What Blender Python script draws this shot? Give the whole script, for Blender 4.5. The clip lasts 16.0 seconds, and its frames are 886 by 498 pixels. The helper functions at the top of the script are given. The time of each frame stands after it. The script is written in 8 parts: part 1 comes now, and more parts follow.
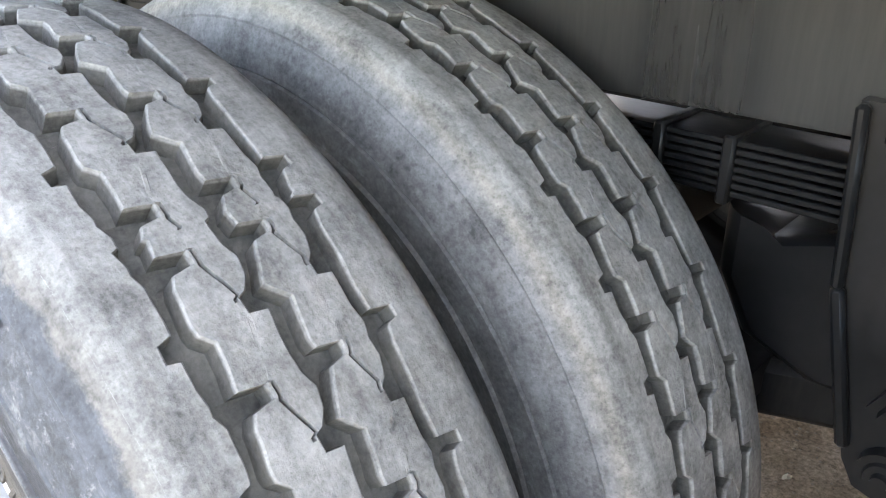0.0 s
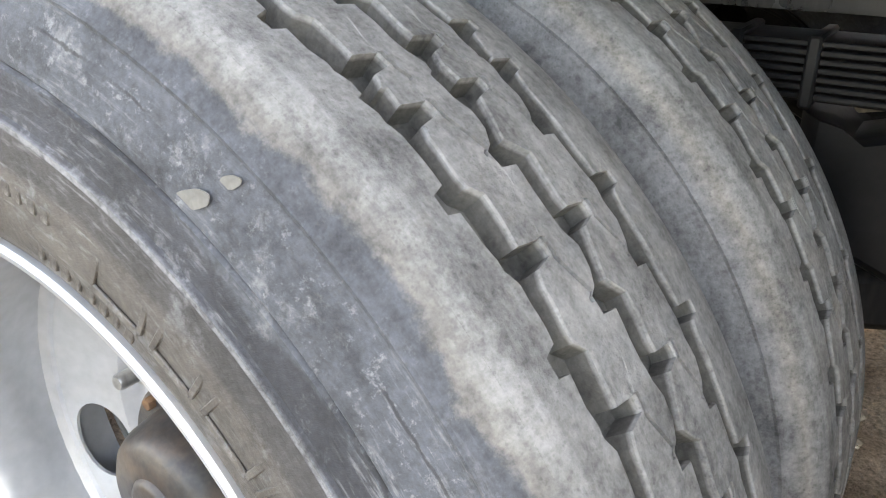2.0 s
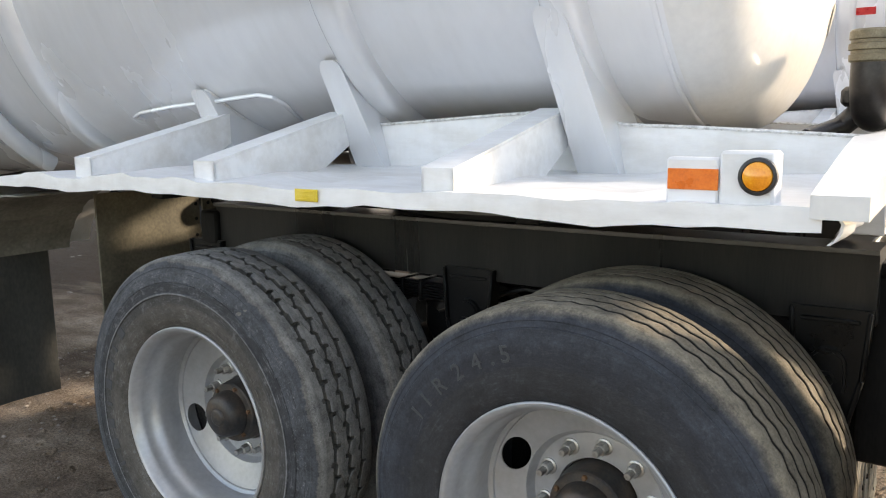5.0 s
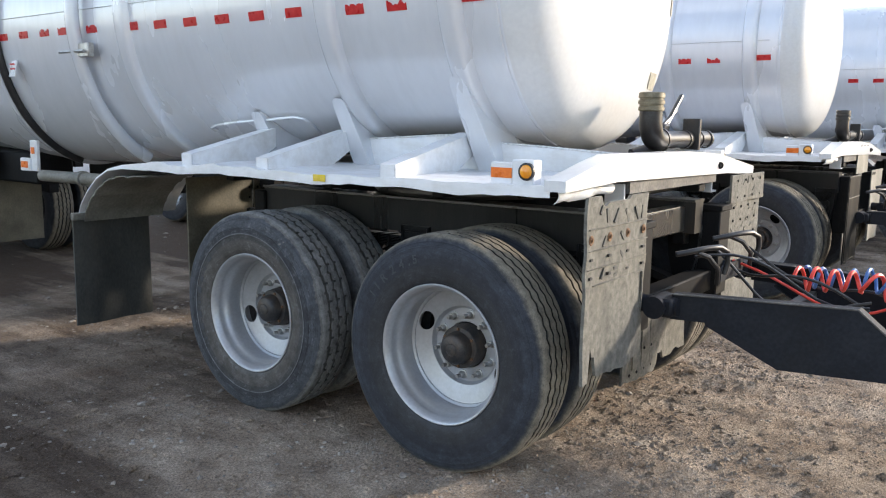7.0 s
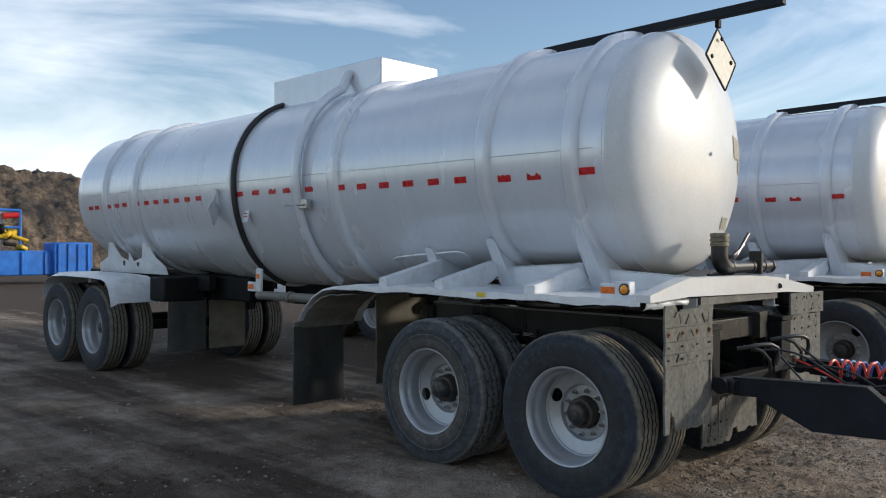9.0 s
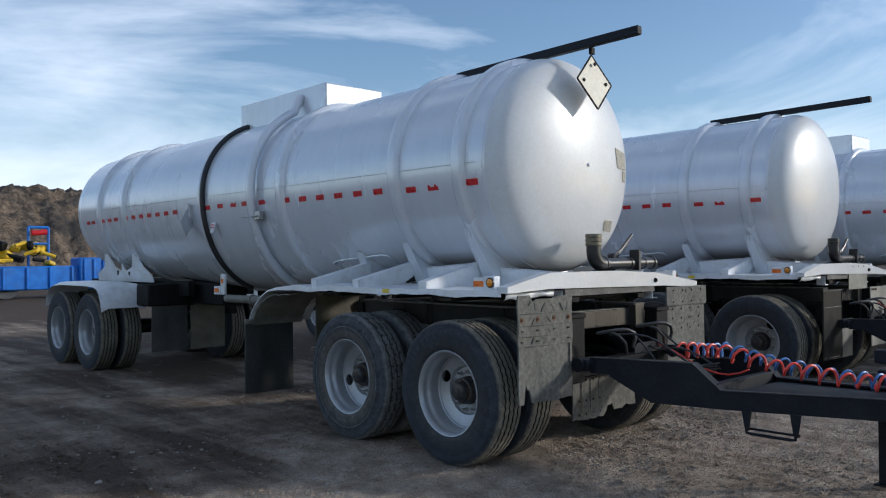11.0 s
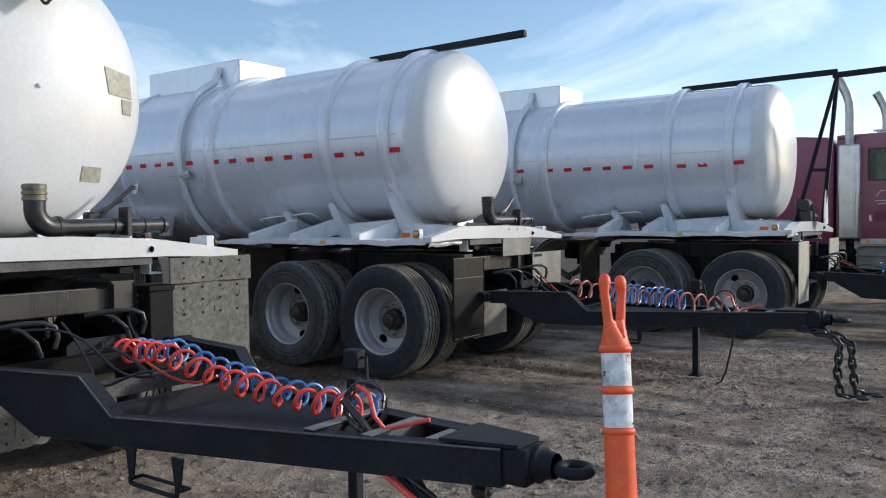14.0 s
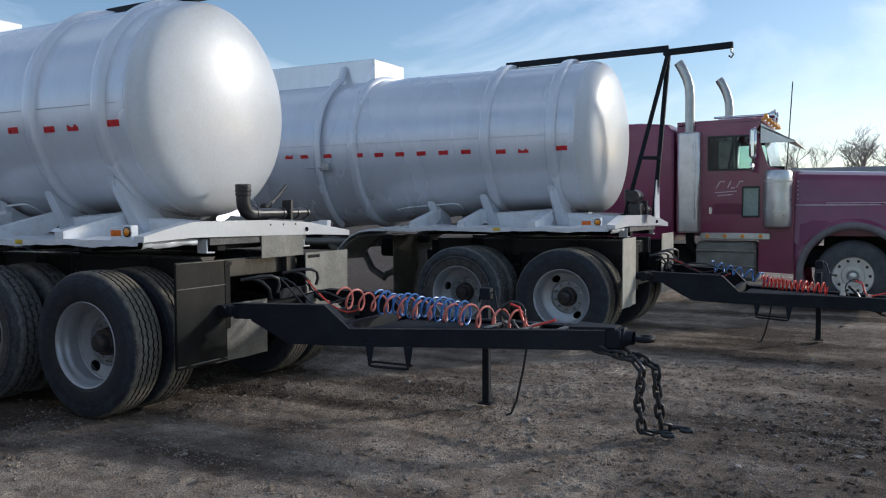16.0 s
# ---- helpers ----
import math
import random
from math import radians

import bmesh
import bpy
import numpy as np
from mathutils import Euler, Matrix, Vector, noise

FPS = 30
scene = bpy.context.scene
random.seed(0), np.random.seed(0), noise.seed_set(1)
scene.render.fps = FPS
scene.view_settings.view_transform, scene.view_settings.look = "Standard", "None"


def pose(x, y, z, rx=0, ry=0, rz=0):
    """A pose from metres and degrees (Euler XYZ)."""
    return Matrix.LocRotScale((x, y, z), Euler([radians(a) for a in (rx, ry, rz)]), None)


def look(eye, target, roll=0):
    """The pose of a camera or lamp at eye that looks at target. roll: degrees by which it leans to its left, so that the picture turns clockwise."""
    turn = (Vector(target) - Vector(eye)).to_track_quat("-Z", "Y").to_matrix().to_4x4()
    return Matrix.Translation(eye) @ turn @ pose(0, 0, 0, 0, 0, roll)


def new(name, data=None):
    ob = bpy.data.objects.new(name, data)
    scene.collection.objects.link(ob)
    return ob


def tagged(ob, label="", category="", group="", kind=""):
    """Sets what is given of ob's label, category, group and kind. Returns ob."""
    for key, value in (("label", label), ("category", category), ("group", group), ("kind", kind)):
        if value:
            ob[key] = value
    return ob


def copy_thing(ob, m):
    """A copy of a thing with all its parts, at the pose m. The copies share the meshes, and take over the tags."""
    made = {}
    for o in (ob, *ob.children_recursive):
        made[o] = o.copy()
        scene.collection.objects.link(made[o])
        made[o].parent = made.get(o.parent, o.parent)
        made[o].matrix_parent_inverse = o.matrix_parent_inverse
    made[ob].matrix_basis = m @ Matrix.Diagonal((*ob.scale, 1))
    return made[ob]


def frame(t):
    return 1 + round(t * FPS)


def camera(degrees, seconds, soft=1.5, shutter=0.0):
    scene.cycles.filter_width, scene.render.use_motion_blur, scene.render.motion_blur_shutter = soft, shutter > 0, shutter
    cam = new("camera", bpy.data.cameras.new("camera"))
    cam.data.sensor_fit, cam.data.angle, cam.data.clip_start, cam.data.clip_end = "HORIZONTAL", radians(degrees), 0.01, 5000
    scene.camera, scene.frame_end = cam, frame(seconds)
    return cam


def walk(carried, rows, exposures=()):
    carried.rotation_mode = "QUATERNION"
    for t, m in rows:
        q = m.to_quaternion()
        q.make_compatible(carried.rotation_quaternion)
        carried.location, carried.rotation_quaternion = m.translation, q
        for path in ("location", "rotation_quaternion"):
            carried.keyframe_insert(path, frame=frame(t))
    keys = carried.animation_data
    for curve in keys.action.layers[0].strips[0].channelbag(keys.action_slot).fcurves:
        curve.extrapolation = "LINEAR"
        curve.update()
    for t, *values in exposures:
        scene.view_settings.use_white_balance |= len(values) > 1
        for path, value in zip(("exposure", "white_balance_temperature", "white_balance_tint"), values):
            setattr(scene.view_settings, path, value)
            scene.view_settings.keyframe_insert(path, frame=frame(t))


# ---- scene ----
cam = camera(56.9, 16.0, soft=1.1, shutter=0.06)
METRES, EYE, TILT, LEAN, TURN = 11.1, 1.145, 0.0, 0.0, 49.0
PATH = [
    (0, (0.265, 0.697, 1.184), (-0.945, 2.055, 0.351), 0.4),
    (0.5, (0.249, 0.697, 1.182), (-1.001, 2.014, 0.342), 1.5),
    (1, (0.191, 0.624, 1.135), (-0.997, 1.999, 0.299), 0.8),
    (1.5, (0.129, 0.579, 1.088), (-0.926, 2.069, 0.270), 0.7),
    (2, (0.095, 0.575, 1.081), (-0.908, 2.103, 0.270), 0.3),
    (2.5, (0.110, 0.562, 1.100), (-0.889, 2.092, 0.284), -0.1),
    (3, (0.313, 0.316, 1.135), (-0.677, 1.839, 0.299), -0.2),
    (3.5, (0.619, -0.045, 1.240), (-0.334, 1.541, 0.480), 0.3),
    (4, (0.908, -0.365, 1.330), (0.009, 1.299, 0.682), 0.3),
    (4.5, (1.268, -0.557, 1.435), (0.276, 1.113, 0.958), -0.0),
    (5, (1.579, -0.747, 1.495), (0.464, 0.883, 1.177), -0.7),
    (5.2, (1.767, -0.813, 1.516), (0.609, 0.791, 1.220), -0.7),
    (7.3, (3.031, -2.375, 1.568), (1.847, -0.792, 1.262), 1.4),
    (7.5, (3.104, -2.617, 1.553), (1.844, -1.078, 1.343), 1.5),
    (8, (3.429, -3.009, 1.625), (2.063, -1.551, 1.54), 0.9),
    (8.2, (3.502, -3.12, 1.634), (2.126, -1.67, 1.575), 0.8),
    (10.3, (5.009, -3.738, 1.621), (3.553, -2.368, 1.641), 0.3),
    (10.5, (5.137, -3.674, 1.598), (3.673, -2.313, 1.619), 0.3),
    (11, (5.312, -3.38, 1.56), (3.847, -2.02, 1.581), -0.5),
    (11.5, (5.477, -2.931, 1.533), (4.072, -1.508, 1.548), -1.0),
    (12, (5.691, -2.44, 1.53), (4.292, -1.012, 1.483), -0.8),
    (12.5, (5.724, -1.878, 1.5), (4.447, -0.34, 1.437), -0.8),
    (13, (5.787, -1.369, 1.493), (4.558, 0.207, 1.423), -0.7),
    (13.2, (5.787, -1.175, 1.46), (4.585, 0.422, 1.401), -0.5),
    (13.5, (5.851, -0.899, 1.5), (4.659, 0.704, 1.41), -0.5),
    (14, (5.862, -0.344, 1.522), (4.697, 1.279, 1.449), -0.5),
    (14.5, (5.962, 0.157, 1.554), (4.908, 1.855, 1.478), -0.5),
    (15, (5.924, 0.645, 1.566), (4.925, 2.376, 1.495), -0.7),
    (15.5, (5.976, 1.125, 1.559), (5.113, 2.927, 1.479), -0.6),
    (16, (5.942, 1.563, 1.544), (5.015, 3.333, 1.444), -0.3),
]
EXPOSE = [(0, 4.35, 7700, 17), (1.0, 3.95, 7800, 17), (2.0, 3.8, 8200, 17), (2.5, 3.75, 8200, 17), (3.0, 3.5, 8200, 17), (3.5, 3.25, 8200, 16), (3.8, 3.4, 8300, 16), (4.0, 3.4, 8150, 16), (4.5, 2.3, 8000, 15), (5.0, 1.85, 7800, 14),
          (7.5, 1.35, 6500, 12), (8.0, 0.82, 6400, 11), (10.5, 0.25, 6100, 10), (11.0, 0.18, 5750, 10), (11.5, 0.13, 5700, 10), (12.0, 0.67, 5980, 10), (12.5, 0.7, 5980, 10), (13.0, 0.6, 5950, 10), (14.0, 0.57, 6000, 10), (14.5, 0.43, 5900, 10), (15.0, 0.5, 5950, 10), (16.0, 0.22, 5820, 10)]
walk(cam, [(t, look(eye, target, roll)) for t, eye, target, roll in PATH], EXPOSE)

# ---- world, sun and exposure ----
SUN_EL, SUN_AZ = 18.0, 40.0      # degrees above the ground; clockwise from +y
world = bpy.data.worlds.new("sky")
scene.world = world
world.use_nodes = True
wn, wl = world.node_tree.nodes, world.node_tree.links
wn.clear()
w_out = wn.new("ShaderNodeOutputWorld")
w_bg = wn.new("ShaderNodeBackground")
w_sky = wn.new("ShaderNodeTexSky")
w_sky.sky_type = "NISHITA"
w_sky.sun_disc = False
w_sky.sun_elevation, w_sky.sun_rotation = radians(SUN_EL), radians(SUN_AZ)
w_sky.air_density, w_sky.dust_density, w_sky.ozone_density = 1.0, 0.6, 1.6
w_co = wn.new("ShaderNodeTexCoord")
w_map = wn.new("ShaderNodeMapping")
w_map.inputs["Scale"].default_value = (1.3, 1.3, 4.2)
w_map.inputs["Rotation"].default_value = (0.1, 0.2, 0.5)
w_noise = wn.new("ShaderNodeTexNoise")
w_noise.inputs["Scale"].default_value = 1.7
w_noise.inputs["Detail"].default_value = 9
w_noise.inputs["Roughness"].default_value = 0.56
w_noise.inputs["Distortion"].default_value = 0.5
w_ramp = wn.new("ShaderNodeValToRGB")
w_ramp.color_ramp.elements[0].position, w_ramp.color_ramp.elements[1].position = 0.46, 0.74
w_ramp.color_ramp.elements[1].color = (0.85, 0.85, 0.85, 1)
w_mix = wn.new("ShaderNodeMix")
w_mix.data_type = "RGBA"
w_mix.inputs["B"].default_value = (8.0, 8.3, 8.6, 1)
wl.new(w_co.outputs["Generated"], w_map.inputs["Vector"])
wl.new(w_map.outputs["Vector"], w_noise.inputs["Vector"])
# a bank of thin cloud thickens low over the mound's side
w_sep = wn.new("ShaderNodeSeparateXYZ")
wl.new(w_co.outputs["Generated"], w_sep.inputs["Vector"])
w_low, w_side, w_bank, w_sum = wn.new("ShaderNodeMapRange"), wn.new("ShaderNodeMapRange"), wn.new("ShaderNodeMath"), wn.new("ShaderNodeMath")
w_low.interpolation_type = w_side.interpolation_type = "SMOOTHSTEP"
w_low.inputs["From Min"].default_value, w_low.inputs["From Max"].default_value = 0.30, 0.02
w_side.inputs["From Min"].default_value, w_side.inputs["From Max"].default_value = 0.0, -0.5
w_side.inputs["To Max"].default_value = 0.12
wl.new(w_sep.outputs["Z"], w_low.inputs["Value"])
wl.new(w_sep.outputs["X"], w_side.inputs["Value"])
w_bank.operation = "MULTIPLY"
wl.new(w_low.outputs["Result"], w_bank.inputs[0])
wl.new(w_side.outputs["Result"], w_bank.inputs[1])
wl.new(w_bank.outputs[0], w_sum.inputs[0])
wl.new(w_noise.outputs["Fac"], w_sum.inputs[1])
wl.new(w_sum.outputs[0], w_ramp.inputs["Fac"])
wl.new(w_ramp.outputs["Color"], w_mix.inputs["Factor"])
wl.new(w_sky.outputs["Color"], w_mix.inputs["A"])
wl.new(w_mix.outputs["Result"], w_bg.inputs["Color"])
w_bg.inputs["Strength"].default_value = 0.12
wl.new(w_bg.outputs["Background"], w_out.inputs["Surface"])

sun = new("sun", bpy.data.lights.new("sun", "SUN"))
sun.data.energy, sun.data.angle, sun.data.color = 1.9, radians(4.0), (1.0, 0.90, 0.75)
_el, _az = radians(SUN_EL), radians(SUN_AZ)
sun.matrix_world = look((math.sin(_az) * math.cos(_el) * 60, math.cos(_az) * math.cos(_el) * 60, math.sin(_el) * 60), (0, 0, 0))


# ---- materials ----
def ramp_stops(node, stops):
    el = node.color_ramp.elements
    while len(el) < len(stops):
        el.new(0.5)
    for e, (p, c) in zip(el, stops):
        e.position, e.color = p, (*c, 1)


def material(name, base, dark=None, light=None, rough=0.5, metal=0.0, scale=6.0, fine=80.0, bump=0.15, grime=None,
             grime_amount=0.0, grime_scale=1.5, coat=0.0, per_piece=0.0, stretch=(1, 1, 1), rough_var=0.12, depth=0.004, spec=0.5, streak=0.0, streak_colour=(0.36, 0.34, 0.31)):
    """Base colour broken up at two scales, with an optional layer of grime in patches and a fine relief."""
    m = bpy.data.materials.new(name)
    m.use_nodes = True
    n, l = m.node_tree.nodes, m.node_tree.links
    b = n["Principled BSDF"]
    co = n.new("ShaderNodeTexCoord")
    mp = n.new("ShaderNodeMapping")
    mp.inputs["Scale"].default_value = stretch
    l.new(co.outputs["Object"], mp.inputs["Vector"])
    big, small = n.new("ShaderNodeTexNoise"), n.new("ShaderNodeTexNoise")
    for t, s, d in ((big, scale, 6), (small, fine, 4)):
        t.inputs["Scale"].default_value, t.inputs["Detail"].default_value = s, d
        l.new(mp.outputs["Vector"], t.inputs["Vector"])
    mixn = n.new("ShaderNodeMath")
    mixn.operation = "MULTIPLY_ADD"
    mixn.inputs[1].default_value = 0.4
    l.new(small.outputs["Fac"], mixn.inputs[0])
    sc = n.new("ShaderNodeMath")
    sc.operation = "MULTIPLY"
    sc.inputs[1].default_value = 0.6
    l.new(big.outputs["Fac"], sc.inputs[0])
    l.new(sc.outputs[0], mixn.inputs[2])
    r = n.new("ShaderNodeValToRGB")
    dark = dark or tuple(0.8 * c for c in base)
    light = light or tuple(min(1, 1.15 * c) for c in base)
    ramp_stops(r, [(0.34, dark), (0.5, base), (0.66, light)])
    l.new(mixn.outputs[0], r.inputs["Fac"])
    col = r.outputs["Color"]
    if grime:
        g = n.new("ShaderNodeTexNoise")
        g.inputs["Scale"].default_value, g.inputs["Detail"].default_value, g.inputs["Roughness"].default_value = grime_scale, 9, 0.65
        l.new(mp.outputs["Vector"], g.inputs["Vector"])
        gr = n.new("ShaderNodeMapRange")
        gr.inputs["From Min"].default_value, gr.inputs["From Max"].default_value = 0.44, 0.68
        gr.inputs["To Max"].default_value = grime_amount
        l.new(g.outputs["Fac"], gr.inputs["Value"])
        gm = n.new("ShaderNodeMix")
        gm.data_type = "RGBA"
        gm.inputs["B"].default_value = (*grime, 1)
        l.new(gr.outputs["Result"], gm.inputs["Factor"])
        l.new(col, gm.inputs["A"])
        col = gm.outputs["Result"]
    if streak:
        # thin runs of dirt that rain has drawn down the sides
        sm = n.new("ShaderNodeMapping")
        sm.inputs["Scale"].default_value = (4.0, 0.6, 0.6)
        l.new(co.outputs["Object"], sm.inputs["Vector"])
        sn = n.new("ShaderNodeTexNoise")
        sn.inputs["Scale"].default_value, sn.inputs["Detail"].default_value, sn.inputs["Roughness"].default_value = 2.2, 8, 0.62
        l.new(sm.outputs["Vector"], sn.inputs["Vector"])
        sr = n.new("ShaderNodeMapRange")
        sr.inputs["From Min"].default_value, sr.inputs["From Max"].default_value = 0.48, 0.72
        sr.inputs["To Max"].default_value = streak
        l.new(sn.outputs["Fac"], sr.inputs["Value"])
        sx = n.new("ShaderNodeMix")
        sx.data_type = "RGBA"
        sx.inputs["B"].default_value = (*streak_colour, 1)
        l.new(sr.outputs["Result"], sx.inputs["Factor"])
        l.new(col, sx.inputs["A"])
        col = sx.outputs["Result"]
    if per_piece:
        oi = n.new("ShaderNodeObjectInfo")
        pv = n.new("ShaderNodeMapRange")
        pv.inputs["To Min"].default_value, pv.inputs["To Max"].default_value = 1 - per_piece, 1 + per_piece
        l.new(oi.outputs["Random"], pv.inputs["Value"])
        hs = n.new("ShaderNodeHueSaturation")
        l.new(pv.outputs["Result"], hs.inputs["Value"])
        l.new(col, hs.inputs["Color"])
        col = hs.outputs["Color"]
    l.new(col, b.inputs["Base Color"])
    rr = n.new("ShaderNodeMapRange")
    rr.inputs["To Min"].default_value, rr.inputs["To Max"].default_value = max(0.03, rough - rough_var), min(1, rough + rough_var)
    l.new(big.outputs["Fac"], rr.inputs["Value"])
    l.new(rr.outputs["Result"], b.inputs["Roughness"])
    b.inputs["Metallic"].default_value = metal
    b.inputs["Specular IOR Level"].default_value = spec
    b.inputs["Coat Weight"].default_value = coat
    b.inputs["Coat Roughness"].default_value = 0.12
    if bump:
        bp = n.new("ShaderNodeBump")
        bp.inputs["Strength"].default_value, bp.inputs["Distance"].default_value = bump, depth
        l.new(mixn.outputs[0], bp.inputs["Height"])
        l.new(bp.outputs["Normal"], b.inputs["Normal"])
    return m


M_TANK = material("white_tank_paint", (0.71, 0.735, 0.78), (0.67, 0.695, 0.74), (0.74, 0.765, 0.805), 0.27, 0.20, 0.8, 12, 0.03,
                  (0.46, 0.46, 0.46), 0.14, 1.0, coat=0.6, stretch=(1.5, 1, 0.5), rough_var=0.08, depth=0.002, streak=0.10)
M_HEAD = material("creamy_white_paint", (0.66, 0.67, 0.68), (0.61, 0.62, 0.63), (0.71, 0.72, 0.725), 0.38, 0.0, 1.2, 40, 0.04,
                  (0.50, 0.46, 0.38), 0.24, 1.6, coat=0.3, rough_var=0.08, depth=0.002, streak=0.18)
M_WHITE = material("white_fender_paint", (0.76, 0.775, 0.80), (0.70, 0.715, 0.74), (0.80, 0.81, 0.83), 0.36, 0.0, 2.2, 25, 0.08,
                   (0.42, 0.39, 0.345), 0.42, 4.5, stretch=(0.6, 1.6, 1.6), streak=0.16)
M_WELD = material("painted_weld_bead", (0.62, 0.625, 0.63), (0.36, 0.35, 0.335), (0.76, 0.77, 0.78), 0.45, 0.0, 60, 260, 0.9)
M_TREAD = material("dusty_tread_rubber", (0.20, 0.195, 0.185), (0.12, 0.12, 0.12), (0.27, 0.26, 0.24), 0.9, 0.0, 14, 160, 0.45,
                   (0.09, 0.09, 0.095), 0.5, 22, depth=0.003)
M_RUBBER = material("black_sidewall_rubber", (0.050, 0.053, 0.060), (0.028, 0.030, 0.034), (0.078, 0.080, 0.086), 0.6, 0.0, 5, 90, 0.25,
                    (0.17, 0.165, 0.155), 0.40, 4.5, depth=0.002)
M_RIM = material("silver_wheel_paint", (0.43, 0.445, 0.47), (0.37, 0.385, 0.405), (0.49, 0.505, 0.525), 0.36, 0.45, 5, 60, 0.06,
                 (0.24, 0.19, 0.13), 0.25, 4, rough_var=0.1, depth=0.002)
M_STEEL = material("galvanised_steel", (0.48, 0.48, 0.47), (0.34, 0.34, 0.33), (0.60, 0.60, 0.59), 0.38, 0.85, 25, 140, 0.15,
                   (0.20, 0.13, 0.08), 0.35, 20)
M_HUB = material("greasy_hub_iron", (0.030, 0.030, 0.032), (0.015, 0.015, 0.017), (0.060, 0.056, 0.050), 0.45, 0.2, 18, 110, 0.3,
                 (0.16, 0.10, 0.06), 0.35, 16)
M_FRAME = material("black_chassis_paint", (0.010, 0.010, 0.0105), (0.006, 0.006, 0.0065), (0.018, 0.0175, 0.017), 0.62, 0.0, 5, 70, 0.18,
                   (0.030, 0.027, 0.023), 0.25, 3, stretch=(2.2, 1, 0.5), spec=0.14)
M_RAIL = material("glossy_black_rail_paint", (0.030, 0.030, 0.0300), (0.019, 0.019, 0.0195), (0.044, 0.043, 0.041), 0.30, 0.0, 2.5, 90, 0.12,
                  (0.10, 0.094, 0.086), 0.15, 9, stretch=(2.2, 1, 0.18), spec=0.8)
M_CAST = material("black_cast_steel", (0.007, 0.0075, 0.0085), (0.004, 0.0045, 0.005), (0.011, 0.011, 0.012), 0.32, 0.0, 8, 70, 0.16,
                  (0.030, 0.028, 0.025), 0.12, 5, spec=0.25)
M_BAR = material("satin_black_drawbar_paint", (0.010, 0.012, 0.018), (0.006, 0.007, 0.010), (0.018, 0.021, 0.028), 0.62, 0.0, 4, 60, 0.10,
                 (0.035, 0.033, 0.028), 0.20, 3, spec=0.22)
M_DUSTY = material("dusty_black_bar_paint", (0.085, 0.082, 0.078), (0.03, 0.03, 0.032), (0.16, 0.155, 0.145), 0.6, 0.0, 6, 70, 0.2)
M_FLAP = material("weathered_grey_rubber_flap", (0.145, 0.140, 0.122), (0.080, 0.077, 0.067), (0.215, 0.207, 0.180), 0.92, 0.0, 30, 190, 1.0,
                  (0.075, 0.072, 0.062), 0.30, 5.0)
M_FLAP_TAN = material("olive_rubber_flap", (0.125, 0.112, 0.080), (0.075, 0.068, 0.050), (0.18, 0.16, 0.12), 0.75, 0.0, 5, 80, 0.35,
                      (0.06, 0.056, 0.045), 0.45, 4, depth=0.004)
M_PANEL = material("smooth_black_panel", (0.010, 0.0105, 0.0105), (0.006, 0.006, 0.006), (0.018, 0.018, 0.017), 0.42, 0.0, 4, 60, 0.12,
                   (0.045, 0.040, 0.032), 0.22, 2.5, stretch=(1, 1, 0.5), spec=0.2)
M_FLAP_DARK = material("dark_rubber_flap", (0.045, 0.048, 0.047), (0.026, 0.028, 0.028), (0.070, 0.071, 0.067), 0.55, 0.0, 5, 80, 0.25,
                       (0.15, 0.13, 0.10), 0.30, 3, stretch=(1, 1, 0.5))
M_GALV = material("dull_aluminium_panel", (0.22, 0.215, 0.19), (0.14, 0.137, 0.124), (0.31, 0.30, 0.27), 0.62, 0.25, 4, 60, 0.15,
                  (0.13, 0.115, 0.09), 0.45, 3)
M_RED = material("red_reflective_tape", (0.52, 0.012, 0.016), (0.40, 0.01, 0.012), (0.62, 0.03, 0.03), 0.3, 0.0, 30, 200, 0.05)
M_ORANGE_TAPE = material("orange_reflective_tape", (0.80, 0.17, 0.015), (0.68, 0.13, 0.01), (0.88, 0.24, 0.03), 0.3, 0.0, 30, 200, 0.05)
M_AMBER = material("amber_lamp_lens", (0.90, 0.33, 0.02), (0.78, 0.24, 0.01), (0.98, 0.46, 0.05), 0.18, 0.0, 30, 240, 0.15, coat=0.6)
M_BLACK = material("black_rubber_hose", (0.016, 0.016, 0.018), (0.009, 0.009, 0.010), (0.032, 0.032, 0.033), 0.38, 0.0, 12, 100, 0.12,
                   (0.09, 0.08, 0.07), 0.2, 8)
M_HOSE_TAN = material("dusty_tan_hose", (0.17, 0.145, 0.115), (0.09, 0.08, 0.065), (0.25, 0.215, 0.17), 0.7, 0.0, 14, 110, 0.2)
M_YELLOW = material("yellow_sticker", (0.72, 0.53, 0.04), (0.6, 0.42, 0.02), (0.8, 0.62, 0.1), 0.5, 0.0, 20, 200, 0.05)
M_BRASS = material("dull_brass", (0.17, 0.15, 0.105), (0.11, 0.10, 0.07), (0.25, 0.225, 0.16), 0.5, 0.4, 30, 200, 0.15)
M_PLATE = material("weathered_sticker", (0.33, 0.31, 0.25), (0.22, 0.21, 0.17), (0.44, 0.42, 0.35), 0.55, 0.1, 25, 160, 0.2)
M_PLACARD = material("placard_backing", (0.42, 0.40, 0.335), (0.33, 0.31, 0.255), (0.50, 0.48, 0.41), 0.5, 0.1, 12, 120, 0.1)
M_ORANGE = material("orange_plastic_post", (0.98, 0.115, 0.026), (0.88, 0.09, 0.02), (1.0, 0.16, 0.045), 0.5, 0.0, 9, 90, 0.10,
                    (0.42, 0.13, 0.07), 0.45, 7)
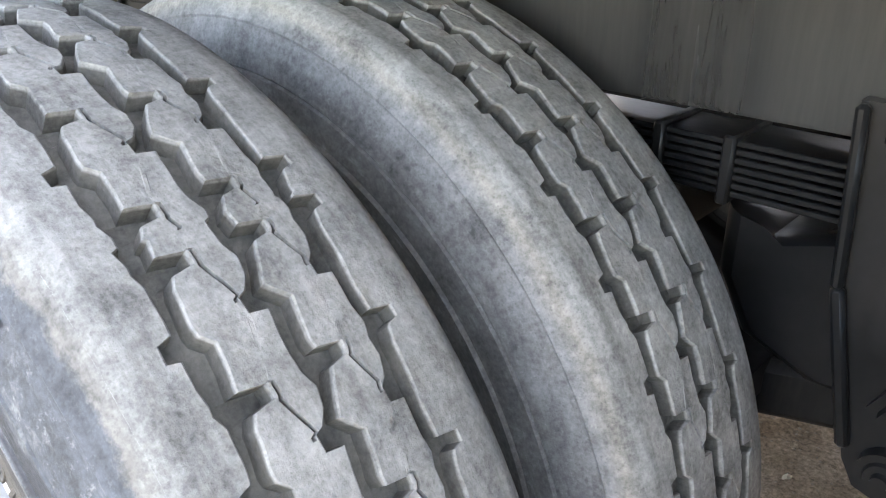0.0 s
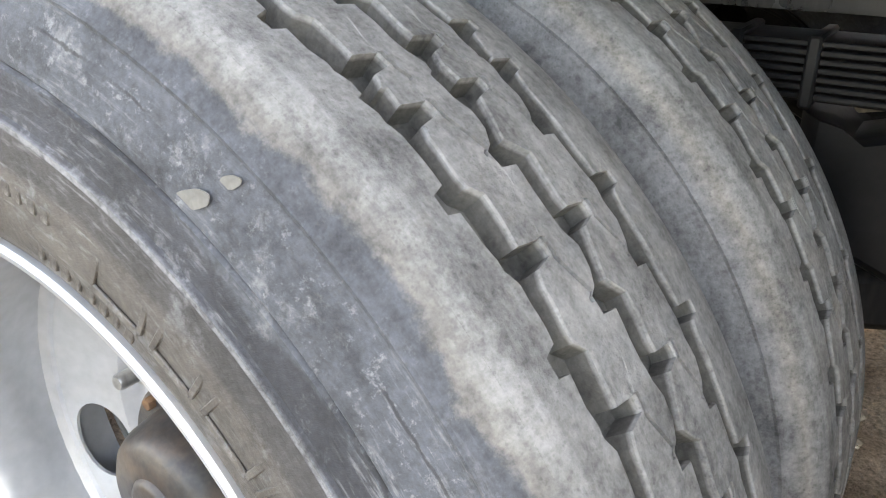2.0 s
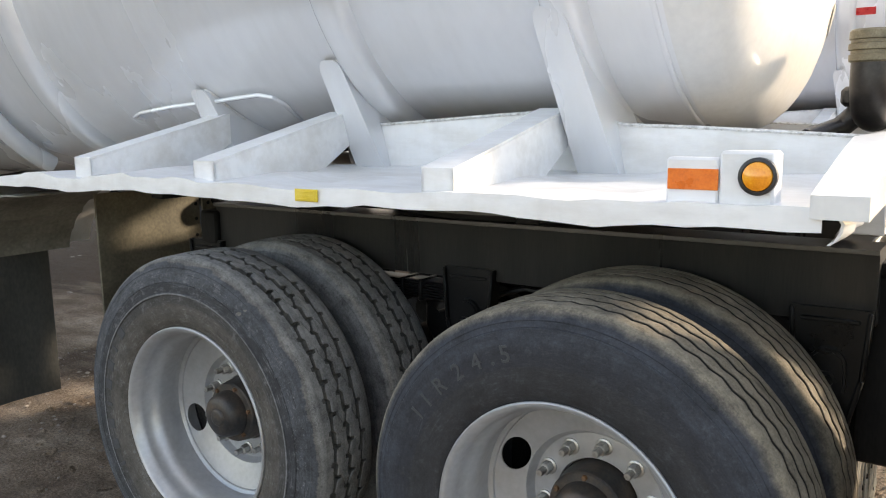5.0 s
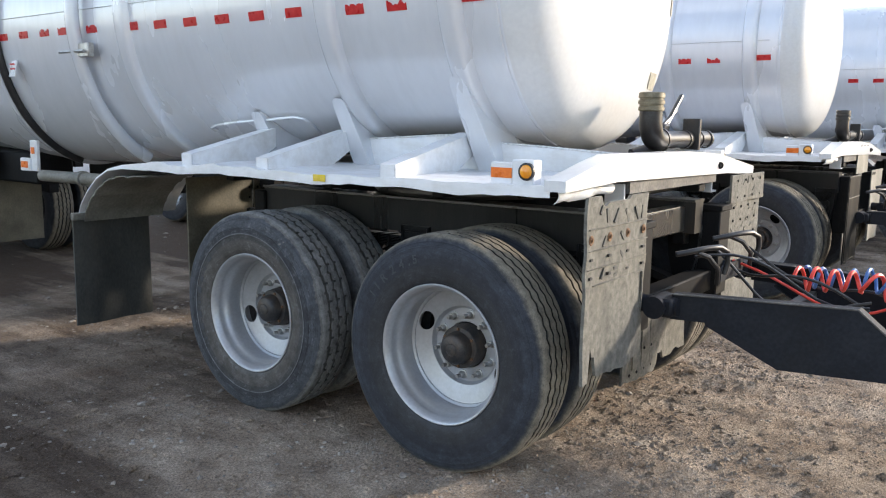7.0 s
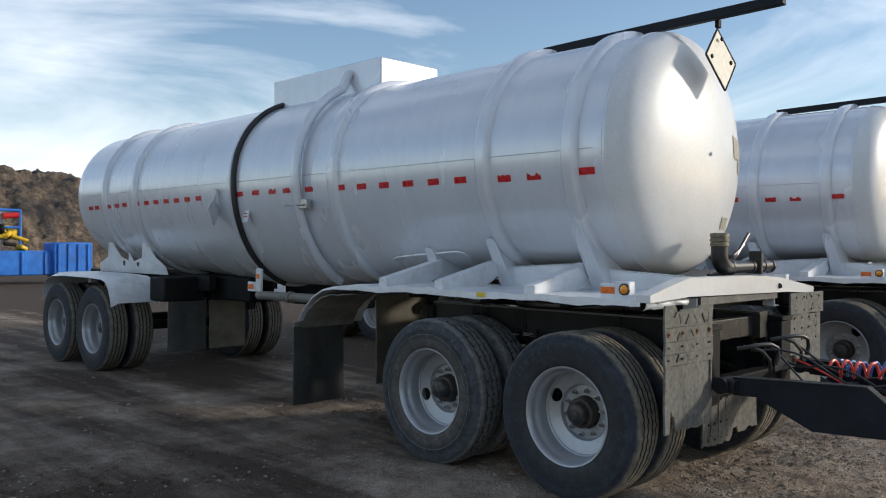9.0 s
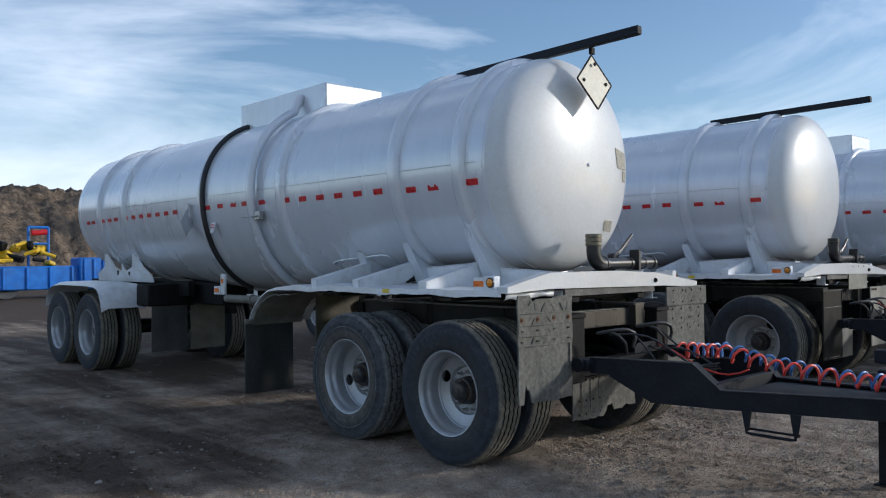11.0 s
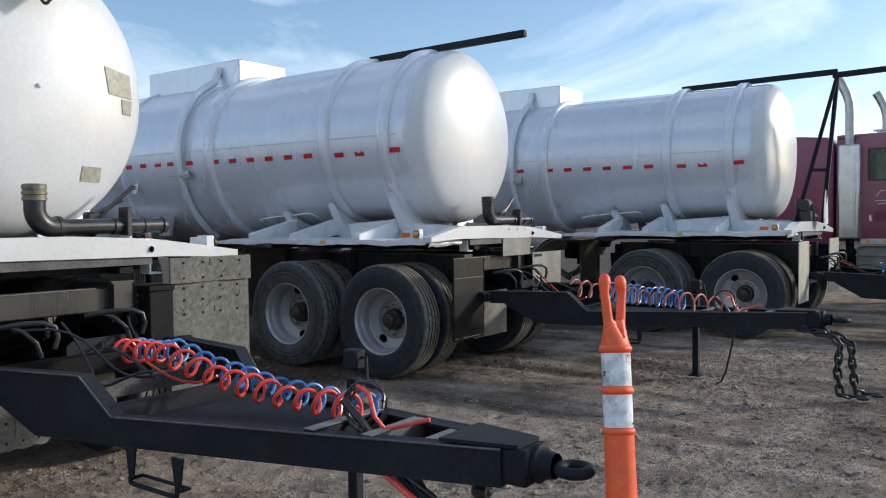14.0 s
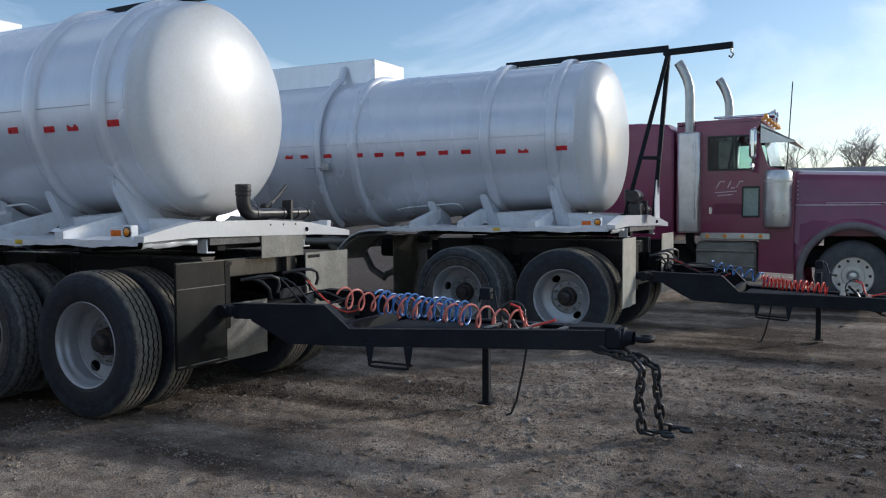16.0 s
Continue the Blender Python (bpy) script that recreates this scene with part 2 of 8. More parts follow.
M_BAND = material("scuffed_white_reflective_band", (0.84, 0.845, 0.86), (0.76, 0.77, 0.78), (0.89, 0.89, 0.90), 0.4, 0.0, 14, 120, 0.1,
                  (0.06, 0.06, 0.07), 0.85, 11)
M_COIL_R = material("red_coiled_airline", (0.72, 0.060, 0.040), (0.60, 0.045, 0.03), (0.82, 0.10, 0.07), 0.35, 0.0, 20, 150, 0.05)
M_COIL_PINK = material("sun_faded_red_airline", (0.62, 0.17, 0.13), (0.52, 0.12, 0.09), (0.72, 0.26, 0.21), 0.45, 0.0, 20, 150, 0.05)
M_COIL_B = material("blue_coiled_airline", (0.045, 0.16, 0.44), (0.035, 0.12, 0.34), (0.08, 0.24, 0.56), 0.35, 0.0, 20, 150, 0.05)
M_RUST = material("rusty_steel", (0.16, 0.085, 0.045), (0.08, 0.045, 0.03), (0.26, 0.15, 0.08), 0.8, 0.2, 20, 120, 0.4)
M_PURPLE = material("plum_truck_paint", (0.205, 0.020, 0.074), (0.17, 0.016, 0.060), (0.24, 0.028, 0.090), 0.30, 0.0, 2, 60, 0.03,
                    (0.16, 0.08, 0.09), 0.2, 2.5, coat=0.7, rough_var=0.06)
M_PURPLE_DIM = material("faded_plum_panel", (0.15, 0.022, 0.055), (0.12, 0.018, 0.045), (0.18, 0.03, 0.07), 0.5, 0.0, 3, 60, 0.05)
M_CHROME = material("polished_chrome", (0.72, 0.72, 0.72), (0.62, 0.62, 0.62), (0.80, 0.80, 0.80), 0.14, 1.0, 6, 90, 0.04, rough_var=0.06)
M_ALU = material("brushed_aluminium", (0.62, 0.62, 0.61), (0.5, 0.5, 0.49), (0.7, 0.7, 0.69), 0.32, 0.9, 8, 120, 0.1)
M_PINK = material("pale_pink_lettering", (0.70, 0.52, 0.58), rough=0.5, bump=0)
M_TRIM = material("grey_rubber_flare", (0.17, 0.15, 0.155), (0.12, 0.105, 0.11), (0.23, 0.205, 0.21), 0.55, 0.0, 6, 80, 0.15)
M_VENT = material("pale_teal_glass", (0.20, 0.30, 0.30), (0.16, 0.25, 0.25), (0.25, 0.36, 0.35), 0.12, 0.0, 4, 30, 0.02, coat=0.5)
M_STACK = material("dull_exhaust_steel", (0.42, 0.42, 0.40), (0.32, 0.315, 0.30), (0.50, 0.50, 0.48), 0.36, 0.85, 7, 90, 0.1)
M_BLUE = material("blue_machine_paint", (0.012, 0.16, 0.60), (0.010, 0.12, 0.48), (0.03, 0.22, 0.68), 0.42, 0.0, 3, 60, 0.1, (0.1, 0.12, 0.15), 0.25, 2)
M_YEL = material("yellow_machine_paint", (0.78, 0.50, 0.015), (0.66, 0.40, 0.01), (0.85, 0.58, 0.04), 0.45, 0.0, 3, 60, 0.1, (0.2, 0.13, 0.05), 0.3, 3)
M_BARK = material("grey_bark", (0.34, 0.29, 0.25), (0.24, 0.20, 0.17), (0.44, 0.39, 0.34), 0.9, 0.0, 6, 60, 0.5)
M_SIDING = material("grey_house_siding", (0.36, 0.37, 0.38), (0.30, 0.31, 0.32), (0.42, 0.43, 0.44), 0.7, 0.0, 1, 20, 0.1)
M_ROOF = material("grey_roof_sheet", (0.24, 0.235, 0.23), rough=0.9, scale=2, fine=30)
M_INK = material("black_ink", (0.02, 0.02, 0.02), rough=0.6, bump=0)
M_LETTER = material("raised_tyre_lettering", (0.044, 0.046, 0.052), (0.034, 0.036, 0.041), (0.058, 0.060, 0.066), 0.7, 0.0, 20, 120, 0.2)
M_SPOT = material("pale_paint_dab", (0.125, 0.123, 0.115), (0.10, 0.098, 0.092), (0.155, 0.15, 0.14), 0.7, 0.0, 60, 300, 0.2)
M_STONE = material("grey_pebble", (0.26, 0.225, 0.19), (0.12, 0.10, 0.083), (0.42, 0.38, 0.335), 0.85, 0.0, 1.7, 60, 0.3)


def tyre_material(name, stops, groove_shade, spread, worn=(0.5472, 0.5450, 0.0), scuff=(0.15, 0.155, 0.16), scuffs=0.55, ridge=0.0, cracks=()):
    """Rubber that is dusty at the tread and shoulder, dark on the sidewall and brownish by the bead, with ragged
    borders. Shade in the tread grooves is painted in, below the radii given in worn.
    """
    m = bpy.data.materials.new(name)
    m.use_nodes = True
    n, l = m.node_tree.nodes, m.node_tree.links
    b = n["Principled BSDF"]
    co = n.new("ShaderNodeTexCoord")
    sep = n.new("ShaderNodeSeparateXYZ")
    l.new(co.outputs["Object"], sep.inputs["Vector"])
    flat = n.new("ShaderNodeCombineXYZ")
    l.new(sep.outputs["X"], flat.inputs["X"])
    l.new(sep.outputs["Z"], flat.inputs["Y"])
    ln = n.new("ShaderNodeVectorMath")
    ln.operation = "LENGTH"
    l.new(flat.outputs["Vector"], ln.inputs[0])

    def tex(scale, detail, rough=0.6):
        t = n.new("ShaderNodeTexNoise")
        t.inputs["Scale"].default_value, t.inputs["Detail"].default_value, t.inputs["Roughness"].default_value = scale, detail, rough
        l.new(co.outputs["Object"], t.inputs["Vector"])
        return t.outputs["Fac"]

    rag, mid, fine = tex(7, 9, 0.7), tex(26, 8, 0.72), tex(190, 4, 0.7)

    turn = n.new("ShaderNodeMath")
    turn.operation = "ARCTAN2"
    l.new(sep.outputs["Z"], turn.inputs[0])
    l.new(sep.outputs["X"], turn.inputs[1])
    slow = n.new("ShaderNodeMath")
    slow.operation = "MULTIPLY"
    slow.inputs[1].default_value = 0.07
    l.new(turn.outputs[0], slow.inputs[0])
    polar = n.new("ShaderNodeCombineXYZ")
    l.new(ln.outputs["Value"], polar.inputs["X"])
    l.new(slow.outputs[0], polar.inputs["Y"])
    l.new(sep.outputs["Y"], polar.inputs["Z"])
    rings = n.new("ShaderNodeTexNoise")
    rings.inputs["Scale"].default_value, rings.inputs["Detail"].default_value, rings.inputs["Roughness"].default_value = 70, 6, 0.65
    l.new(polar.outputs["Vector"], rings.inputs["Vector"])

    def math_node(op, a, v, c=None):
        k = n.new("ShaderNodeMath")
        k.operation = op
        l.new(a, k.inputs[0])
        if isinstance(v, float):
            k.inputs[1].default_value = v
        else:
            l.new(v, k.inputs[1])
        if c is not None:
            if isinstance(c, float):
                k.inputs[2].default_value = c
            else:
                l.new(c, k.inputs[2])
        return k.outputs[0]

    calm = n.new("ShaderNodeMapRange")
    calm.inputs["From Min"].default_value, calm.inputs["From Max"].default_value = 0.505, 0.545
    calm.inputs["To Min"].default_value, calm.inputs["To Max"].default_value = 1.0, 0.22
    l.new(ln.outputs["Value"], calm.inputs["Value"])
    bead = n.new("ShaderNodeMapRange")
    bead.inputs["From Min"].default_value, bead.inputs["From Max"].default_value = 0.42, 0.475
    bead.inputs["To Min"].default_value, bead.inputs["To Max"].default_value = 0.10, 1.0
    l.new(ln.outputs["Value"], bead.inputs["Value"])
    off = math_node("MULTIPLY", math_node("MULTIPLY", math_node("ADD", math_node("MULTIPLY_ADD", rag, spread, -spread / 2), math_node("MULTIPLY_ADD", mid, 0.03, -0.015)), calm.outputs["Result"]), bead.outputs["Result"])
    r = math_node("ADD", ln.outputs["Value"], off)
    band = n.new("ShaderNodeMapRange")
    band.inputs["From Min"].default_value, band.inputs["From Max"].default_value = 0.31, 0.56
    l.new(r, band.inputs["Value"])
    ramp = n.new("ShaderNodeValToRGB")
    ramp_stops(ramp, [((r0 - 0.31) / 0.25, c) for r0, c in stops])
    l.new(band.outputs["Result"], ramp.inputs["Fac"])
    # shade painted into the grooves: rubber below the block tops takes a darker colour
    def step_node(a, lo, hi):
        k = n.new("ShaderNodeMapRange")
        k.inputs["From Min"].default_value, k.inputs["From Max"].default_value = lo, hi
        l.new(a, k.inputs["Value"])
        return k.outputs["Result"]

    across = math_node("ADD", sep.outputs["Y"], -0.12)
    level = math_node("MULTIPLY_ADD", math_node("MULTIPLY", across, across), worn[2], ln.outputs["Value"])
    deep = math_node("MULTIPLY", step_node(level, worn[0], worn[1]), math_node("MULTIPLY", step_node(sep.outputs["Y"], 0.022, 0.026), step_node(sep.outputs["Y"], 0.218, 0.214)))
    shade_mix = n.new("ShaderNodeMix")
    shade_mix.data_type = "RGBA"
    shade_mix.inputs["B"].default_value = (*groove_shade, 1)
    l.new(deep, shade_mix.inputs["Factor"])
    l.new(ramp.outputs["Color"], shade_mix.inputs["A"])
    blotch = tex(11, 5, 0.62)
    var = math_node("MULTIPLY_ADD", mid, 0.32, math_node("MULTIPLY_ADD", fine, 0.26, math_node("MULTIPLY_ADD", blotch, 0.20, math_node("MULTIPLY", rings.outputs["Fac"], 0.20))))
    vr = n.new("ShaderNodeMapRange")
    vr.inputs["From Min"].default_value, vr.inputs["From Max"].default_value = 0.38, 0.62
    vr.inputs["To Min"].default_value, vr.inputs["To Max"].default_value = 0.35, 1.65
    l.new(var, vr.inputs["Value"])
    # pale rubbed scuffs on the wall, small dark pits in the tread
    wall_only = step_node(ln.outputs["Value"], 0.530, 0.500)
    rub = tex(34, 7, 0.75)
    marks_ = math_node("MULTIPLY", math_node("MULTIPLY", step_node(rub, 0.56, 0.66), wall_only), scuffs)
    scuffed = n.new("ShaderNodeMix")
    scuffed.data_type = "RGBA"
    scuffed.inputs["B"].default_value = (*scuff, 1)
    l.new(marks_, scuffed.inputs["Factor"])
    l.new(shade_mix.outputs["Result"], scuffed.inputs["A"])
    last = scuffed.outputs["Result"]

    def layer(mask, colour):
        k = n.new("ShaderNodeMix")
        k.data_type = "RGBA"
        k.inputs["B"].default_value = (*colour, 1)
        l.new(mask, k.inputs["Factor"])
        l.new(last, k.inputs["A"])
        return k.outputs["Result"]

    def near(r0, half):
        d = math_node("ABSOLUTE", math_node("ADD", math_node("MULTIPLY_ADD", mid, 0.009, -0.0045), math_node("ADD", ln.outputs["Value"], -r0)), 0.0)
        return step_node(d, half, half * 0.4)

    # fine rubbed streaks that follow the turn of the wheel
    drag = n.new("ShaderNodeTexNoise")
    drag.inputs["Scale"].default_value, drag.inputs["Detail"].default_value, drag.inputs["Roughness"].default_value = 210, 5, 0.7
    l.new(polar.outputs["Vector"], drag.inputs["Vector"])
    last = layer(math_node("MULTIPLY", math_node("MULTIPLY", step_node(drag.outputs["Fac"], 0.53, 0.66), math_node("MULTIPLY", wall_only, step_node(blotch, 0.40, 0.60))), scuffs), tuple(1.15 * c for c in scuff))
    speck = tex(120, 5, 0.75)
    last = layer(math_node("MULTIPLY", math_node("MULTIPLY", step_node(speck, 0.57, 0.66), math_node("MULTIPLY", wall_only, step_node(ln.outputs["Value"], 0.462, 0.47))), scuffs), tuple(1.3 * c for c in scuff))
    if ridge:
        rub_ring = math_node("ABSOLUTE", math_node("ADD", ln.outputs["Value"], -ridge), 0.0)
        last = layer(math_node("MULTIPLY", math_node("MULTIPLY", step_node(rub_ring, 0.0034, 0.0012), step_node(speck, 0.28, 0.50)), 0.85), (0.19, 0.195, 0.205))
    for r0 in cracks:
        last = layer(math_node("MULTIPLY", math_node("MULTIPLY", near(r0, 0.0013), step_node(blotch, 0.47, 0.56)), 0.7), (0.010, 0.010, 0.011))
    pit = n.new("ShaderNodeTexVoronoi")
    pit.inputs["Scale"].default_value = 390
    l.new(co.outputs["Object"], pit.inputs["Vector"])
    pc = n.new("ShaderNodeSeparateColor")
    l.new(pit.outputs["Color"], pc.inputs["Color"])
    pits = math_node("MULTIPLY", math_node("MULTIPLY", step_node(pit.outputs["Distance"], 0.42, 0.25), step_node(pc.outputs["Red"], 0.72, 0.86)), 0.28)
    pitted = n.new("ShaderNodeMix")
    pitted.data_type = "RGBA"
    pitted.inputs["B"].default_value = (0.05, 0.05, 0.05, 1)
    l.new(pits, pitted.inputs["Factor"])
    l.new(last, pitted.inputs["A"])
    hs = n.new("ShaderNodeHueSaturation")
    l.new(pitted.outputs["Result"], hs.inputs["Color"])
    l.new(vr.outputs["Result"], hs.inputs["Value"])
    l.new(hs.outputs["Color"], b.inputs["Base Color"])
    rr = n.new("ShaderNodeMapRange")
    rr.inputs["To Min"].default_value, rr.inputs["To Max"].default_value = 0.55, 0.92
    l.new(band.outputs["Result"], rr.inputs["Value"])
    l.new(rr.outputs["Result"], b.inputs["Roughness"])
    bp = n.new("ShaderNodeBump")
    bp.inputs["Strength"].default_value, bp.inputs["Distance"].default_value = 0.7, 0.0045
    l.new(var, bp.inputs["Height"])
    l.new(bp.outputs["Normal"], b.inputs["Normal"])
    return m


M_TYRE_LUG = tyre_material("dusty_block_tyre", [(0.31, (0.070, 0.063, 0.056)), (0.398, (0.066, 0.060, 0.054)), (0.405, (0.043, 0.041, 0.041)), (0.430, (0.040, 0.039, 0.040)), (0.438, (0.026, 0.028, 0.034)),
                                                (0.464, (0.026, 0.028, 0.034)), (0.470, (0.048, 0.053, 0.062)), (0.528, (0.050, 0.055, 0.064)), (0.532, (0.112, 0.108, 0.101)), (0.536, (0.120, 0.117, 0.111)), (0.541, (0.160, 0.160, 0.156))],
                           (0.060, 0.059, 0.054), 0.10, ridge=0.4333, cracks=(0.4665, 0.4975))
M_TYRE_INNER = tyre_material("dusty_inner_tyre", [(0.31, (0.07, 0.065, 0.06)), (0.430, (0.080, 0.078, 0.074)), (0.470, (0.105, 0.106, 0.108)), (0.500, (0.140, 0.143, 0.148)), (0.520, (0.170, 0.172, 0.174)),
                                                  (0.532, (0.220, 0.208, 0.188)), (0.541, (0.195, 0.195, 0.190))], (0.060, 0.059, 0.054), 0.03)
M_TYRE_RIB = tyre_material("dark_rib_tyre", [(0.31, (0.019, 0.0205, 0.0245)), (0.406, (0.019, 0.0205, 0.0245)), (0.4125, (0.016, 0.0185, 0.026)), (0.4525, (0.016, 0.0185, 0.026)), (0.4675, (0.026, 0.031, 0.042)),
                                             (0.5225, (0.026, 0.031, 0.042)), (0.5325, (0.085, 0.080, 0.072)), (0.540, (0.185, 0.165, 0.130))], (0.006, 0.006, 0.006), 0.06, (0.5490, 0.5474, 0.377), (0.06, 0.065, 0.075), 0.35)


def glass_material():
    m = bpy.data.materials.new("tinted_cab_glass")
    m.use_nodes = True
    b = m.node_tree.nodes["Principled BSDF"]
    b.inputs["Base Color"].default_value = (0.55, 0.72, 0.70, 1)
    b.inputs["Roughness"].default_value = 0.03
    b.inputs["Transmission Weight"].default_value = 1.0
    b.inputs["IOR"].default_value = 1.35
    return m


M_GLASS = glass_material()


def soil_material(name, tones, damp, stones=True):
    """Packed yard dirt: patches of damp and dry soil, grit and pale pebbles, with relief."""
    m = bpy.data.materials.new(name)
    m.use_nodes = True
    n, l = m.node_tree.nodes, m.node_tree.links
    b = n["Principled BSDF"]
    co = n.new("ShaderNodeTexCoord")

    def tex(scale, detail, rough=0.6, stretch=(1, 1, 1), turn=0.0):
        mp = n.new("ShaderNodeMapping")
        mp.inputs["Scale"].default_value, mp.inputs["Rotation"].default_value = stretch, (0, 0, turn)
        t = n.new("ShaderNodeTexNoise")
        t.inputs["Scale"].default_value, t.inputs["Detail"].default_value, t.inputs["Roughness"].default_value = scale, detail, rough
        l.new(co.outputs["Object"], mp.inputs["Vector"])
        l.new(mp.outputs["Vector"], t.inputs["Vector"])
        return t.outputs["Fac"]

    patch, mid, grit = tex(0.35, 7, 0.62, (1, 0.55, 1), 0.5), tex(3.2, 8, 0.65), tex(85, 8, 0.78)
    ruts = tex(1.1, 6, 0.6, (0.18, 1.6, 1), 0.12)
    r1 = n.new("ShaderNodeValToRGB")
    ramp_stops(r1, [(0.36, tones[0]), (0.5, tones[1]), (0.64, tones[2])])
    l.new(mid, r1.inputs["Fac"])
    wet = n.new("ShaderNodeMapRange")
    wet.inputs["From Min"].default_value, wet.inputs["From Max"].default_value = 0.47, 0.60
    mxr = n.new("ShaderNodeMath")
    mxr.operation = "MULTIPLY_ADD"
    mxr.inputs[1].default_value = 0.45
    l.new(ruts, mxr.inputs[0])
    hp = n.new("ShaderNodeMath")
    hp.operation = "MULTIPLY"
    hp.inputs[1].default_value = 0.55
    l.new(patch, hp.inputs[0])
    l.new(hp.outputs[0], mxr.inputs[2])
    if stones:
        # soil tone by position: paler at the first trailer, darker between the others and behind
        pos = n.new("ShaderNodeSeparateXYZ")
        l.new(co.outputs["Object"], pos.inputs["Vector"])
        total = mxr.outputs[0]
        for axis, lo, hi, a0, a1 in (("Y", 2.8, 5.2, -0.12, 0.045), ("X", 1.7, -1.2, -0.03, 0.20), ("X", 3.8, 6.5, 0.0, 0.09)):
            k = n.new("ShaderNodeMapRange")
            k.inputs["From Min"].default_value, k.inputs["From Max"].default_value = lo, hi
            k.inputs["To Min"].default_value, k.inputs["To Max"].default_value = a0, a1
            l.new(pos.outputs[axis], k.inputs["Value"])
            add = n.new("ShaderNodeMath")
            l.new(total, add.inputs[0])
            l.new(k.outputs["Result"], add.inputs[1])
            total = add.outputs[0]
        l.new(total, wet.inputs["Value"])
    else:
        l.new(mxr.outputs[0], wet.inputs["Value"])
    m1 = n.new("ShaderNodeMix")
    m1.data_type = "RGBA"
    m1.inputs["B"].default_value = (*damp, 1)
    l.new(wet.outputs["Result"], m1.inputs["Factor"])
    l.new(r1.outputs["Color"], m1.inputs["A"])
    vor = n.new("ShaderNodeTexVoronoi")
    vor.inputs["Scale"].default_value = 64
    l.new(co.outputs["Object"], vor.inputs["Vector"])
    st = n.new("ShaderNodeMapRange")
    st.inputs["From Min"].default_value, st.inputs["From Max"].default_value = 0.30, 0.16
    l.new(vor.outputs["Distance"], st.inputs["Value"])
    pick = n.new("ShaderNodeMapRange")
    pick.inputs["From Min"].default_value, pick.inputs["From Max"].default_value = 0.52, 0.66
    sep = n.new("ShaderNodeSeparateColor")
    l.new(vor.outputs["Color"], sep.inputs["Color"])
    l.new(sep.outputs["Red"], pick.inputs["Value"])
    both = n.new("ShaderNodeMath")
    both.operation = "MULTIPLY"
    l.new(st.outputs["Result"], both.inputs[0])
    l.new(pick.outputs["Result"], both.inputs[1])
    m2 = n.new("ShaderNodeMix")
    m2.data_type = "RGBA"
    m2.inputs["B"].default_value = (0.36, 0.315, 0.27, 1)
    fewer = n.new("ShaderNodeMapRange")
    fewer.inputs["To Min"].default_value, fewer.inputs["To Max"].default_value = 1.0, 0.18
    l.new(wet.outputs["Result"], fewer.inputs["Value"])
    dull = n.new("ShaderNodeMath")
    dull.operation = "MULTIPLY"
    l.new(both.outputs[0], dull.inputs[0])
    l.new(fewer.outputs["Result"], dull.inputs[1])
    l.new(dull.outputs[0], m2.inputs["Factor"])
    l.new(m1.outputs["Result"], m2.inputs["A"])
    gv = n.new("ShaderNodeMapRange")
    gv.inputs["From Min"].default_value, gv.inputs["From Max"].default_value = 0.35, 0.65
    gv.inputs["To Min"].default_value, gv.inputs["To Max"].default_value = 0.42, 1.58
    l.new(grit, gv.inputs["Value"])
    hv = n.new("ShaderNodeHueSaturation")
    l.new(gv.outputs["Result"], hv.inputs["Value"])
    l.new((m2 if stones else m1).outputs["Result"], hv.inputs["Color"])
    l.new(hv.outputs["Color"], b.inputs["Base Color"])
    rg = n.new("ShaderNodeMapRange")
    rg.inputs["To Min"].default_value, rg.inputs["To Max"].default_value = 1.0, 0.82
    b.inputs["Specular IOR Level"].default_value = 0.2
    l.new(wet.outputs["Result"], rg.inputs["Value"])
    l.new(rg.outputs["Result"], b.inputs["Roughness"])
    h = n.new("ShaderNodeMath")
    h.operation = "MULTIPLY_ADD"
    h.inputs[1].default_value = 0.5
    l.new(grit, h.inputs[0])
    l.new(mid, h.inputs[2])
    h2 = n.new("ShaderNodeMath")
    h2.operation = "MULTIPLY_ADD"
    h2.inputs[1].default_value = 0.25
    l.new(both.outputs[0], h2.inputs[0])
    l.new(h.outputs[0], h2.inputs[2])
    bp = n.new("ShaderNodeBump")
    bp.inputs["Strength"].default_value, bp.inputs["Distance"].default_value = 1.0, 0.050
    l.new(h2.outputs[0], bp.inputs["Height"])
    l.new(bp.outputs["Normal"], b.inputs["Normal"])
    return m


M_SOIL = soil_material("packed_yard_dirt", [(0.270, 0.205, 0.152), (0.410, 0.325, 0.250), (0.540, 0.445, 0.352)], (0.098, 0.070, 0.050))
M_MOUND = soil_material("heaped_earth", [(0.075, 0.055, 0.040), (0.17, 0.125, 0.088), (0.28, 0.215, 0.155)], (0.055, 0.050, 0.046), stones=False)


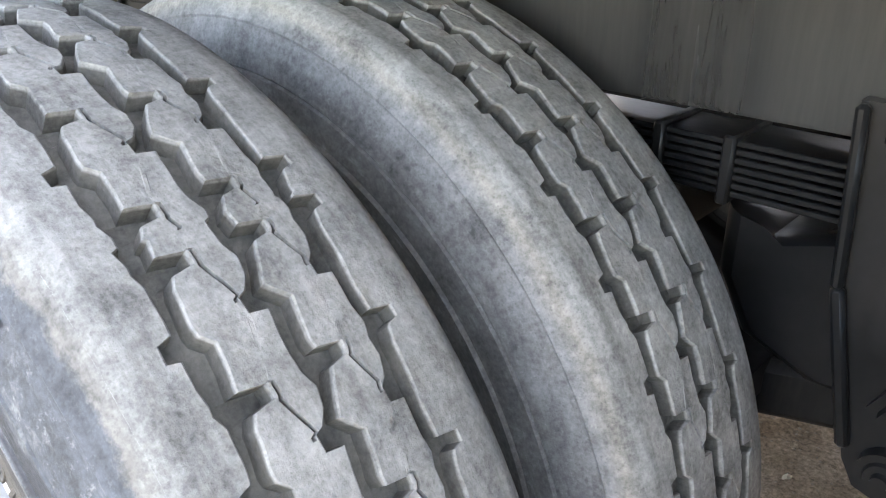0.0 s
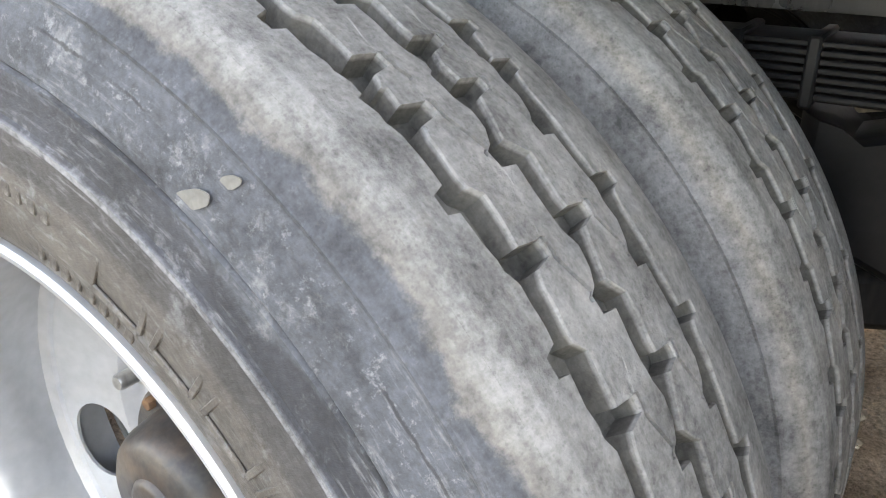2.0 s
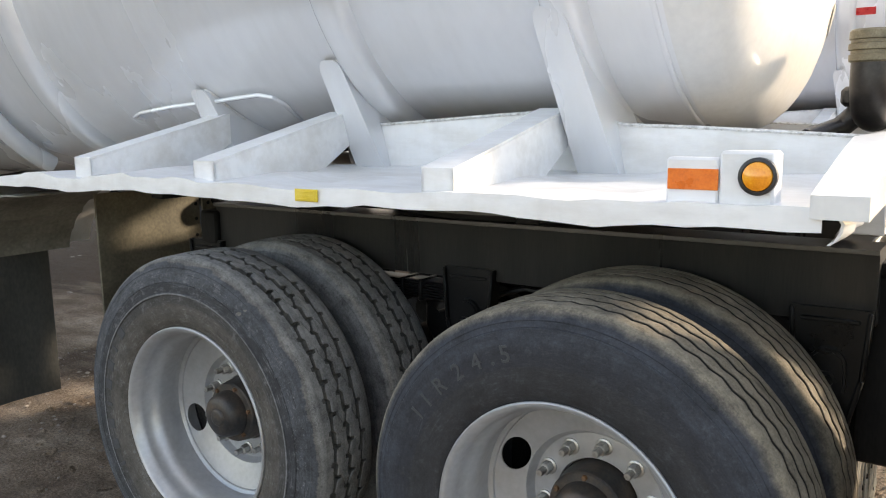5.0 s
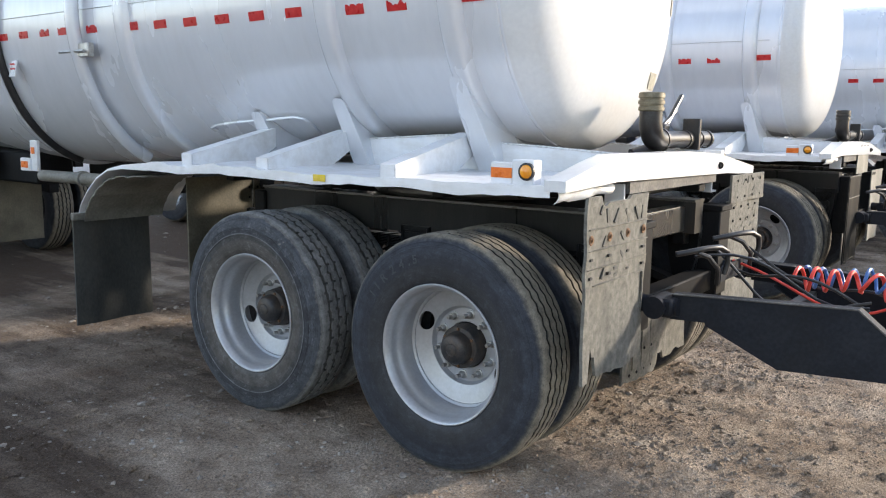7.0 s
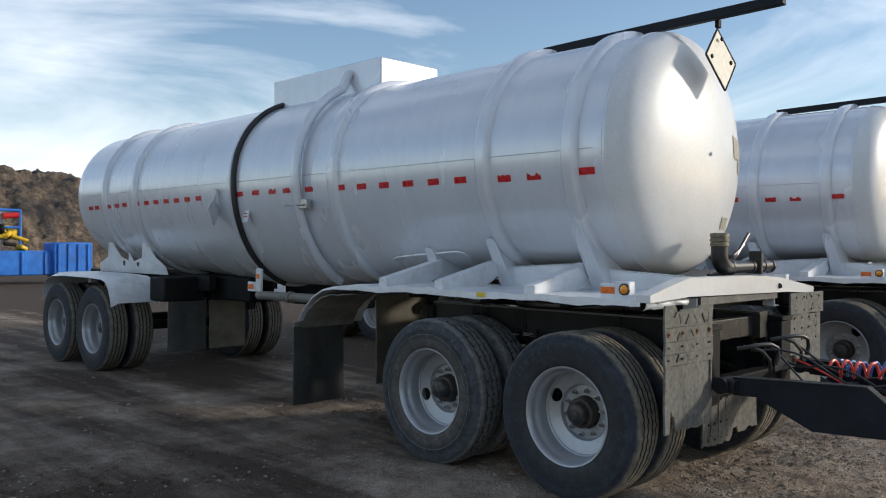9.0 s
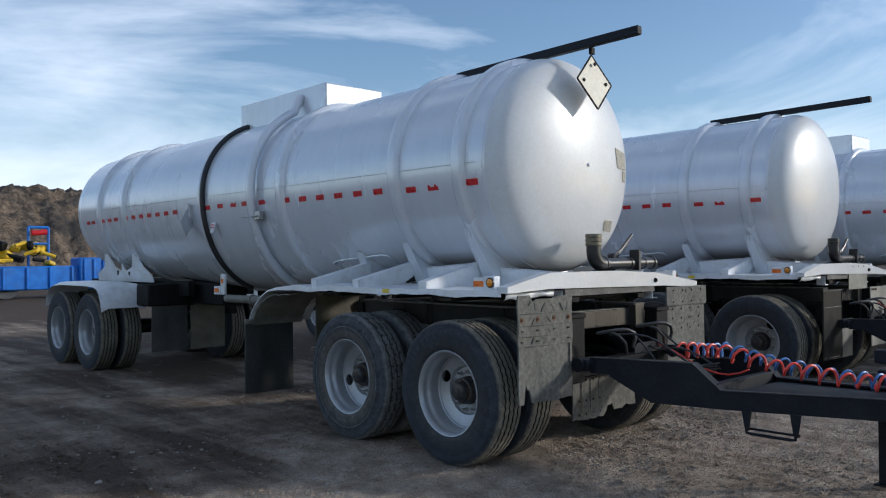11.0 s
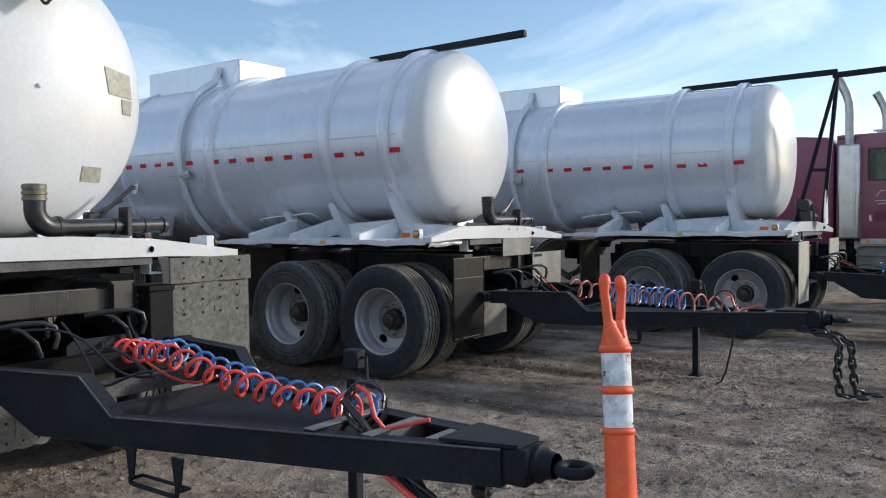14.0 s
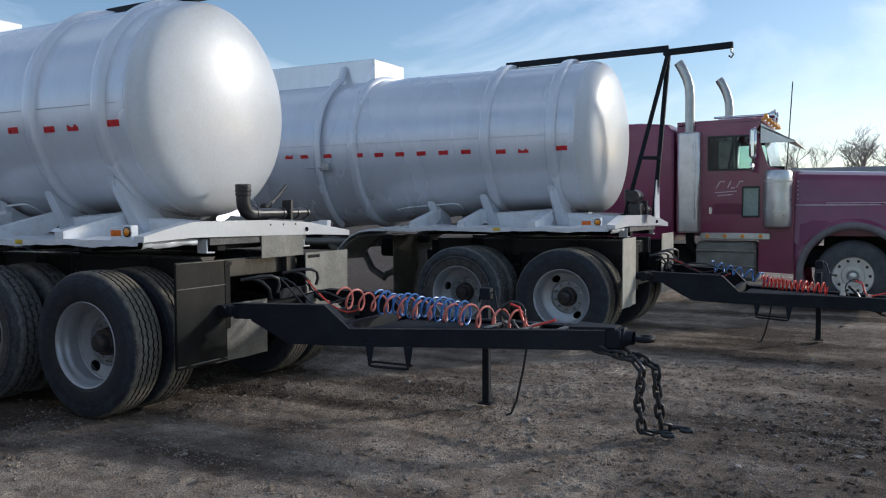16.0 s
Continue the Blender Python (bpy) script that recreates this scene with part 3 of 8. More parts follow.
# ---- mesh helpers ----
class Mesh:
    """Collects vertices and faces of one part."""

    def __init__(self):
        self.v, self.f = [], []

    def add(self, verts, faces):
        k = len(self.v)
        self.v += [tuple(p) for p in verts]
        self.f += [tuple(i + k for i in f) for f in faces]
        return self

    def box(self, c, s, b=0.004, m=None):
        """A box with chamfered edges; b is the chamfer."""
        hx, hy, hz = s[0] / 2, s[1] / 2, s[2] / 2
        b = min(b, 0.45 * min(s))
        vs, idx = [], {}
        for sx in (-1, 1):
            for sy in (-1, 1):
                for sz in (-1, 1):
                    for k in range(3):
                        p = [sx * (hx - b), sy * (hy - b), sz * (hz - b)]
                        p[k] = (sx * hx, sy * hy, sz * hz)[k]
                        idx[(sx, sy, sz, k)] = len(vs)
                        vs.append(Vector(p))
        fs = []
        for k in range(3):
            a, d = (k + 1) % 3, (k + 2) % 3
            for s0 in (-1, 1):
                ring = []
                for u, w in ((-1, -1), (1, -1), (1, 1), (-1, 1)):
                    sg = [0, 0, 0]
                    sg[k], sg[a], sg[d] = s0, u, w
                    ring.append(idx[(*sg, k)])
                fs.append(ring if s0 > 0 else ring[::-1])
            for u in (-1, 1):
                for w in (-1, 1):
                    p, q = [0, 0, 0], [0, 0, 0]
                    p[a], p[d], q[a], q[d] = u, w, u, w
                    p[k], q[k] = -1, 1
                    ring = [idx[(*p, a)], idx[(*q, a)], idx[(*q, d)], idx[(*p, d)]]
                    fs.append(ring if u * w < 0 else ring[::-1])
        for sx in (-1, 1):
            for sy in (-1, 1):
                for sz in (-1, 1):
                    t = [idx[(sx, sy, sz, k)] for k in range(3)]
                    fs.append(t if sx * sy * sz > 0 else t[::-1])
        t = Matrix.Translation(c) @ (m or Matrix.Identity(4))
        return self.add([t @ p for p in vs], fs)

    def beam(self, a, b, w, h, ch=0.004):
        """A chamfered bar from a to b; w across, h upwards."""
        a, b = Vector(a), Vector(b)
        d = b - a
        x = d.normalized()
        up = Vector((0, 0, 1)) if abs(x.z) < 0.98 else Vector((0, 1, 0))
        y = up.cross(x).normalized()
        z = x.cross(y)
        m = Matrix((x, y, z)).transposed().to_4x4()
        return self.box((a + b) / 2, (d.length, w, h), ch, m)

    def lathe(self, prof, seg=48, axis="y", at=(0, 0, 0), closed=False):
        """Turns (along, radius) pairs round an axis."""
        vs, fs, n = [], [], len(prof)
        for i in range(seg):
            a = 2 * math.pi * i / seg
            c, s = math.cos(a), math.sin(a)
            for d, r in prof:
                p = {"x": (d, r * c, r * s), "y": (r * c, d, r * s), "z": (r * c, r * s, d)}[axis]
                vs.append((p[0] + at[0], p[1] + at[1], p[2] + at[2]))
        for i in range(seg):
            j = (i + 1) % seg
            for k in range(n if closed else n - 1):
                q = (k + 1) % n
                fs.append((i * n + k, i * n + q, j * n + q, j * n + k))
        return self.add(vs, fs)

    def rod(self, a, b, r, seg=14, r2=None):
        return self.tube([a, b], r, seg, r2=r2)

    def tube(self, pts, r, seg=10, caps=True, r2=None, flat=1.0):
        """A round tube along a line of points."""
        pts = [Vector(p) for p in pts]
        n, vs, fs = len(pts), [], []
        t0 = (pts[1] - pts[0]).normalized()
        ref = Vector((0, 0, 1)) if abs(t0.z) < 0.9 else Vector((1, 0, 0))
        u = t0.cross(ref).normalized()
        for i, p in enumerate(pts):
            t = (pts[min(i + 1, n - 1)] - pts[max(i - 1, 0)]).normalized()
            u = (u - t * u.dot(t)).normalized()
            w = t.cross(u)
            rr = r if r2 is None else r + (r2 - r) * i / (n - 1)
            for k in range(seg):
                a = 2 * math.pi * k / seg
                vs.append(p + (u * math.cos(a) + w * math.sin(a) * flat) * rr)
        for i in range(n - 1):
            for k in range(seg):
                q = (k + 1) % seg
                fs.append((i * seg + k, i * seg + q, (i + 1) * seg + q, (i + 1) * seg + k))
        if caps:
            fs.append(tuple(range(seg))[::-1])
            fs.append(tuple((n - 1) * seg + k for k in range(seg)))
        return self.add(vs, fs)

    def slab(self, outline, lift, back=False):
        """A flat piece: a convex or simple outline of 3D points, thickened by the vector lift."""
        o = [Vector(p) for p in outline]
        d = Vector(lift)
        n = len(o)
        vs = o + [p + d for p in o]
        fs = [tuple(range(n))[::-1], tuple(range(n, 2 * n))]
        fs += [(i, (i + 1) % n, n + (i + 1) % n, n + i) for i in range(n)]
        return self.add(vs, fs)

    def sheet(self, rows, thick=None):
        """A grid of points, row by row; with thick, a second layer moved by that vector and closed edges."""
        h, w = len(rows), len(rows[0])
        vs = [Vector(p) for r in rows for p in r]
        fs = [(i * w + j, i * w + j + 1, (i + 1) * w + j + 1, (i + 1) * w + j) for i in range(h - 1) for j in range(w - 1)]
        if thick:
            d, k = Vector(thick), len(vs)
            vs += [p + d for p in vs]
            fs += [tuple(q + k for q in f)[::-1] for f in fs]
            edge = [(0, j) for j in range(w)] + [(i, w - 1) for i in range(1, h)] + [(h - 1, j) for j in range(w - 2, -1, -1)] + [(i, 0) for i in range(h - 2, 0, -1)]
            e = [i * w + j for i, j in edge]
            fs += [(e[(q + 1) % len(e)], e[q], e[q] + k, e[(q + 1) % len(e)] + k) for q in range(len(e))]
        return self.add(vs, fs)

    def data(self, name, mat, sharp=38, recalc=True):
        me = bpy.data.meshes.new(name)
        me.from_pydata(self.v, [], self.f)
        if recalc:
            bm = bmesh.new()
            bm.from_mesh(me)
            bmesh.ops.recalc_face_normals(bm, faces=bm.faces)
            bm.to_mesh(me)
            bm.free()
        me.polygons.foreach_set("use_smooth", [True] * len(me.polygons))
        me.set_sharp_from_angle(angle=radians(sharp))
        me.materials.append(mat)
        return me


def part(name, mesh, mat, parent, label="", m=None, sharp=38):
    """Links a mesh (a Mesh or ready mesh data) as one object under a thing or a part."""
    ob = new(name, mesh.data(name, mat, sharp) if isinstance(mesh, Mesh) else mesh)
    ob.parent = parent
    if m is not None:
        ob.matrix_basis = m
    if label:
        ob["label"] = label
    return ob


def thing(name, label, category, at=(0, 0, 0), group="", kind="", rz=0):
    ob = new(name)
    ob.matrix_basis = pose(*at, 0, 0, rz)
    return tagged(ob, label, category, group, kind)


def whole(name, mesh, mat, label, category, at=(0, 0, 0), group="", kind="", sharp=38, rz=0):
    ob = new(name, mesh.data(name, mat, sharp))
    ob.matrix_basis = pose(*at, 0, 0, rz)
    return tagged(ob, label, category, group, kind)


# ---- ground ----
TRACKS = ((3.0, 0.9, -14, 0.30), (4.0, 2.9, 4, 0.34), (6.5, 4.6, 14, 0.36), (6.3, 5.3, 15, 0.36), (7.2, 3.3, 20, 0.34), (5.0, 6.4, -6, 0.32), (2.6, -0.6, 8, 0.34), (1.0, -1.6, -8, 0.34), (6.0, 8.0, 5, 0.34))


def ground_z(x, y):
    """Height of the yard: swells, clods and shallow tyre ruts with lug marks."""
    z = 0.022 * noise.noise(Vector((x * 0.5, y * 0.5, 3.1))) - 0.012
    if not (-12 < x < 12 and -8 < y < 20):
        return z
    z += 0.014 * noise.noise(Vector((x * 2.3, y * 2.3, 7.7))) + 0.010 * noise.noise(Vector((x * 0.5 + 9, y * 5.0, 1.3)))
    c = noise.noise(Vector((x * 8, y * 8, 2.2)))
    z += 0.020 * max(0, c) + 0.010 * noise.noise(Vector((x * 19, y * 19, 4.4))) + 0.006 * noise.noise(Vector((x * 7, y * 34, 6.4)))
    for px_, py_, deg, w in TRACKS:
        a = radians(deg)
        u = (x - px_) * math.cos(a) + (y - py_) * math.sin(a)
        d = abs(-(x - px_) * math.sin(a) + (y - py_) * math.cos(a) + 0.10 * math.sin(u * 0.5))
        if d < w and abs(u) < 5:
            k = math.cos(math.pi * d / w)
            fade = min(1, (5 - abs(u)) / 2) * (0.6 + 0.4 * noise.noise(Vector((u * 0.7, py_, 0))))
            z -= fade * (0.016 * k + (0.008 * math.sin(u * 66 + 14 * d) if d < w * 0.55 else 0))
    return z


def ground():
    xs = sorted(set([-900, -500, -250, -140, -90, -60, -45] + [round(-34 + 0.5 * i, 2) for i in range(48)] + [round(-10 + 0.16 * i, 2) for i in range(44)] + [round(-3 + 0.033 * i, 3) for i in range(364)] + [9.3, 9.8, 10.5, 12, 15, 20, 28, 40, 60, 100, 200, 450, 900]))
    ys = sorted(set([-900, -400, -150, -60, -30, -18, -12, -9, -7, -6, -5, -4, -3.5, -3.2] + [round(-3 + 0.033 * i, 3) for i in range(410)] + [round(10.6 + 0.16 * i, 2) for i in range(42)] + [round(17.4 + 0.6 * i, 2) for i in range(20)] + [32, 40, 60, 100, 200, 450, 900]))
    g = Mesh()
    rows = []
    for y in ys:
        rows.append([(x, y, ground_z(x, y) if abs(x) < 300 and abs(y) < 300 else -0.012) for x in xs])
    g.sheet(rows)
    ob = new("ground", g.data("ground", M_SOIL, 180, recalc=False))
    return tagged(ob, "packed brown gravelly dirt yard with damp dark patches", "ground", kind="structure")


ground()


# ---- wheels ----
TYRE_R, TYRE_W = 0.55, 0.28


def stepped(points, s, period):
    """A line that runs straight from point to point of one period and joins up with the next."""
    pts = [(points[-1][0] - period, points[-1][1])] + list(points) + [(points[0][0] + period, points[0][1])]
    for (s0, v0), (s1, v1) in zip(pts, pts[1:]):
        if s0 <= s <= s1:
            return v0 + (v1 - v0) * (s - s0) / max(1e-6, s1 - s0)
    return points[0][1]


# edges of the block tread's three grooves over one pitch, in millimetres: (along, across)
PITCH = 96.0
GROOVES = (
    ([(0, 51), (10, 55), (28, 54), (43, 52.5), (46, 43), (58, 43), (60, 51.5), (78, 50), (90, 52)],
     [(0, 85), (7, 85), (9.5, 70), (18, 66), (44, 62.5), (50, 63), (58, 70.5), (76, 69), (90, 67), (93, 85)]),
    ([(0, 112), (12, 116.5), (26, 114), (35, 108), (38, 101.5), (50, 101.5), (52, 114.5), (70, 112), (84, 111)],
     [(0, 144), (3, 143), (6, 130), (16, 125), (28, 120), (36, 117), (42, 122), (50, 130), (64, 128), (80, 125), (87, 126), (90, 144)]),
    ([(0, 168), (14, 169), (28, 164), (33, 159), (44, 159), (46, 170), (72, 169), (86, 171)],
     [(0, 184), (12, 181), (40, 179), (60, 177), (80, 177), (83, 194), (92, 194), (94, 186)]))
# thin cuts through the ribs: (along, across, depth)
SIPES = (
    [(0, 86, 6), (20, 93.5, 6), (38, 101, 6), (41, 101, 0), (66, 95, 0), (92, 87, 0)],
    [(0, 145, 6), (18, 151.5, 6), (33, 158, 6), (36, 158, 0), (62, 152, 0), (88, 146, 0)])


def tyre_mesh(kind):
    """A truck tyre round the y axis; its outer bead lies at y = 0. kind: lug (stepped blocks) or rib (wavy straight grooves)."""
    g = Mesh()
    # cross-section of the casing, from the outer bead round to the shoulder, then mirrored
    low = [(0.004, 0.318), (-0.006, 0.332), (-0.011, 0.342), (-0.015, 0.360), (-0.018, 0.385)]
    top = [(-0.0115, 0.502), (-0.0078, 0.512), (-0.0086, 0.515), (-0.0045, 0.521), (0.0005, 0.530), (0.005, 0.536), (0.010, 0.5405)]
    if kind == "lug":
        side = low + [(-0.0195, 0.404), (-0.0200, 0.4285), (-0.0238, 0.4310), (-0.0240, 0.4355), (-0.0200, 0.4380), (-0.0198, 0.4660), (-0.0170, 0.4680), (-0.0188, 0.4705), (-0.0165, 0.485)] + top
    else:
        side = low + [(-0.0195, 0.404), (-0.0205, 0.430), (-0.0200, 0.455), (-0.0185, 0.470), (-0.0165, 0.484), (-0.0158, 0.4955), (-0.0130, 0.4975), (-0.0138, 0.4995)] + top[1:]
    seg = 144
    g.lathe(side, seg)
    g.lathe([(TYRE_W - 0.04 - d, r) for d, r in side], seg)
    rows = []

    def crown(v):
        return TYRE_R - 0.0040 * ((v - 0.12) / 0.103) ** 2

    def shoulder(inner=False):
        p = [(0.010, 0.5405), (0.0135, 0.5430), (0.018, crown(0.018) - 0.0010), (0.023, crown(0.023))]
        return [(0.24 - v, r) for v, r in p[::-1]] if inner else p

    if kind == "lug":
        depth = 0.0155
        # thirty-six full pitches and one short piece where the mould closes
        short, full = radians(4.0), (2 * math.pi - radians(4.0)) / 36
        pitch = PITCH
        marks = set()
        for line in [q for gr in GROOVES for q in gr] + list(SIPES):
            marks |= {round(p[0], 1) for p in line}
        marks = sorted(marks | {5.0, 23.0, 66.0})
        start = radians(57.2 - 41)
        steps = [(start - short * (q if q < 20 else q - 58) / 38, q) for q in marks if q < 20 or q >= 78]
        for k in range(36):
            steps += [(start - short - full * (k + q / PITCH), q) for q in marks]
        steps.append((start - 2 * math.pi, 0.0))
        for u, s in steps:
            ed = []
            for gi, (left, right) in enumerate(GROOVES):
                for sd, q in ((0, left), (1, right)):
                    v = stepped(q, s, pitch) / 1000 + (0.0013 if sd else -0.0013) + 0.0011 * noise.noise(Vector((math.cos(u) * 26, math.sin(u) * 26, gi * 7 + sd * 3.1)))
                    ed.append(v)
            line = shoulder()
            lo = 0.023
            for gi in range(3):
                a, b = ed[2 * gi], ed[2 * gi + 1]
                if gi == 0:
                    line += [(lo + (a - lo) * f, None) for f in (0.3, 0.6, 0.85)]
                else:
                    sp = SIPES[gi - 1]
                    c = stepped([(p[0], p[1]) for p in sp], s, pitch) / 1000
                    dip = stepped([(p[0], p[2]) for p in sp], s, pitch) / 1000
                    c = min(max(c, lo + 0.0030), a - 0.0032)
                    line += [((lo + c) / 2, None), (c - 0.0017, None), (c - 0.0012, crown(c) - dip), (c + 0.0012, crown(c) - dip), (c + 0.0017, None), ((c + a) / 2, None)]
                dd = depth * (0.9 if gi == 2 else 1.0)
                line += [(a - 0.0012, None), (a, crown(a) - 0.0011), (a + 0.0021, crown(a) - dd), ((a + b) / 2, crown(a) - dd - 0.0008), (b - 0.0021, crown(b) - dd), (b, crown(b) - 0.0011), (b + 0.0012, None)]
                lo = b + 0.0012
            line += [(lo + (0.217 - lo) * f, None) for f in (0.35, 0.7)] + shoulder(True)
            row = []
            for v, r in line:
                if r is None:
                    r = crown(v) + 0.0007 * noise.noise(Vector((math.cos(u) * 30, v * 90, math.sin(u) * 30)))
                row.append((r * math.cos(u), v, r * math.sin(u)))
            rows.append(row)
    else:
        per, depth = 56, 0.013
        mids, halfw = (0.052, 0.096, 0.144, 0.188), (0.0064, 0.0070, 0.0070, 0.0064)
        for i in range(per * 8 + 1):
            ph = i / 8
            u = ph / per * 2 * math.pi
            line, lo = shoulder(), 0.023
            for gi, c in enumerate(mids):
                w = 0.0052 * (abs(((ph + gi * 0.31) % 1) * 4 - 2) - 1)
                a, b = c - halfw[gi] + w, c + halfw[gi] + w
                line += [(lo + (a - lo) * f, None) for f in (0.35, 0.7)] + [(a - 0.0008, None), (a, crown(a) - 0.0008), (a + 0.0010, crown(a) - depth), (b - 0.0010, crown(b) - depth), (b, crown(b) - 0.0008), (b + 0.0008, None)]
                lo = b + 0.0008
            line += [(lo + (0.217 - lo) * f, None) for f in (0.4, 0.8)] + shoulder(True)
            rows.append([((crown(v) if r is None else r) * math.cos(u), v, (crown(v) if r is None else r) * math.sin(u)) for v, r in line])
    g.sheet(rows)
    return g


def sector_with_hole(g, a0, a1, r0, r1, y, ca, cr, ha, hr, thick, nb=20):
    """A piece of a disc between two angles and radii, with a rounded hole through it."""
    border, hole = [], []
    corners = [(a0, r0), (a1, r0), (a1, r1), (a0, r1)]
    for c in range(4):
        p, q = corners[c], corners[(c + 1) % 4]
        for i in range(nb // 4):
            t = i / (nb // 4)
            border.append((p[0] + (q[0] - p[0]) * t, p[1] + (q[1] - p[1]) * t))
    for a, r in border:
        d = math.atan2((r - cr) / (r1 - r0), (a - ca) / (a1 - a0))
        hole.append((ca + ha * math.cos(d), cr + hr * math.sin(d)))
    def pt(a, r, yy):
        return (r * math.cos(a), yy, r * math.sin(a))
    m = len(border)
    vs = [pt(a, r, y(r)) for a, r in border] + [pt(a, r, y(r)) for a, r in hole] + [pt(a, r, y(r) + thick) for a, r in hole]
    fs = []
    for i in range(m):
        j = (i + 1) % m
        fs += [(i, j, m + j, m + i), (m + i, m + j, 2 * m + j, 2 * m + i)]
    g.add(vs, fs)


def rim_mesh(flip=0.0):
    """A dished steel wheel round the y axis, its outer flange at y = 0, the disc set well back, two hand holes."""
    g = Mesh()
    g.lathe([(0.010, 0.305), (-0.002, 0.3105), (-0.008, 0.3165), (-0.009, 0.3215), (-0.006, 0.3248), (0.000, 0.3252), (0.012, 0.320)], 96)
    g.lathe([(0.010, 0.305), (0.020, 0.300), (0.032, 0.298), (0.050, 0.2975), (0.064, 0.290), (0.080, 0.281), (0.095, 0.279), (0.135, 0.281),
             (0.150, 0.285), (0.168, 0.286), (0.172, 0.281), (0.174, 0.276)], 96)
    g.lathe([(0.150, 0.286), (0.23, 0.286), (0.24, 0.325)], 64)
    # the disc between r .272 and .190 carries the holes; a step leads to the bolt face
    def dy(r):
        return 0.178 + (0.272 - r) * 0.30
    g.lathe([(0.174, 0.276), (0.176, 0.274), (0.1735, 0.2735), (0.178, 0.272)], 96)
    for k in range(2):
        c = flip + k * math.pi
        w = 0.36
        sector_with_hole(g, c - w, c + w, 0.190, 0.272, dy, c, 0.231, 0.215, 0.037, 0.004, 32)
        lo, hi = c + w, c + math.pi - w
        n = 26
        for i in range(n):
            b0, b1 = lo + (hi - lo) * i / n, lo + (hi - lo) * (i + 1) / n
            g.add([(r * math.cos(b), dy(r), r * math.sin(b)) for b, r in ((b0, 0.190), (b1, 0.190), (b1, 0.272), (b0, 0.272))], [(0, 1, 2, 3)])
    g.lathe([(dy(0.190), 0.190), (0.212, 0.184), (0.222, 0.180), (0.226, 0.176), (0.226, 0.112), (0.232, 0.108), (0.246, 0.108)], 72)
    return g


def hub_mesh():
    g = Mesh()
    g.lathe([(0.250, 0.106), (0.190, 0.104), (0.184, 0.102), (0.160, 0.100), (0.156, 0.096), (0.154, 0.078), (0.122, 0.074), (0.108, 0.068), (0.100, 0.058), (0.098, 0.030),
             (0.094, 0.027), (0.092, 0.022), (0.092, 0.0005)], 40)
    return g


def cap_bolt_mesh():
    g = Mesh()
    return g.lathe([(0.156, 0.0075), (0.149, 0.0075), (0.147, 0.006), (0.147, 0.0003)], 6)


def nut_mesh():
    g = Mesh()
    g.lathe([(0.228, 0.022), (0.222, 0.022), (0.220, 0.019), (0.220, 0.016)], 20)
    g.lathe([(0.221, 0.0165), (0.198, 0.0165), (0.195, 0.014), (0.195, 0.0095)], 6)
    g.lathe([(0.197, 0.0098), (0.172, 0.0098), (0.169, 0.008), (0.169, 0.0003)], 12)
    return g


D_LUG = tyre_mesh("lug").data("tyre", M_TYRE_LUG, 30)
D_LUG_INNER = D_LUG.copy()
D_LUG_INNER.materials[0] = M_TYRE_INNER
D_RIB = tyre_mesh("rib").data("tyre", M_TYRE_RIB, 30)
D_RIM = rim_mesh(2.74).data("wheel", M_RIM, 40)
# wheels without a hub take the chassis black instead of silver
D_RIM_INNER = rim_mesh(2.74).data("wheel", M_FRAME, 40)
D_HUB = hub_mesh().data("hub", M_HUB, 35)
D_CAP_BOLT = cap_bolt_mesh().data("cap_bolt", M_RUST, 35)
D_NUT = nut_mesh().data("lug_nut", M_STEEL, 35)
HUB_Z = 0.535


def wheel(parent, x, y, side, tyre, rim=None, hub=True, turn=0.0, deep=0.0):
    """One wheel: side -1 faces -y, +1 faces +y. The hub and nuts belong to the outer wheel only."""
    m = pose(x, y, HUB_Z, 0, 0, 0 if side < 0 else 180) @ pose(0, 0, 0, 0, turn, 0)
    w = part("wheel", rim or (D_RIM if hub else D_RIM_INNER), M_RIM, parent, "silver-painted dished steel wheel" if hub else "dark inner wheel", m)
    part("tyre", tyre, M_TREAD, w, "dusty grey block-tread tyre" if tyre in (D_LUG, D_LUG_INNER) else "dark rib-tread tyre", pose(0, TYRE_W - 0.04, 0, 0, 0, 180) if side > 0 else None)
    if hub:
        part("hub", D_HUB, M_HUB, w, "greasy black hub with oil cap")
        for k in range(10):
            a = 2 * math.pi * k / 10 + 0.2
            part("lug_nut", D_NUT, M_STEEL, w, m=pose(0.148 * math.cos(a), 0, 0.148 * math.sin(a)))
        for k in range(6):
            a = 2 * math.pi * k / 6 + 0.55
            part("cap_bolt", D_CAP_BOLT, M_RUST, w, "rusty hub cap bolt", pose(0.088 * math.cos(a), 0, 0.088 * math.sin(a)))
    return w


# ---- tank trailers ----
TANK_Z, TANK_RY, TANK_RT = 2.34, 0.895, 0.92


def belly(x):
    """Height of the lower half of the shell at x."""
    st = [(-8.4, 0.93), (-8.2, 0.95), (-6.5, 1.05), (-4.2, 1.165), (-3.2, 1.15), (-0.6, 0.92), (1.5, 0.91)]
    for (x0, r0), (x1, r1) in zip(st, st[1:]):
        if x <= x1:
            return r0 + (r1 - r0) * max(0, x - x0) / (x1 - x0)
    return st[-1][1]


def shell(x, a, k=1.0, off=0.0):
    """Point of the tank's skin: a is the angle from +y upwards, k scales, off lifts."""
    c, s = math.cos(a), math.sin(a)
    rz = TANK_RT if s > 0 else belly(x)
    return (x, (TANK_RY * k + off) * c, TANK_Z + (rz * k + off) * s)


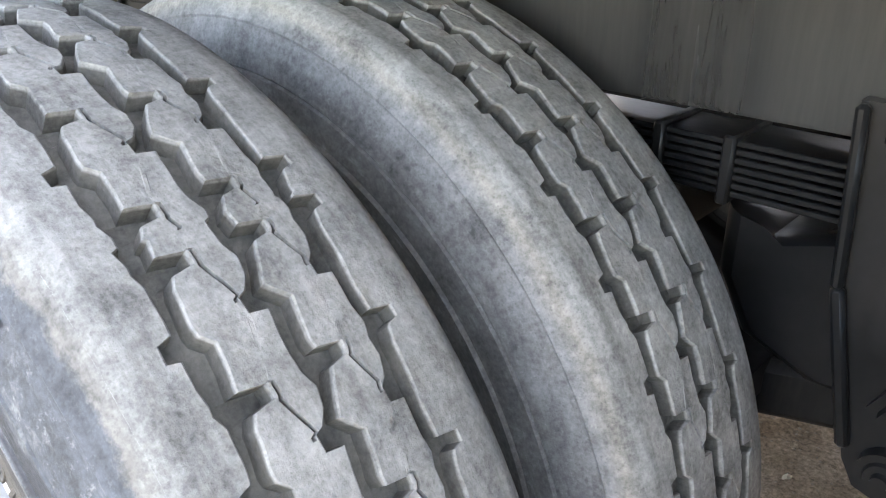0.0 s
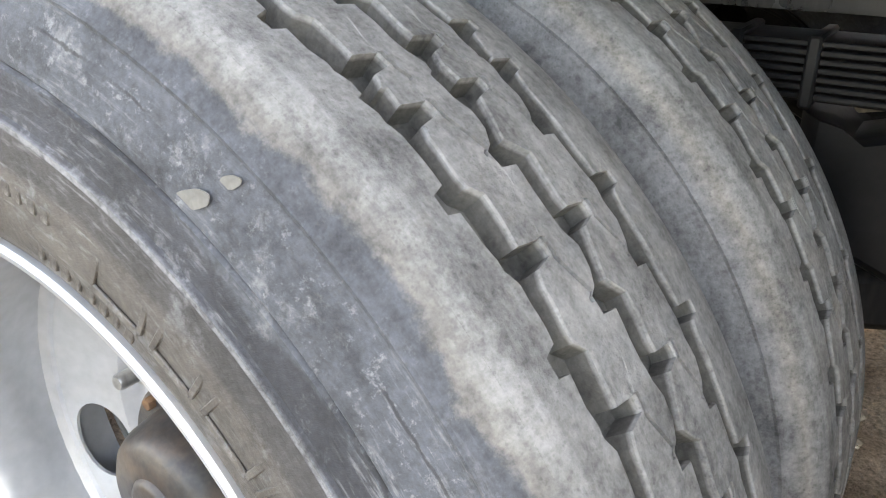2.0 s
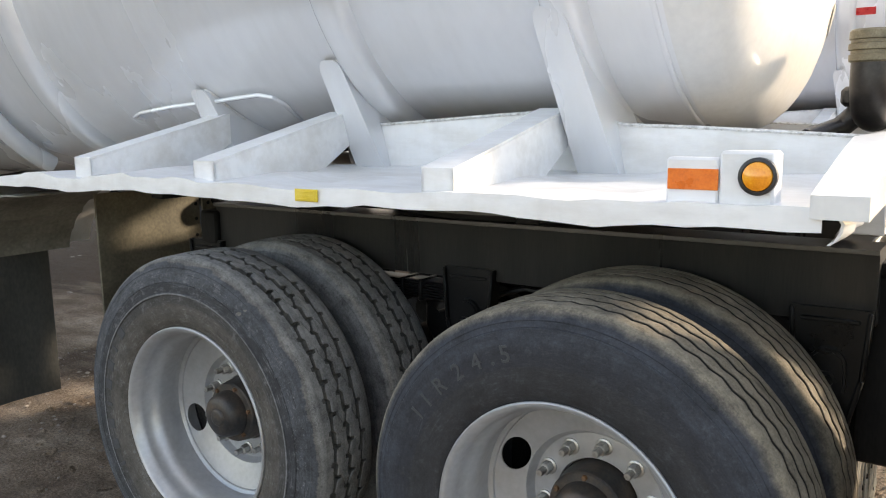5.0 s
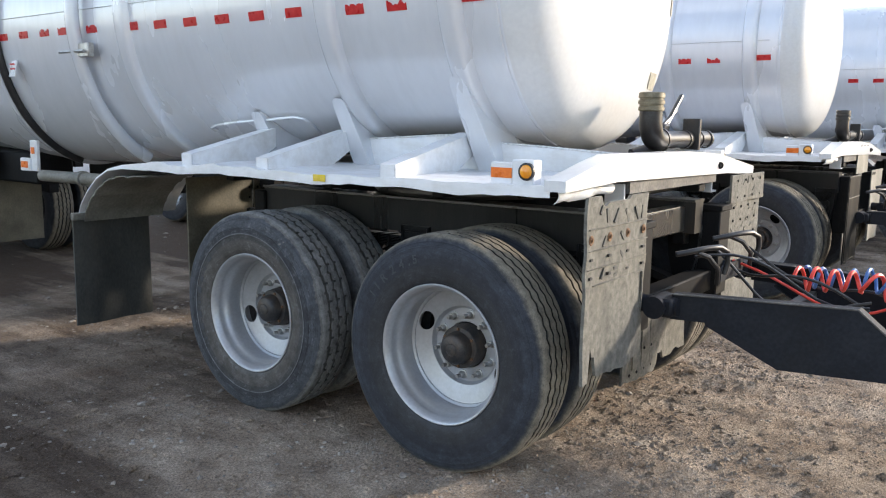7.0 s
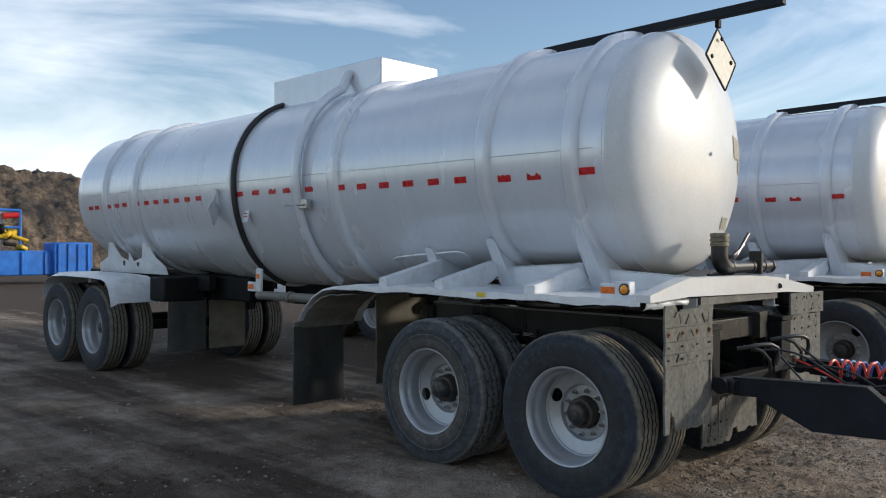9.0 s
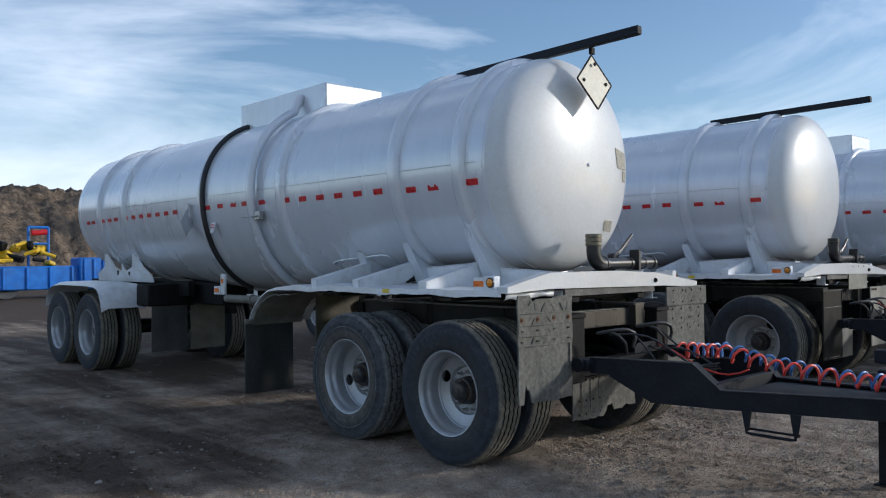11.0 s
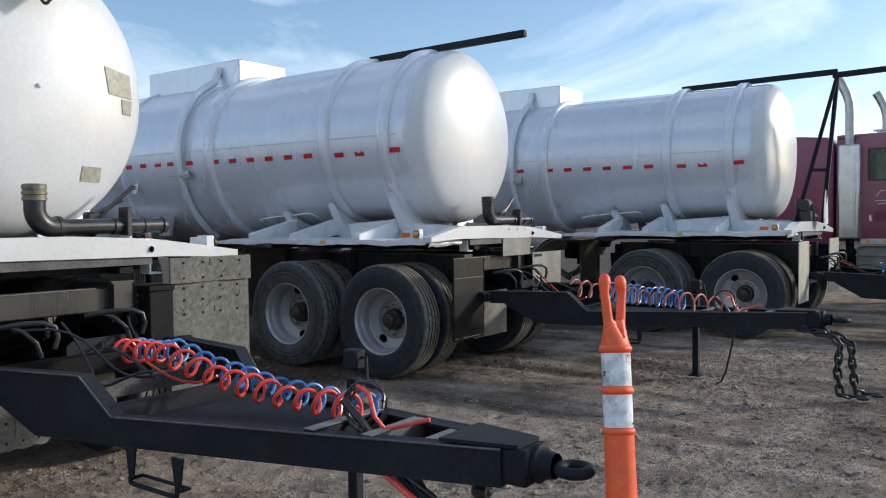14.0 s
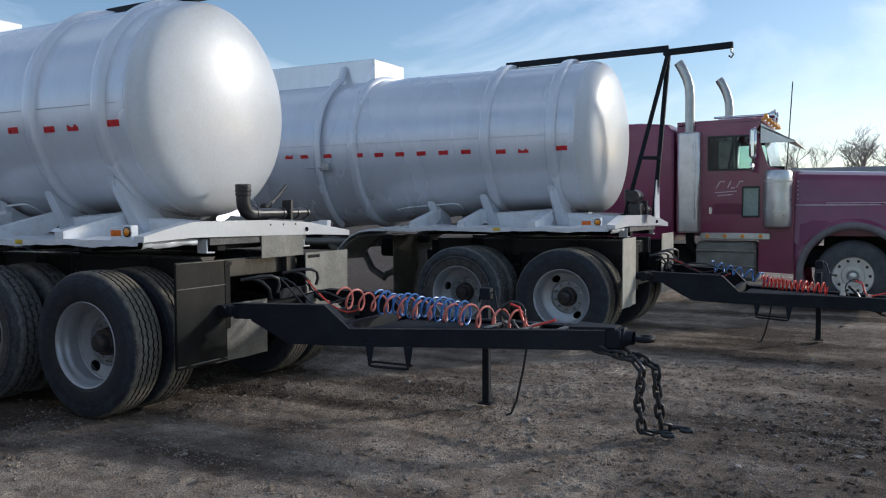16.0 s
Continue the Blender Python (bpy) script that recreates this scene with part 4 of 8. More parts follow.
def tank_part(name, xs, offs, mat, parent, label="", seg=96, arc=None):
    """A band of skin round the tank with the given offsets at the given places."""
    g = Mesh()
    a0, a1 = arc or (0, 2 * math.pi)
    rows = []
    for i in range(seg + 1):
        a = a0 + (a1 - a0) * i / seg
        rows.append([shell(x, a, 1.0, o) for x, o in zip(xs, offs)])
    g.sheet(rows)
    return part(name, g, mat, parent, label, sharp=40)


def ring(x, w, h, mat, parent, name="stiffener_ring", arc=None):
    xs = [x - w / 2 + w * f for f in (0, 0.05, 0.11, 0.19, 0.32, 0.5, 0.68, 0.81, 0.89, 0.95, 1)]
    offs = [-0.004] + [h * k for k in (0.45, 0.80, 0.95, 1.0, 1.0, 1.0, 0.95, 0.80, 0.45)] + [-0.004]
    return tank_part(name, xs, offs, mat, parent, arc=arc)


def head(parent, x, sgn, depth, mat, name):
    g = Mesh()
    rows = []
    prof = [(0, 1.0), (0.03, 0.9975), (0.07, 0.987), (0.105, 0.968), (0.138, 0.938), (0.162, 0.905), (0.183, 0.865), (0.203, 0.81), (0.222, 0.74), (0.240, 0.65), (0.260, 0.52), (0.277, 0.37), (0.289, 0.22), (0.294, 0.1), (0.296, 0.0015)]
    for i in range(97):
        a = 2 * math.pi * i / 96
        row = []
        for d, k in prof:
            p = shell(x, a, k)
            row.append((x + sgn * d * depth / 0.296, p[1], p[2]))
        rows.append(row)
    g.sheet(rows)
    return part(name, g, mat, parent, sharp=60)


def tank_trailer(at, label):
    t = thing("tank_trailer", label, "tank trailer", at, "row of parked tank trailers")
    xs = [-8.25 + 0.25 * i for i in range(36)] + [0.80]
    tank_part("tank_shell", xs, [0] * len(xs), M_TANK, t, "glossy white painted steel tank")
    head(t, 0.80, 1, 0.296, M_HEAD, "front_head")
    head(t, -8.25, -1, 0.27, M_TANK, "rear_head")
    for x in (0.52, -0.31, -2.20, -6.42, -7.36):
        ring(x, 0.14, 0.052, M_TANK, t)
    ring(-4.06, 0.09, 0.03, M_TANK, t)
    ring(0.775, 0.018, 0.006, M_TANK, t, "weld_seam")
    # long seam strip above the tape
    g = Mesh()
    g.box((-3.6, -TANK_RY - 0.001, 2.325), (8.6, 0.008, 0.0035), 0.001)
    part("skin_seam", g, M_SIDING, t)
    # overflow tube round the tank and a black hose strap
    g = Mesh()
    g.tube([(-2.72, -0.20, 3.42), (-2.72, -0.30, 3.42)] + [shell(-2.72, radians(a), 1.0, 0.068) for a in range(114, 247, 3)], 0.049, 16)
    part("overflow_tube", g, M_TANK, t)
    g = Mesh()
    g.tube([shell(-3.95, radians(a), 1.0, 0.022) for a in range(96, 258, 3)], 0.032, 12)
    part("black_hose", g, M_BLACK, t, "black rubber hose strapped round the tank")
    # reflective tape
    tape = [0.646, 0.182, -0.105]
    tape += [-0.565 - 0.309 * i for i in range(6)] + [-2.60, -2.98, -3.24, -3.55, -3.866]
    tape += [-4.767 - 0.268 * i for i in range(7)] + [-6.75, -6.99, -7.26, -7.65, -7.87]
    for j_seed, x in enumerate(tape):
        g = Mesh()
        w = 0.145 if x > 0.3 else 0.128
        rows = []
        for i in range(3):
            z = 2.168 + 0.024 * math.exp(-((x + 3.3) / 1.3) ** 2) - 0.022 * max(0, -x - 6) / 2 + 0.052 * (i / 2 - 0.5) - (0.012 if -0.2 < x < 0.3 else 0)
            a = math.pi + math.asin((TANK_Z - z) / belly(x))
            torn = 0.024 if i == 2 and (-0.2 < x < 0.3 or -3.4 < x < -2.5) else 0
            row = []
            for j in range(17):
                cut = torn * min(1, max(0, 0.12 + 1.6 * noise.noise(Vector((x * 13, j * 0.37, 5.1)))))
                a2 = math.pi + math.asin((TANK_Z - z + cut) / belly(x))
                row.append(shell(x - w / 2 + w * j / 16, a2, 1.0, 0.003 + 0.0015 * ((i + j) % 2)))
            rows.append(row)
        g.sheet(rows, (0, 0.004, 0))
        part("reflective_tape", g, M_RED, t)
    # wire handle, clamp on the tube, small label
    g = Mesh()
    loop = ((-1.72, 1.50, 0), (-1.72, 1.53, 0.02), (-1.65, 1.55, 0.025), (-1.40, 1.575, 0.025), (-1.15, 1.59, 0.025), (-0.88, 1.61, 0.025), (-0.82, 1.60, 0.025), (-0.80, 1.57, 0.02), (-0.82, 1.53, 0.01), (-0.84, 1.49, 0))
    g.tube([shell(x, math.pi + math.asin((TANK_Z - z) / belly(x)), 1.0, o) for x, z, o in loop], 0.009, 8)
    part("wire_handle", g, M_TANK, t)
    g = Mesh()
    g.box((-2.62, -TANK_RY - 0.030, 2.04), (0.14, 0.05, 0.10), 0.008)
    g.rod((-2.90, -TANK_RY - 0.07, 2.03), (-2.58, -TANK_RY - 0.07, 2.03), 0.010, 8)
    part("tube_clamp", g, M_STEEL, t)
    g = Mesh()
    g.box((-3.72, -TANK_RY - 0.004, 1.94), (0.10, 0.008, 0.13), 0.002, pose(0, 0, 0, -10, 0, 0))
    lab = part("warning_label", g, M_BAND, t, "small white label with red bars")
    for k in range(3):
        g = Mesh()
        g.box((-3.72, -TANK_RY - 0.010 - 0.0003 * k, 1.975 - 0.035 * k), (0.07, 0.004, 0.014), 0.001)
        part("label_bar", g, M_RED, lab)
    # box on top with walkway
    g = Mesh()
    g.box((-3.19, 0.12, 3.365), (1.9, 0.80, 0.33), 0.012)
    part("top_box", g, M_TANK, t, "white rectangular spill box on top of the tank")
    # lifting rail along the top
    g = Mesh()
    g.beam((-0.40, 0, 3.315), (1.66, 0, 3.345), 0.065, 0.07, 0.006)
    for x in (-0.35, 0.485):
        g.box((x, 0, 3.28), (0.07, 0.06, 0.06), 0.005)
    part("top_rail", g, M_BAR, t, "black square steel rail over the tank's nose")
    # deck, fenders, cradle
    deck(t)
    bogie(t)
    rear_group(t)
    drawbar(t)
    return t


def deck(t):
    """White fender plates with their brackets, lamp boxes and cradle gussets on both sides."""
    for s in (-1, 1):
        g = Mesh()
        rows = []
        prof = [(-2.26, 0.90), (-2.22, 0.99), (-2.13, 1.09), (-2.02, 1.175), (-1.88, 1.235), (-1.72, 1.258)] + [(-1.55 + 0.065 * i, 1.268) for i in range(45)]
        for x, z in prof:
            row = []
            for j in range(9):
                v = j / 8
                y = s * (1.255 - 0.76 * (v if j > 1 else 0.004 * j))
                wob = 0.010 * math.sin(5.2 * x + 1.1 * s) * (1 - v) + 0.006 * math.sin(13 * x + 3 * v) * (1 if x > -1.7 else 0.3)
                up = min(1.0, max(0.15, (x + 2.0) / 0.6))
                fold = 0.013 * noise.noise(Vector((x * 5, v * 4, s * 3))) + 0.006 * noise.noise(Vector((x * 17, v * 9, s)))
                fold += 0.012 * max(0.0, math.sin(x * 21 + 5 * v)) * math.exp(-((x + 0.75) / 0.30) ** 2) + 0.010 * max(0.0, math.sin(x * 17 - 7 * v)) * math.exp(-((x - 0.9) / 0.25) ** 2)
                lip = 0.040 * up + fold * up
                if j == 0:
                    lip = up * (0.011 * noise.noise(Vector((x * 3.1, 1.7, s))) + 0.006 * noise.noise(Vector((x * 11, 4.2, s))))
                row.append((x, y, z + 0.6 * wob * min(1, max(0, 1.4 - x)) + lip + 0.012 * v * up + 0.016 * max(0, x - 0.6)))
            rows.append(row)
        g.sheet(rows, (0, 0, -0.006))
        part("fender", g, M_WHITE, t, "dented white aluminium fender deck")
        # ribbed liner under the fender's tail
        g = Mesh()
        rows = []
        lin = [(-2.22, 0.90), (-2.17, 1.00), (-2.09, 1.08), (-1.99, 1.15), (-1.86, 1.20), (-1.70, 1.215), (-1.45, 1.22)]
        fine = []
        for (xa, za_), (xb, zb) in zip(lin, lin[1:]):
            fine += [(xa + (xb - xa) * q / 4, za_ + (zb - za_) * q / 4) for q in range(4)]
        for q, (x, z) in enumerate(fine):
            rows.append([(x + 0.006 * (q % 4 == 0), s * (1.235 - 0.60 * j / 5), z - 0.012 * (q % 4 == 0)) for j in range(6)])
        g.sheet(rows, (0.004, 0, -0.006))
        part("fender_liner", g, M_GALV, t, "grey ribbed fender liner")
        # folded brackets from under the tank out to the deck's edge
        for x0 in (-1.08, -0.43, 0.455):
            g = Mesh()
            for dx in (0.0, -0.09):
                g.slab([(x0 + dx, s * 1.205, 1.292), (x0 + dx, s * 1.205, 1.362), (x0 + dx, s * 0.56, 1.512), (x0 + dx, s * 0.56, 1.40), (x0 + dx, s * 0.74, 1.300)], (-0.008, 0, 0))
            g.slab([(x0, s * 1.205, 1.292), (x0, s * 1.205, 1.364), (x0 - 0.098, s * 1.205, 1.364), (x0 - 0.098, s * 1.205, 1.292)], (0, -s * 0.008, 0))
            g.slab([(x0, s * 1.205, 1.363), (x0 - 0.098, s * 1.205, 1.363), (x0 - 0.098, s * 0.56, 1.513), (x0, s * 0.56, 1.513)], (0, 0, 0.007))
            arm = part("bracket", g, M_WHITE, t, "folded white steel bracket")
            g = Mesh()
            g.tube([(x0 + 0.003, s * (1.205 - 0.05 * q), 1.303 + 0.003 * math.sin(q * 2.3)) for q in range(10)], 0.0055, 6)
            part("weld_bead", g, M_WELD, arm)
        # gusset fins that climb the tank at the rings
        for xt, lean, zt in ((0.485, 0.075, 1.80), (-0.44, 0.095, 1.70), (-1.20, 0.10, 1.62)):
            g = Mesh()
            rows = []
            for i in range(9):
                f = (0, 0.035, 0.09, 0.2, 0.35, 0.5, 0.65, 0.8, 1.0)[i]
                w = (0.026, 0.044, 0.050)[min(i, 2)] + 0.020 * f
                x = xt + lean * f
                z = zt + (1.265 - zt) * f
                skin = TANK_RY * math.sqrt(max(0.02, 1 - ((TANK_Z - z) / belly(x)) ** 2))
                tip = TANK_RY * math.sqrt(max(0.02, 1 - ((TANK_Z - zt) / belly(x)) ** 2)) + (0.060 if xt > 0 else 0.022)
                y = max(tip + (0.52 - tip) * f, skin + 0.004 if z > 1.45 else 0)
                yi = 0.30 if z < 1.46 else skin - 0.02
                yi = min(yi, y - 0.004)
                rows.append([(x - w, s * yi, z), (x - w, s * y, z), (x + w, s * y, z), (x + w, s * yi, z)])
            g.sheet(rows)
            fin = part("gusset", g, M_TANK, t, "white welded gusset fin")
            for side in (-1, 1):
                g = Mesh()
                g.tube([(r4[0][0] if side < 0 else r4[3][0], s * max(abs(r4[0][1]), TANK_RY * math.sqrt(max(0.02, 1 - ((TANK_Z - r4[0][2]) / belly(r4[0][0])) ** 2)) + 0.001), r4[0][2]) for r4 in rows if r4[0][2] > 1.47], 0.0055, 6)
                part("weld_bead", g, M_WELD, fin)
        # cradle side plate under the shell
        g = Mesh()
        g.slab([(x, s * 0.50, z) for x, z in ((-0.40, 1.26), (1.33, 1.26), (1.33, 1.428), (0.62, 1.464), (0.40, 1.51), (-0.40, 1.462))], (0, -s * 0.012, 0))
        plate = part("cradle_plate", g, M_WHITE, t)
        g = Mesh()
        g.tube([(x, s * 0.502, z + 0.003 + 0.002 * math.sin(x * 60)) for x, z in ((-0.40, 1.462), (-0.1, 1.480), (0.15, 1.495), (0.40, 1.51), (0.62, 1.464), (0.85, 1.4525), (1.10, 1.440), (1.33, 1.428))], 0.006, 6)
        part("weld_bead", g, M_WELD, plate)
        # marker lamp box with an orange reflector
        lx = 1.182
        g = Mesh()
        g.box((lx - 0.018, s * 1.195, 1.358), (0.106, 0.07, 0.128), 0.006)
        g.box((lx - 0.127, s * 1.205, 1.352), (0.108, 0.04, 0.112), 0.005)
        box = part("marker_lamp", g, M_WHITE, t, "white marker lamp box with amber lens")
        g = Mesh()
        yy, lc = s * 1.23, lx + 0.006
        g.lathe([(0, 0.037), (s * 0.014, 0.037), (s * 0.016, 0.034), (s * 0.016, 0.030), (s * 0.008, 0.029)], 32, "y", (lc, yy, 1.374))
        part("bezel", g, M_BLACK, box)
        g = Mesh()
        g.lathe([(s * 0.006, 0.030), (s * 0.016, 0.028), (s * 0.021, 0.020), (s * 0.024, 0.010), (s * 0.025, 0.0004)], 32, "y", (lc, yy, 1.374))
        part("lens", g, M_AMBER, box, "round amber lens")
        g = Mesh()
        g.box((lx - 0.125, s * 1.2265, 1.364), (0.104, 0.004, 0.043), 0.001)
        part("reflector", g, M_ORANGE_TAPE, box, "orange reflective strip")
    g = Mesh()
    g.box((0.005, -1.2585, 1.288), (0.085, 0.003, 0.034), 0.001)
    for i in range(3):
        g.box((0.005, -1.261, 1.278 + 0.010 * i), (0.06, 0.002, 0.002), 0.0005)
    part("sticker", g, M_YELLOW, t, "yellow warning sticker")
    # front bolster, white, deeper in the middle
    g = Mesh()
    pts = [(-1.27, 1.300), (-1.27, 1.345), (-0.95, 1.412), (-0.79, 1.440), (0.10, 1.440), (0.62, 1.415), (1.29, 1.325), (1.29, 1.275), (0.75, 1.300), (-0.79, 1.320)]
    g.slab([(1.29, y, z) for y, z in pts], (0.10, 0, 0))
    bolster = part("front_bolster", g, M_HEAD, t, "white tapered front bolster beam")
    g = Mesh()
    g.slab([(1.26, -0.60, 1.255), (1.37, -0.60, 1.255), (1.37, 0.62, 1.255), (1.26, 0.62, 1.255)], (0, 0, 0.055))
    part("channel", g, M_DUSTY, bolster, "dusty dark channel under the beam")
    g = Mesh()
    g.tube([(1.395 + 0.015 * math.cos(radians(a)), 0.60, 1.350 + 0.015 * math.sin(radians(a))) for a in range(-150, 151, 30)], 0.006, 8)
    g.rod((1.385, 0.60, 1.350), (1.40, 0.60, 1.350), 0.016, 10)
    part("eye_bolt", g, M_FRAME, bolster, "dark eye bolt")
    for yy in (-0.61, 0.62):
        g = Mesh()
        g.box((1.30, yy, 1.245), (0.10, 0.015, 0.11), 0.003)
        g.box((1.30, yy + 0.04, 1.195), (0.10, 0.09, 0.012), 0.003)
        part("bolster_clip", g, M_WHITE, t)
    g = Mesh()
    rows = []
    for i in range(9):
        a = radians(-70 + 200 * i / 8)
        row = []
        for j in range(13):
            y = -1.235 + 0.045 * j
            r = 0.040 + 0.012 * noise.noise(Vector((i * 0.6, j * 0.45, 2))) - 0.0012 * j
            row.append((1.31 + 0.9 * r * math.cos(a) + 0.01 * math.sin(j * 1.3), y, 1.285 + r * math.sin(a) + 0.004 * math.sin(j * 0.9)))
        rows.append(row)
    g.sheet(rows, (-0.006, 0, 0))
    part("bent_fender_corner", g, M_WHITE, t, "crumpled white fender corner")
    g = Mesh()
    g.box((0.1, -0.45, 1.225), (2.5, 0.10, 0.045), 0.006)
    g.box((0.1, 0.45, 1.225), (2.5, 0.10, 0.045), 0.006)
    for x, w in ((-1.0, 2.0), (-0.2, 2.0), (0.55, 2.0), (1.20, 0.9)):
        g.box((x, 0, 1.228), (0.07, w, 0.036), 0.005)
    part("sub_frame", g, M_FRAME, t)
    # drain pipe at the nose
    g = Mesh()
    px = 1.225
    arc = [(px, -0.045, 1.66), (px, -0.045, 1.60)] + [(px, -0.045 + 0.10 * (1 - math.cos(radians(a))), 1.60 - 0.105 * math.sin(radians(a))) for a in range(10, 91, 10)]
    g.tube(arc + [(px, 0.09, 1.495)], 0.060, 20)
    g.tube([(px, 0.085, 1.495), (px, 0.80, 1.50)], 0.047, 20)
    for y, r in ((0.09, 0.064), (0.45, 0.053), (0.66, 0.053), (0.80, 0.056)):
        g.lathe([(-0.012, r - 0.01), (-0.012, r), (0.012, r), (0.012, r - 0.01)], 24, "y", (px, y, 1.496))
    g.box((px + 0.02, 0.52, 1.515), (0.10, 0.035, 0.20), 0.005)
    g.tube([(px - 0.08, 0.38, 1.50), (px - 0.14, 0.36, 1.44), (1.0, 0.25, 1.40)], 0.04, 12)
    pipe = part("drain_pipe", g, M_BLACK, t, "black drain pipe elbow across the nose")
    g = Mesh()
    g.lathe([(1.645, 0.060), (1.650, 0.067), (1.668, 0.067), (1.670, 0.062), (1.680, 0.062), (1.683, 0.069), (1.700, 0.069), (1.703, 0.063), (1.712, 0.063), (1.715, 0.068), (1.738, 0.067), (1.744, 0.060), (1.73, 0.054), (1.64, 0.052)], 28, "z", (px, -0.045, 0))
    part("pipe_coupling", g, M_BRASS, pipe, "dull brass hose coupling")
    g = Mesh()
    g.tube([(1.13, 0.38, 1.52), (1.12, 0.46, 1.59), (1.12, 0.66, 1.75)], 0.014, 8)
    g.tube([(1.12, 0.36, 1.56), (1.12, 0.58, 1.66)], 0.011, 8)
    g.box((1.12, 0.37, 1.55), (0.07, 0.10, 0.07), 0.015)
    part("valve_lever", g, M_BLACK, pipe)


BY = -0.09      # the steering bogie's middle


def flap(t, x, y0, y1, z0, z1, mat, label, ragged=0.0, holes=(), seed=1, thick=0.012, bolt=M_FRAME, edge=(), crest=()):
    """A hanging mud flap that faces along x; ragged tears its lower edge."""
    rnd = random.Random(seed)
    g = Mesh()
    nj, ni = 24, 10
    low = []
    v = 0.0
    for j in range(nj + 1):
        v = 0.6 * v + rnd.uniform(-1, 1)
        low.append(ragged * (0.5 * v + (1.4 if rnd.random() < 0.12 else 0)))
    rows = []
    for i in range(ni + 1):
        row = []
        for j in range(nj + 1):
            y = y0 + (y1 - y0) * j / nj
            zb = z0 + max(-0.02, low[j])
            for f0, f1, lift in edge:
                if f0 <= j / nj < f1:
                    zb += lift
            zt = z1
            for f0, f1, drop in crest:
                if f0 <= j / nj < f1:
                    zt -= drop
            z = zb + (zt - zb) * i / ni
            wav = 0.008 * math.sin(3 * j / nj * 3.1 + seed) * (1 - i / ni) + 0.004 * rnd.uniform(-1, 1) * (ragged > 0)
            row.append((x + wav, y + (0.006 * rnd.uniform(-1, 1) if ragged and j in (0, nj) else 0), z))
        rows.append(row)
    g.sheet(rows, (thick, 0, 0))
    f = part("mud_flap", g, mat, t, label)
    if holes:
        for yy, zz in holes:
            g = Mesh()
            g.lathe([(0.0, 0.0085), (0.003, 0.0085), (0.005, 0.006), (0.005, 0.0004)], 10, "x", (x + thick + 0.003, yy, zz))
            part("bolt", g, bolt, f)
    return f


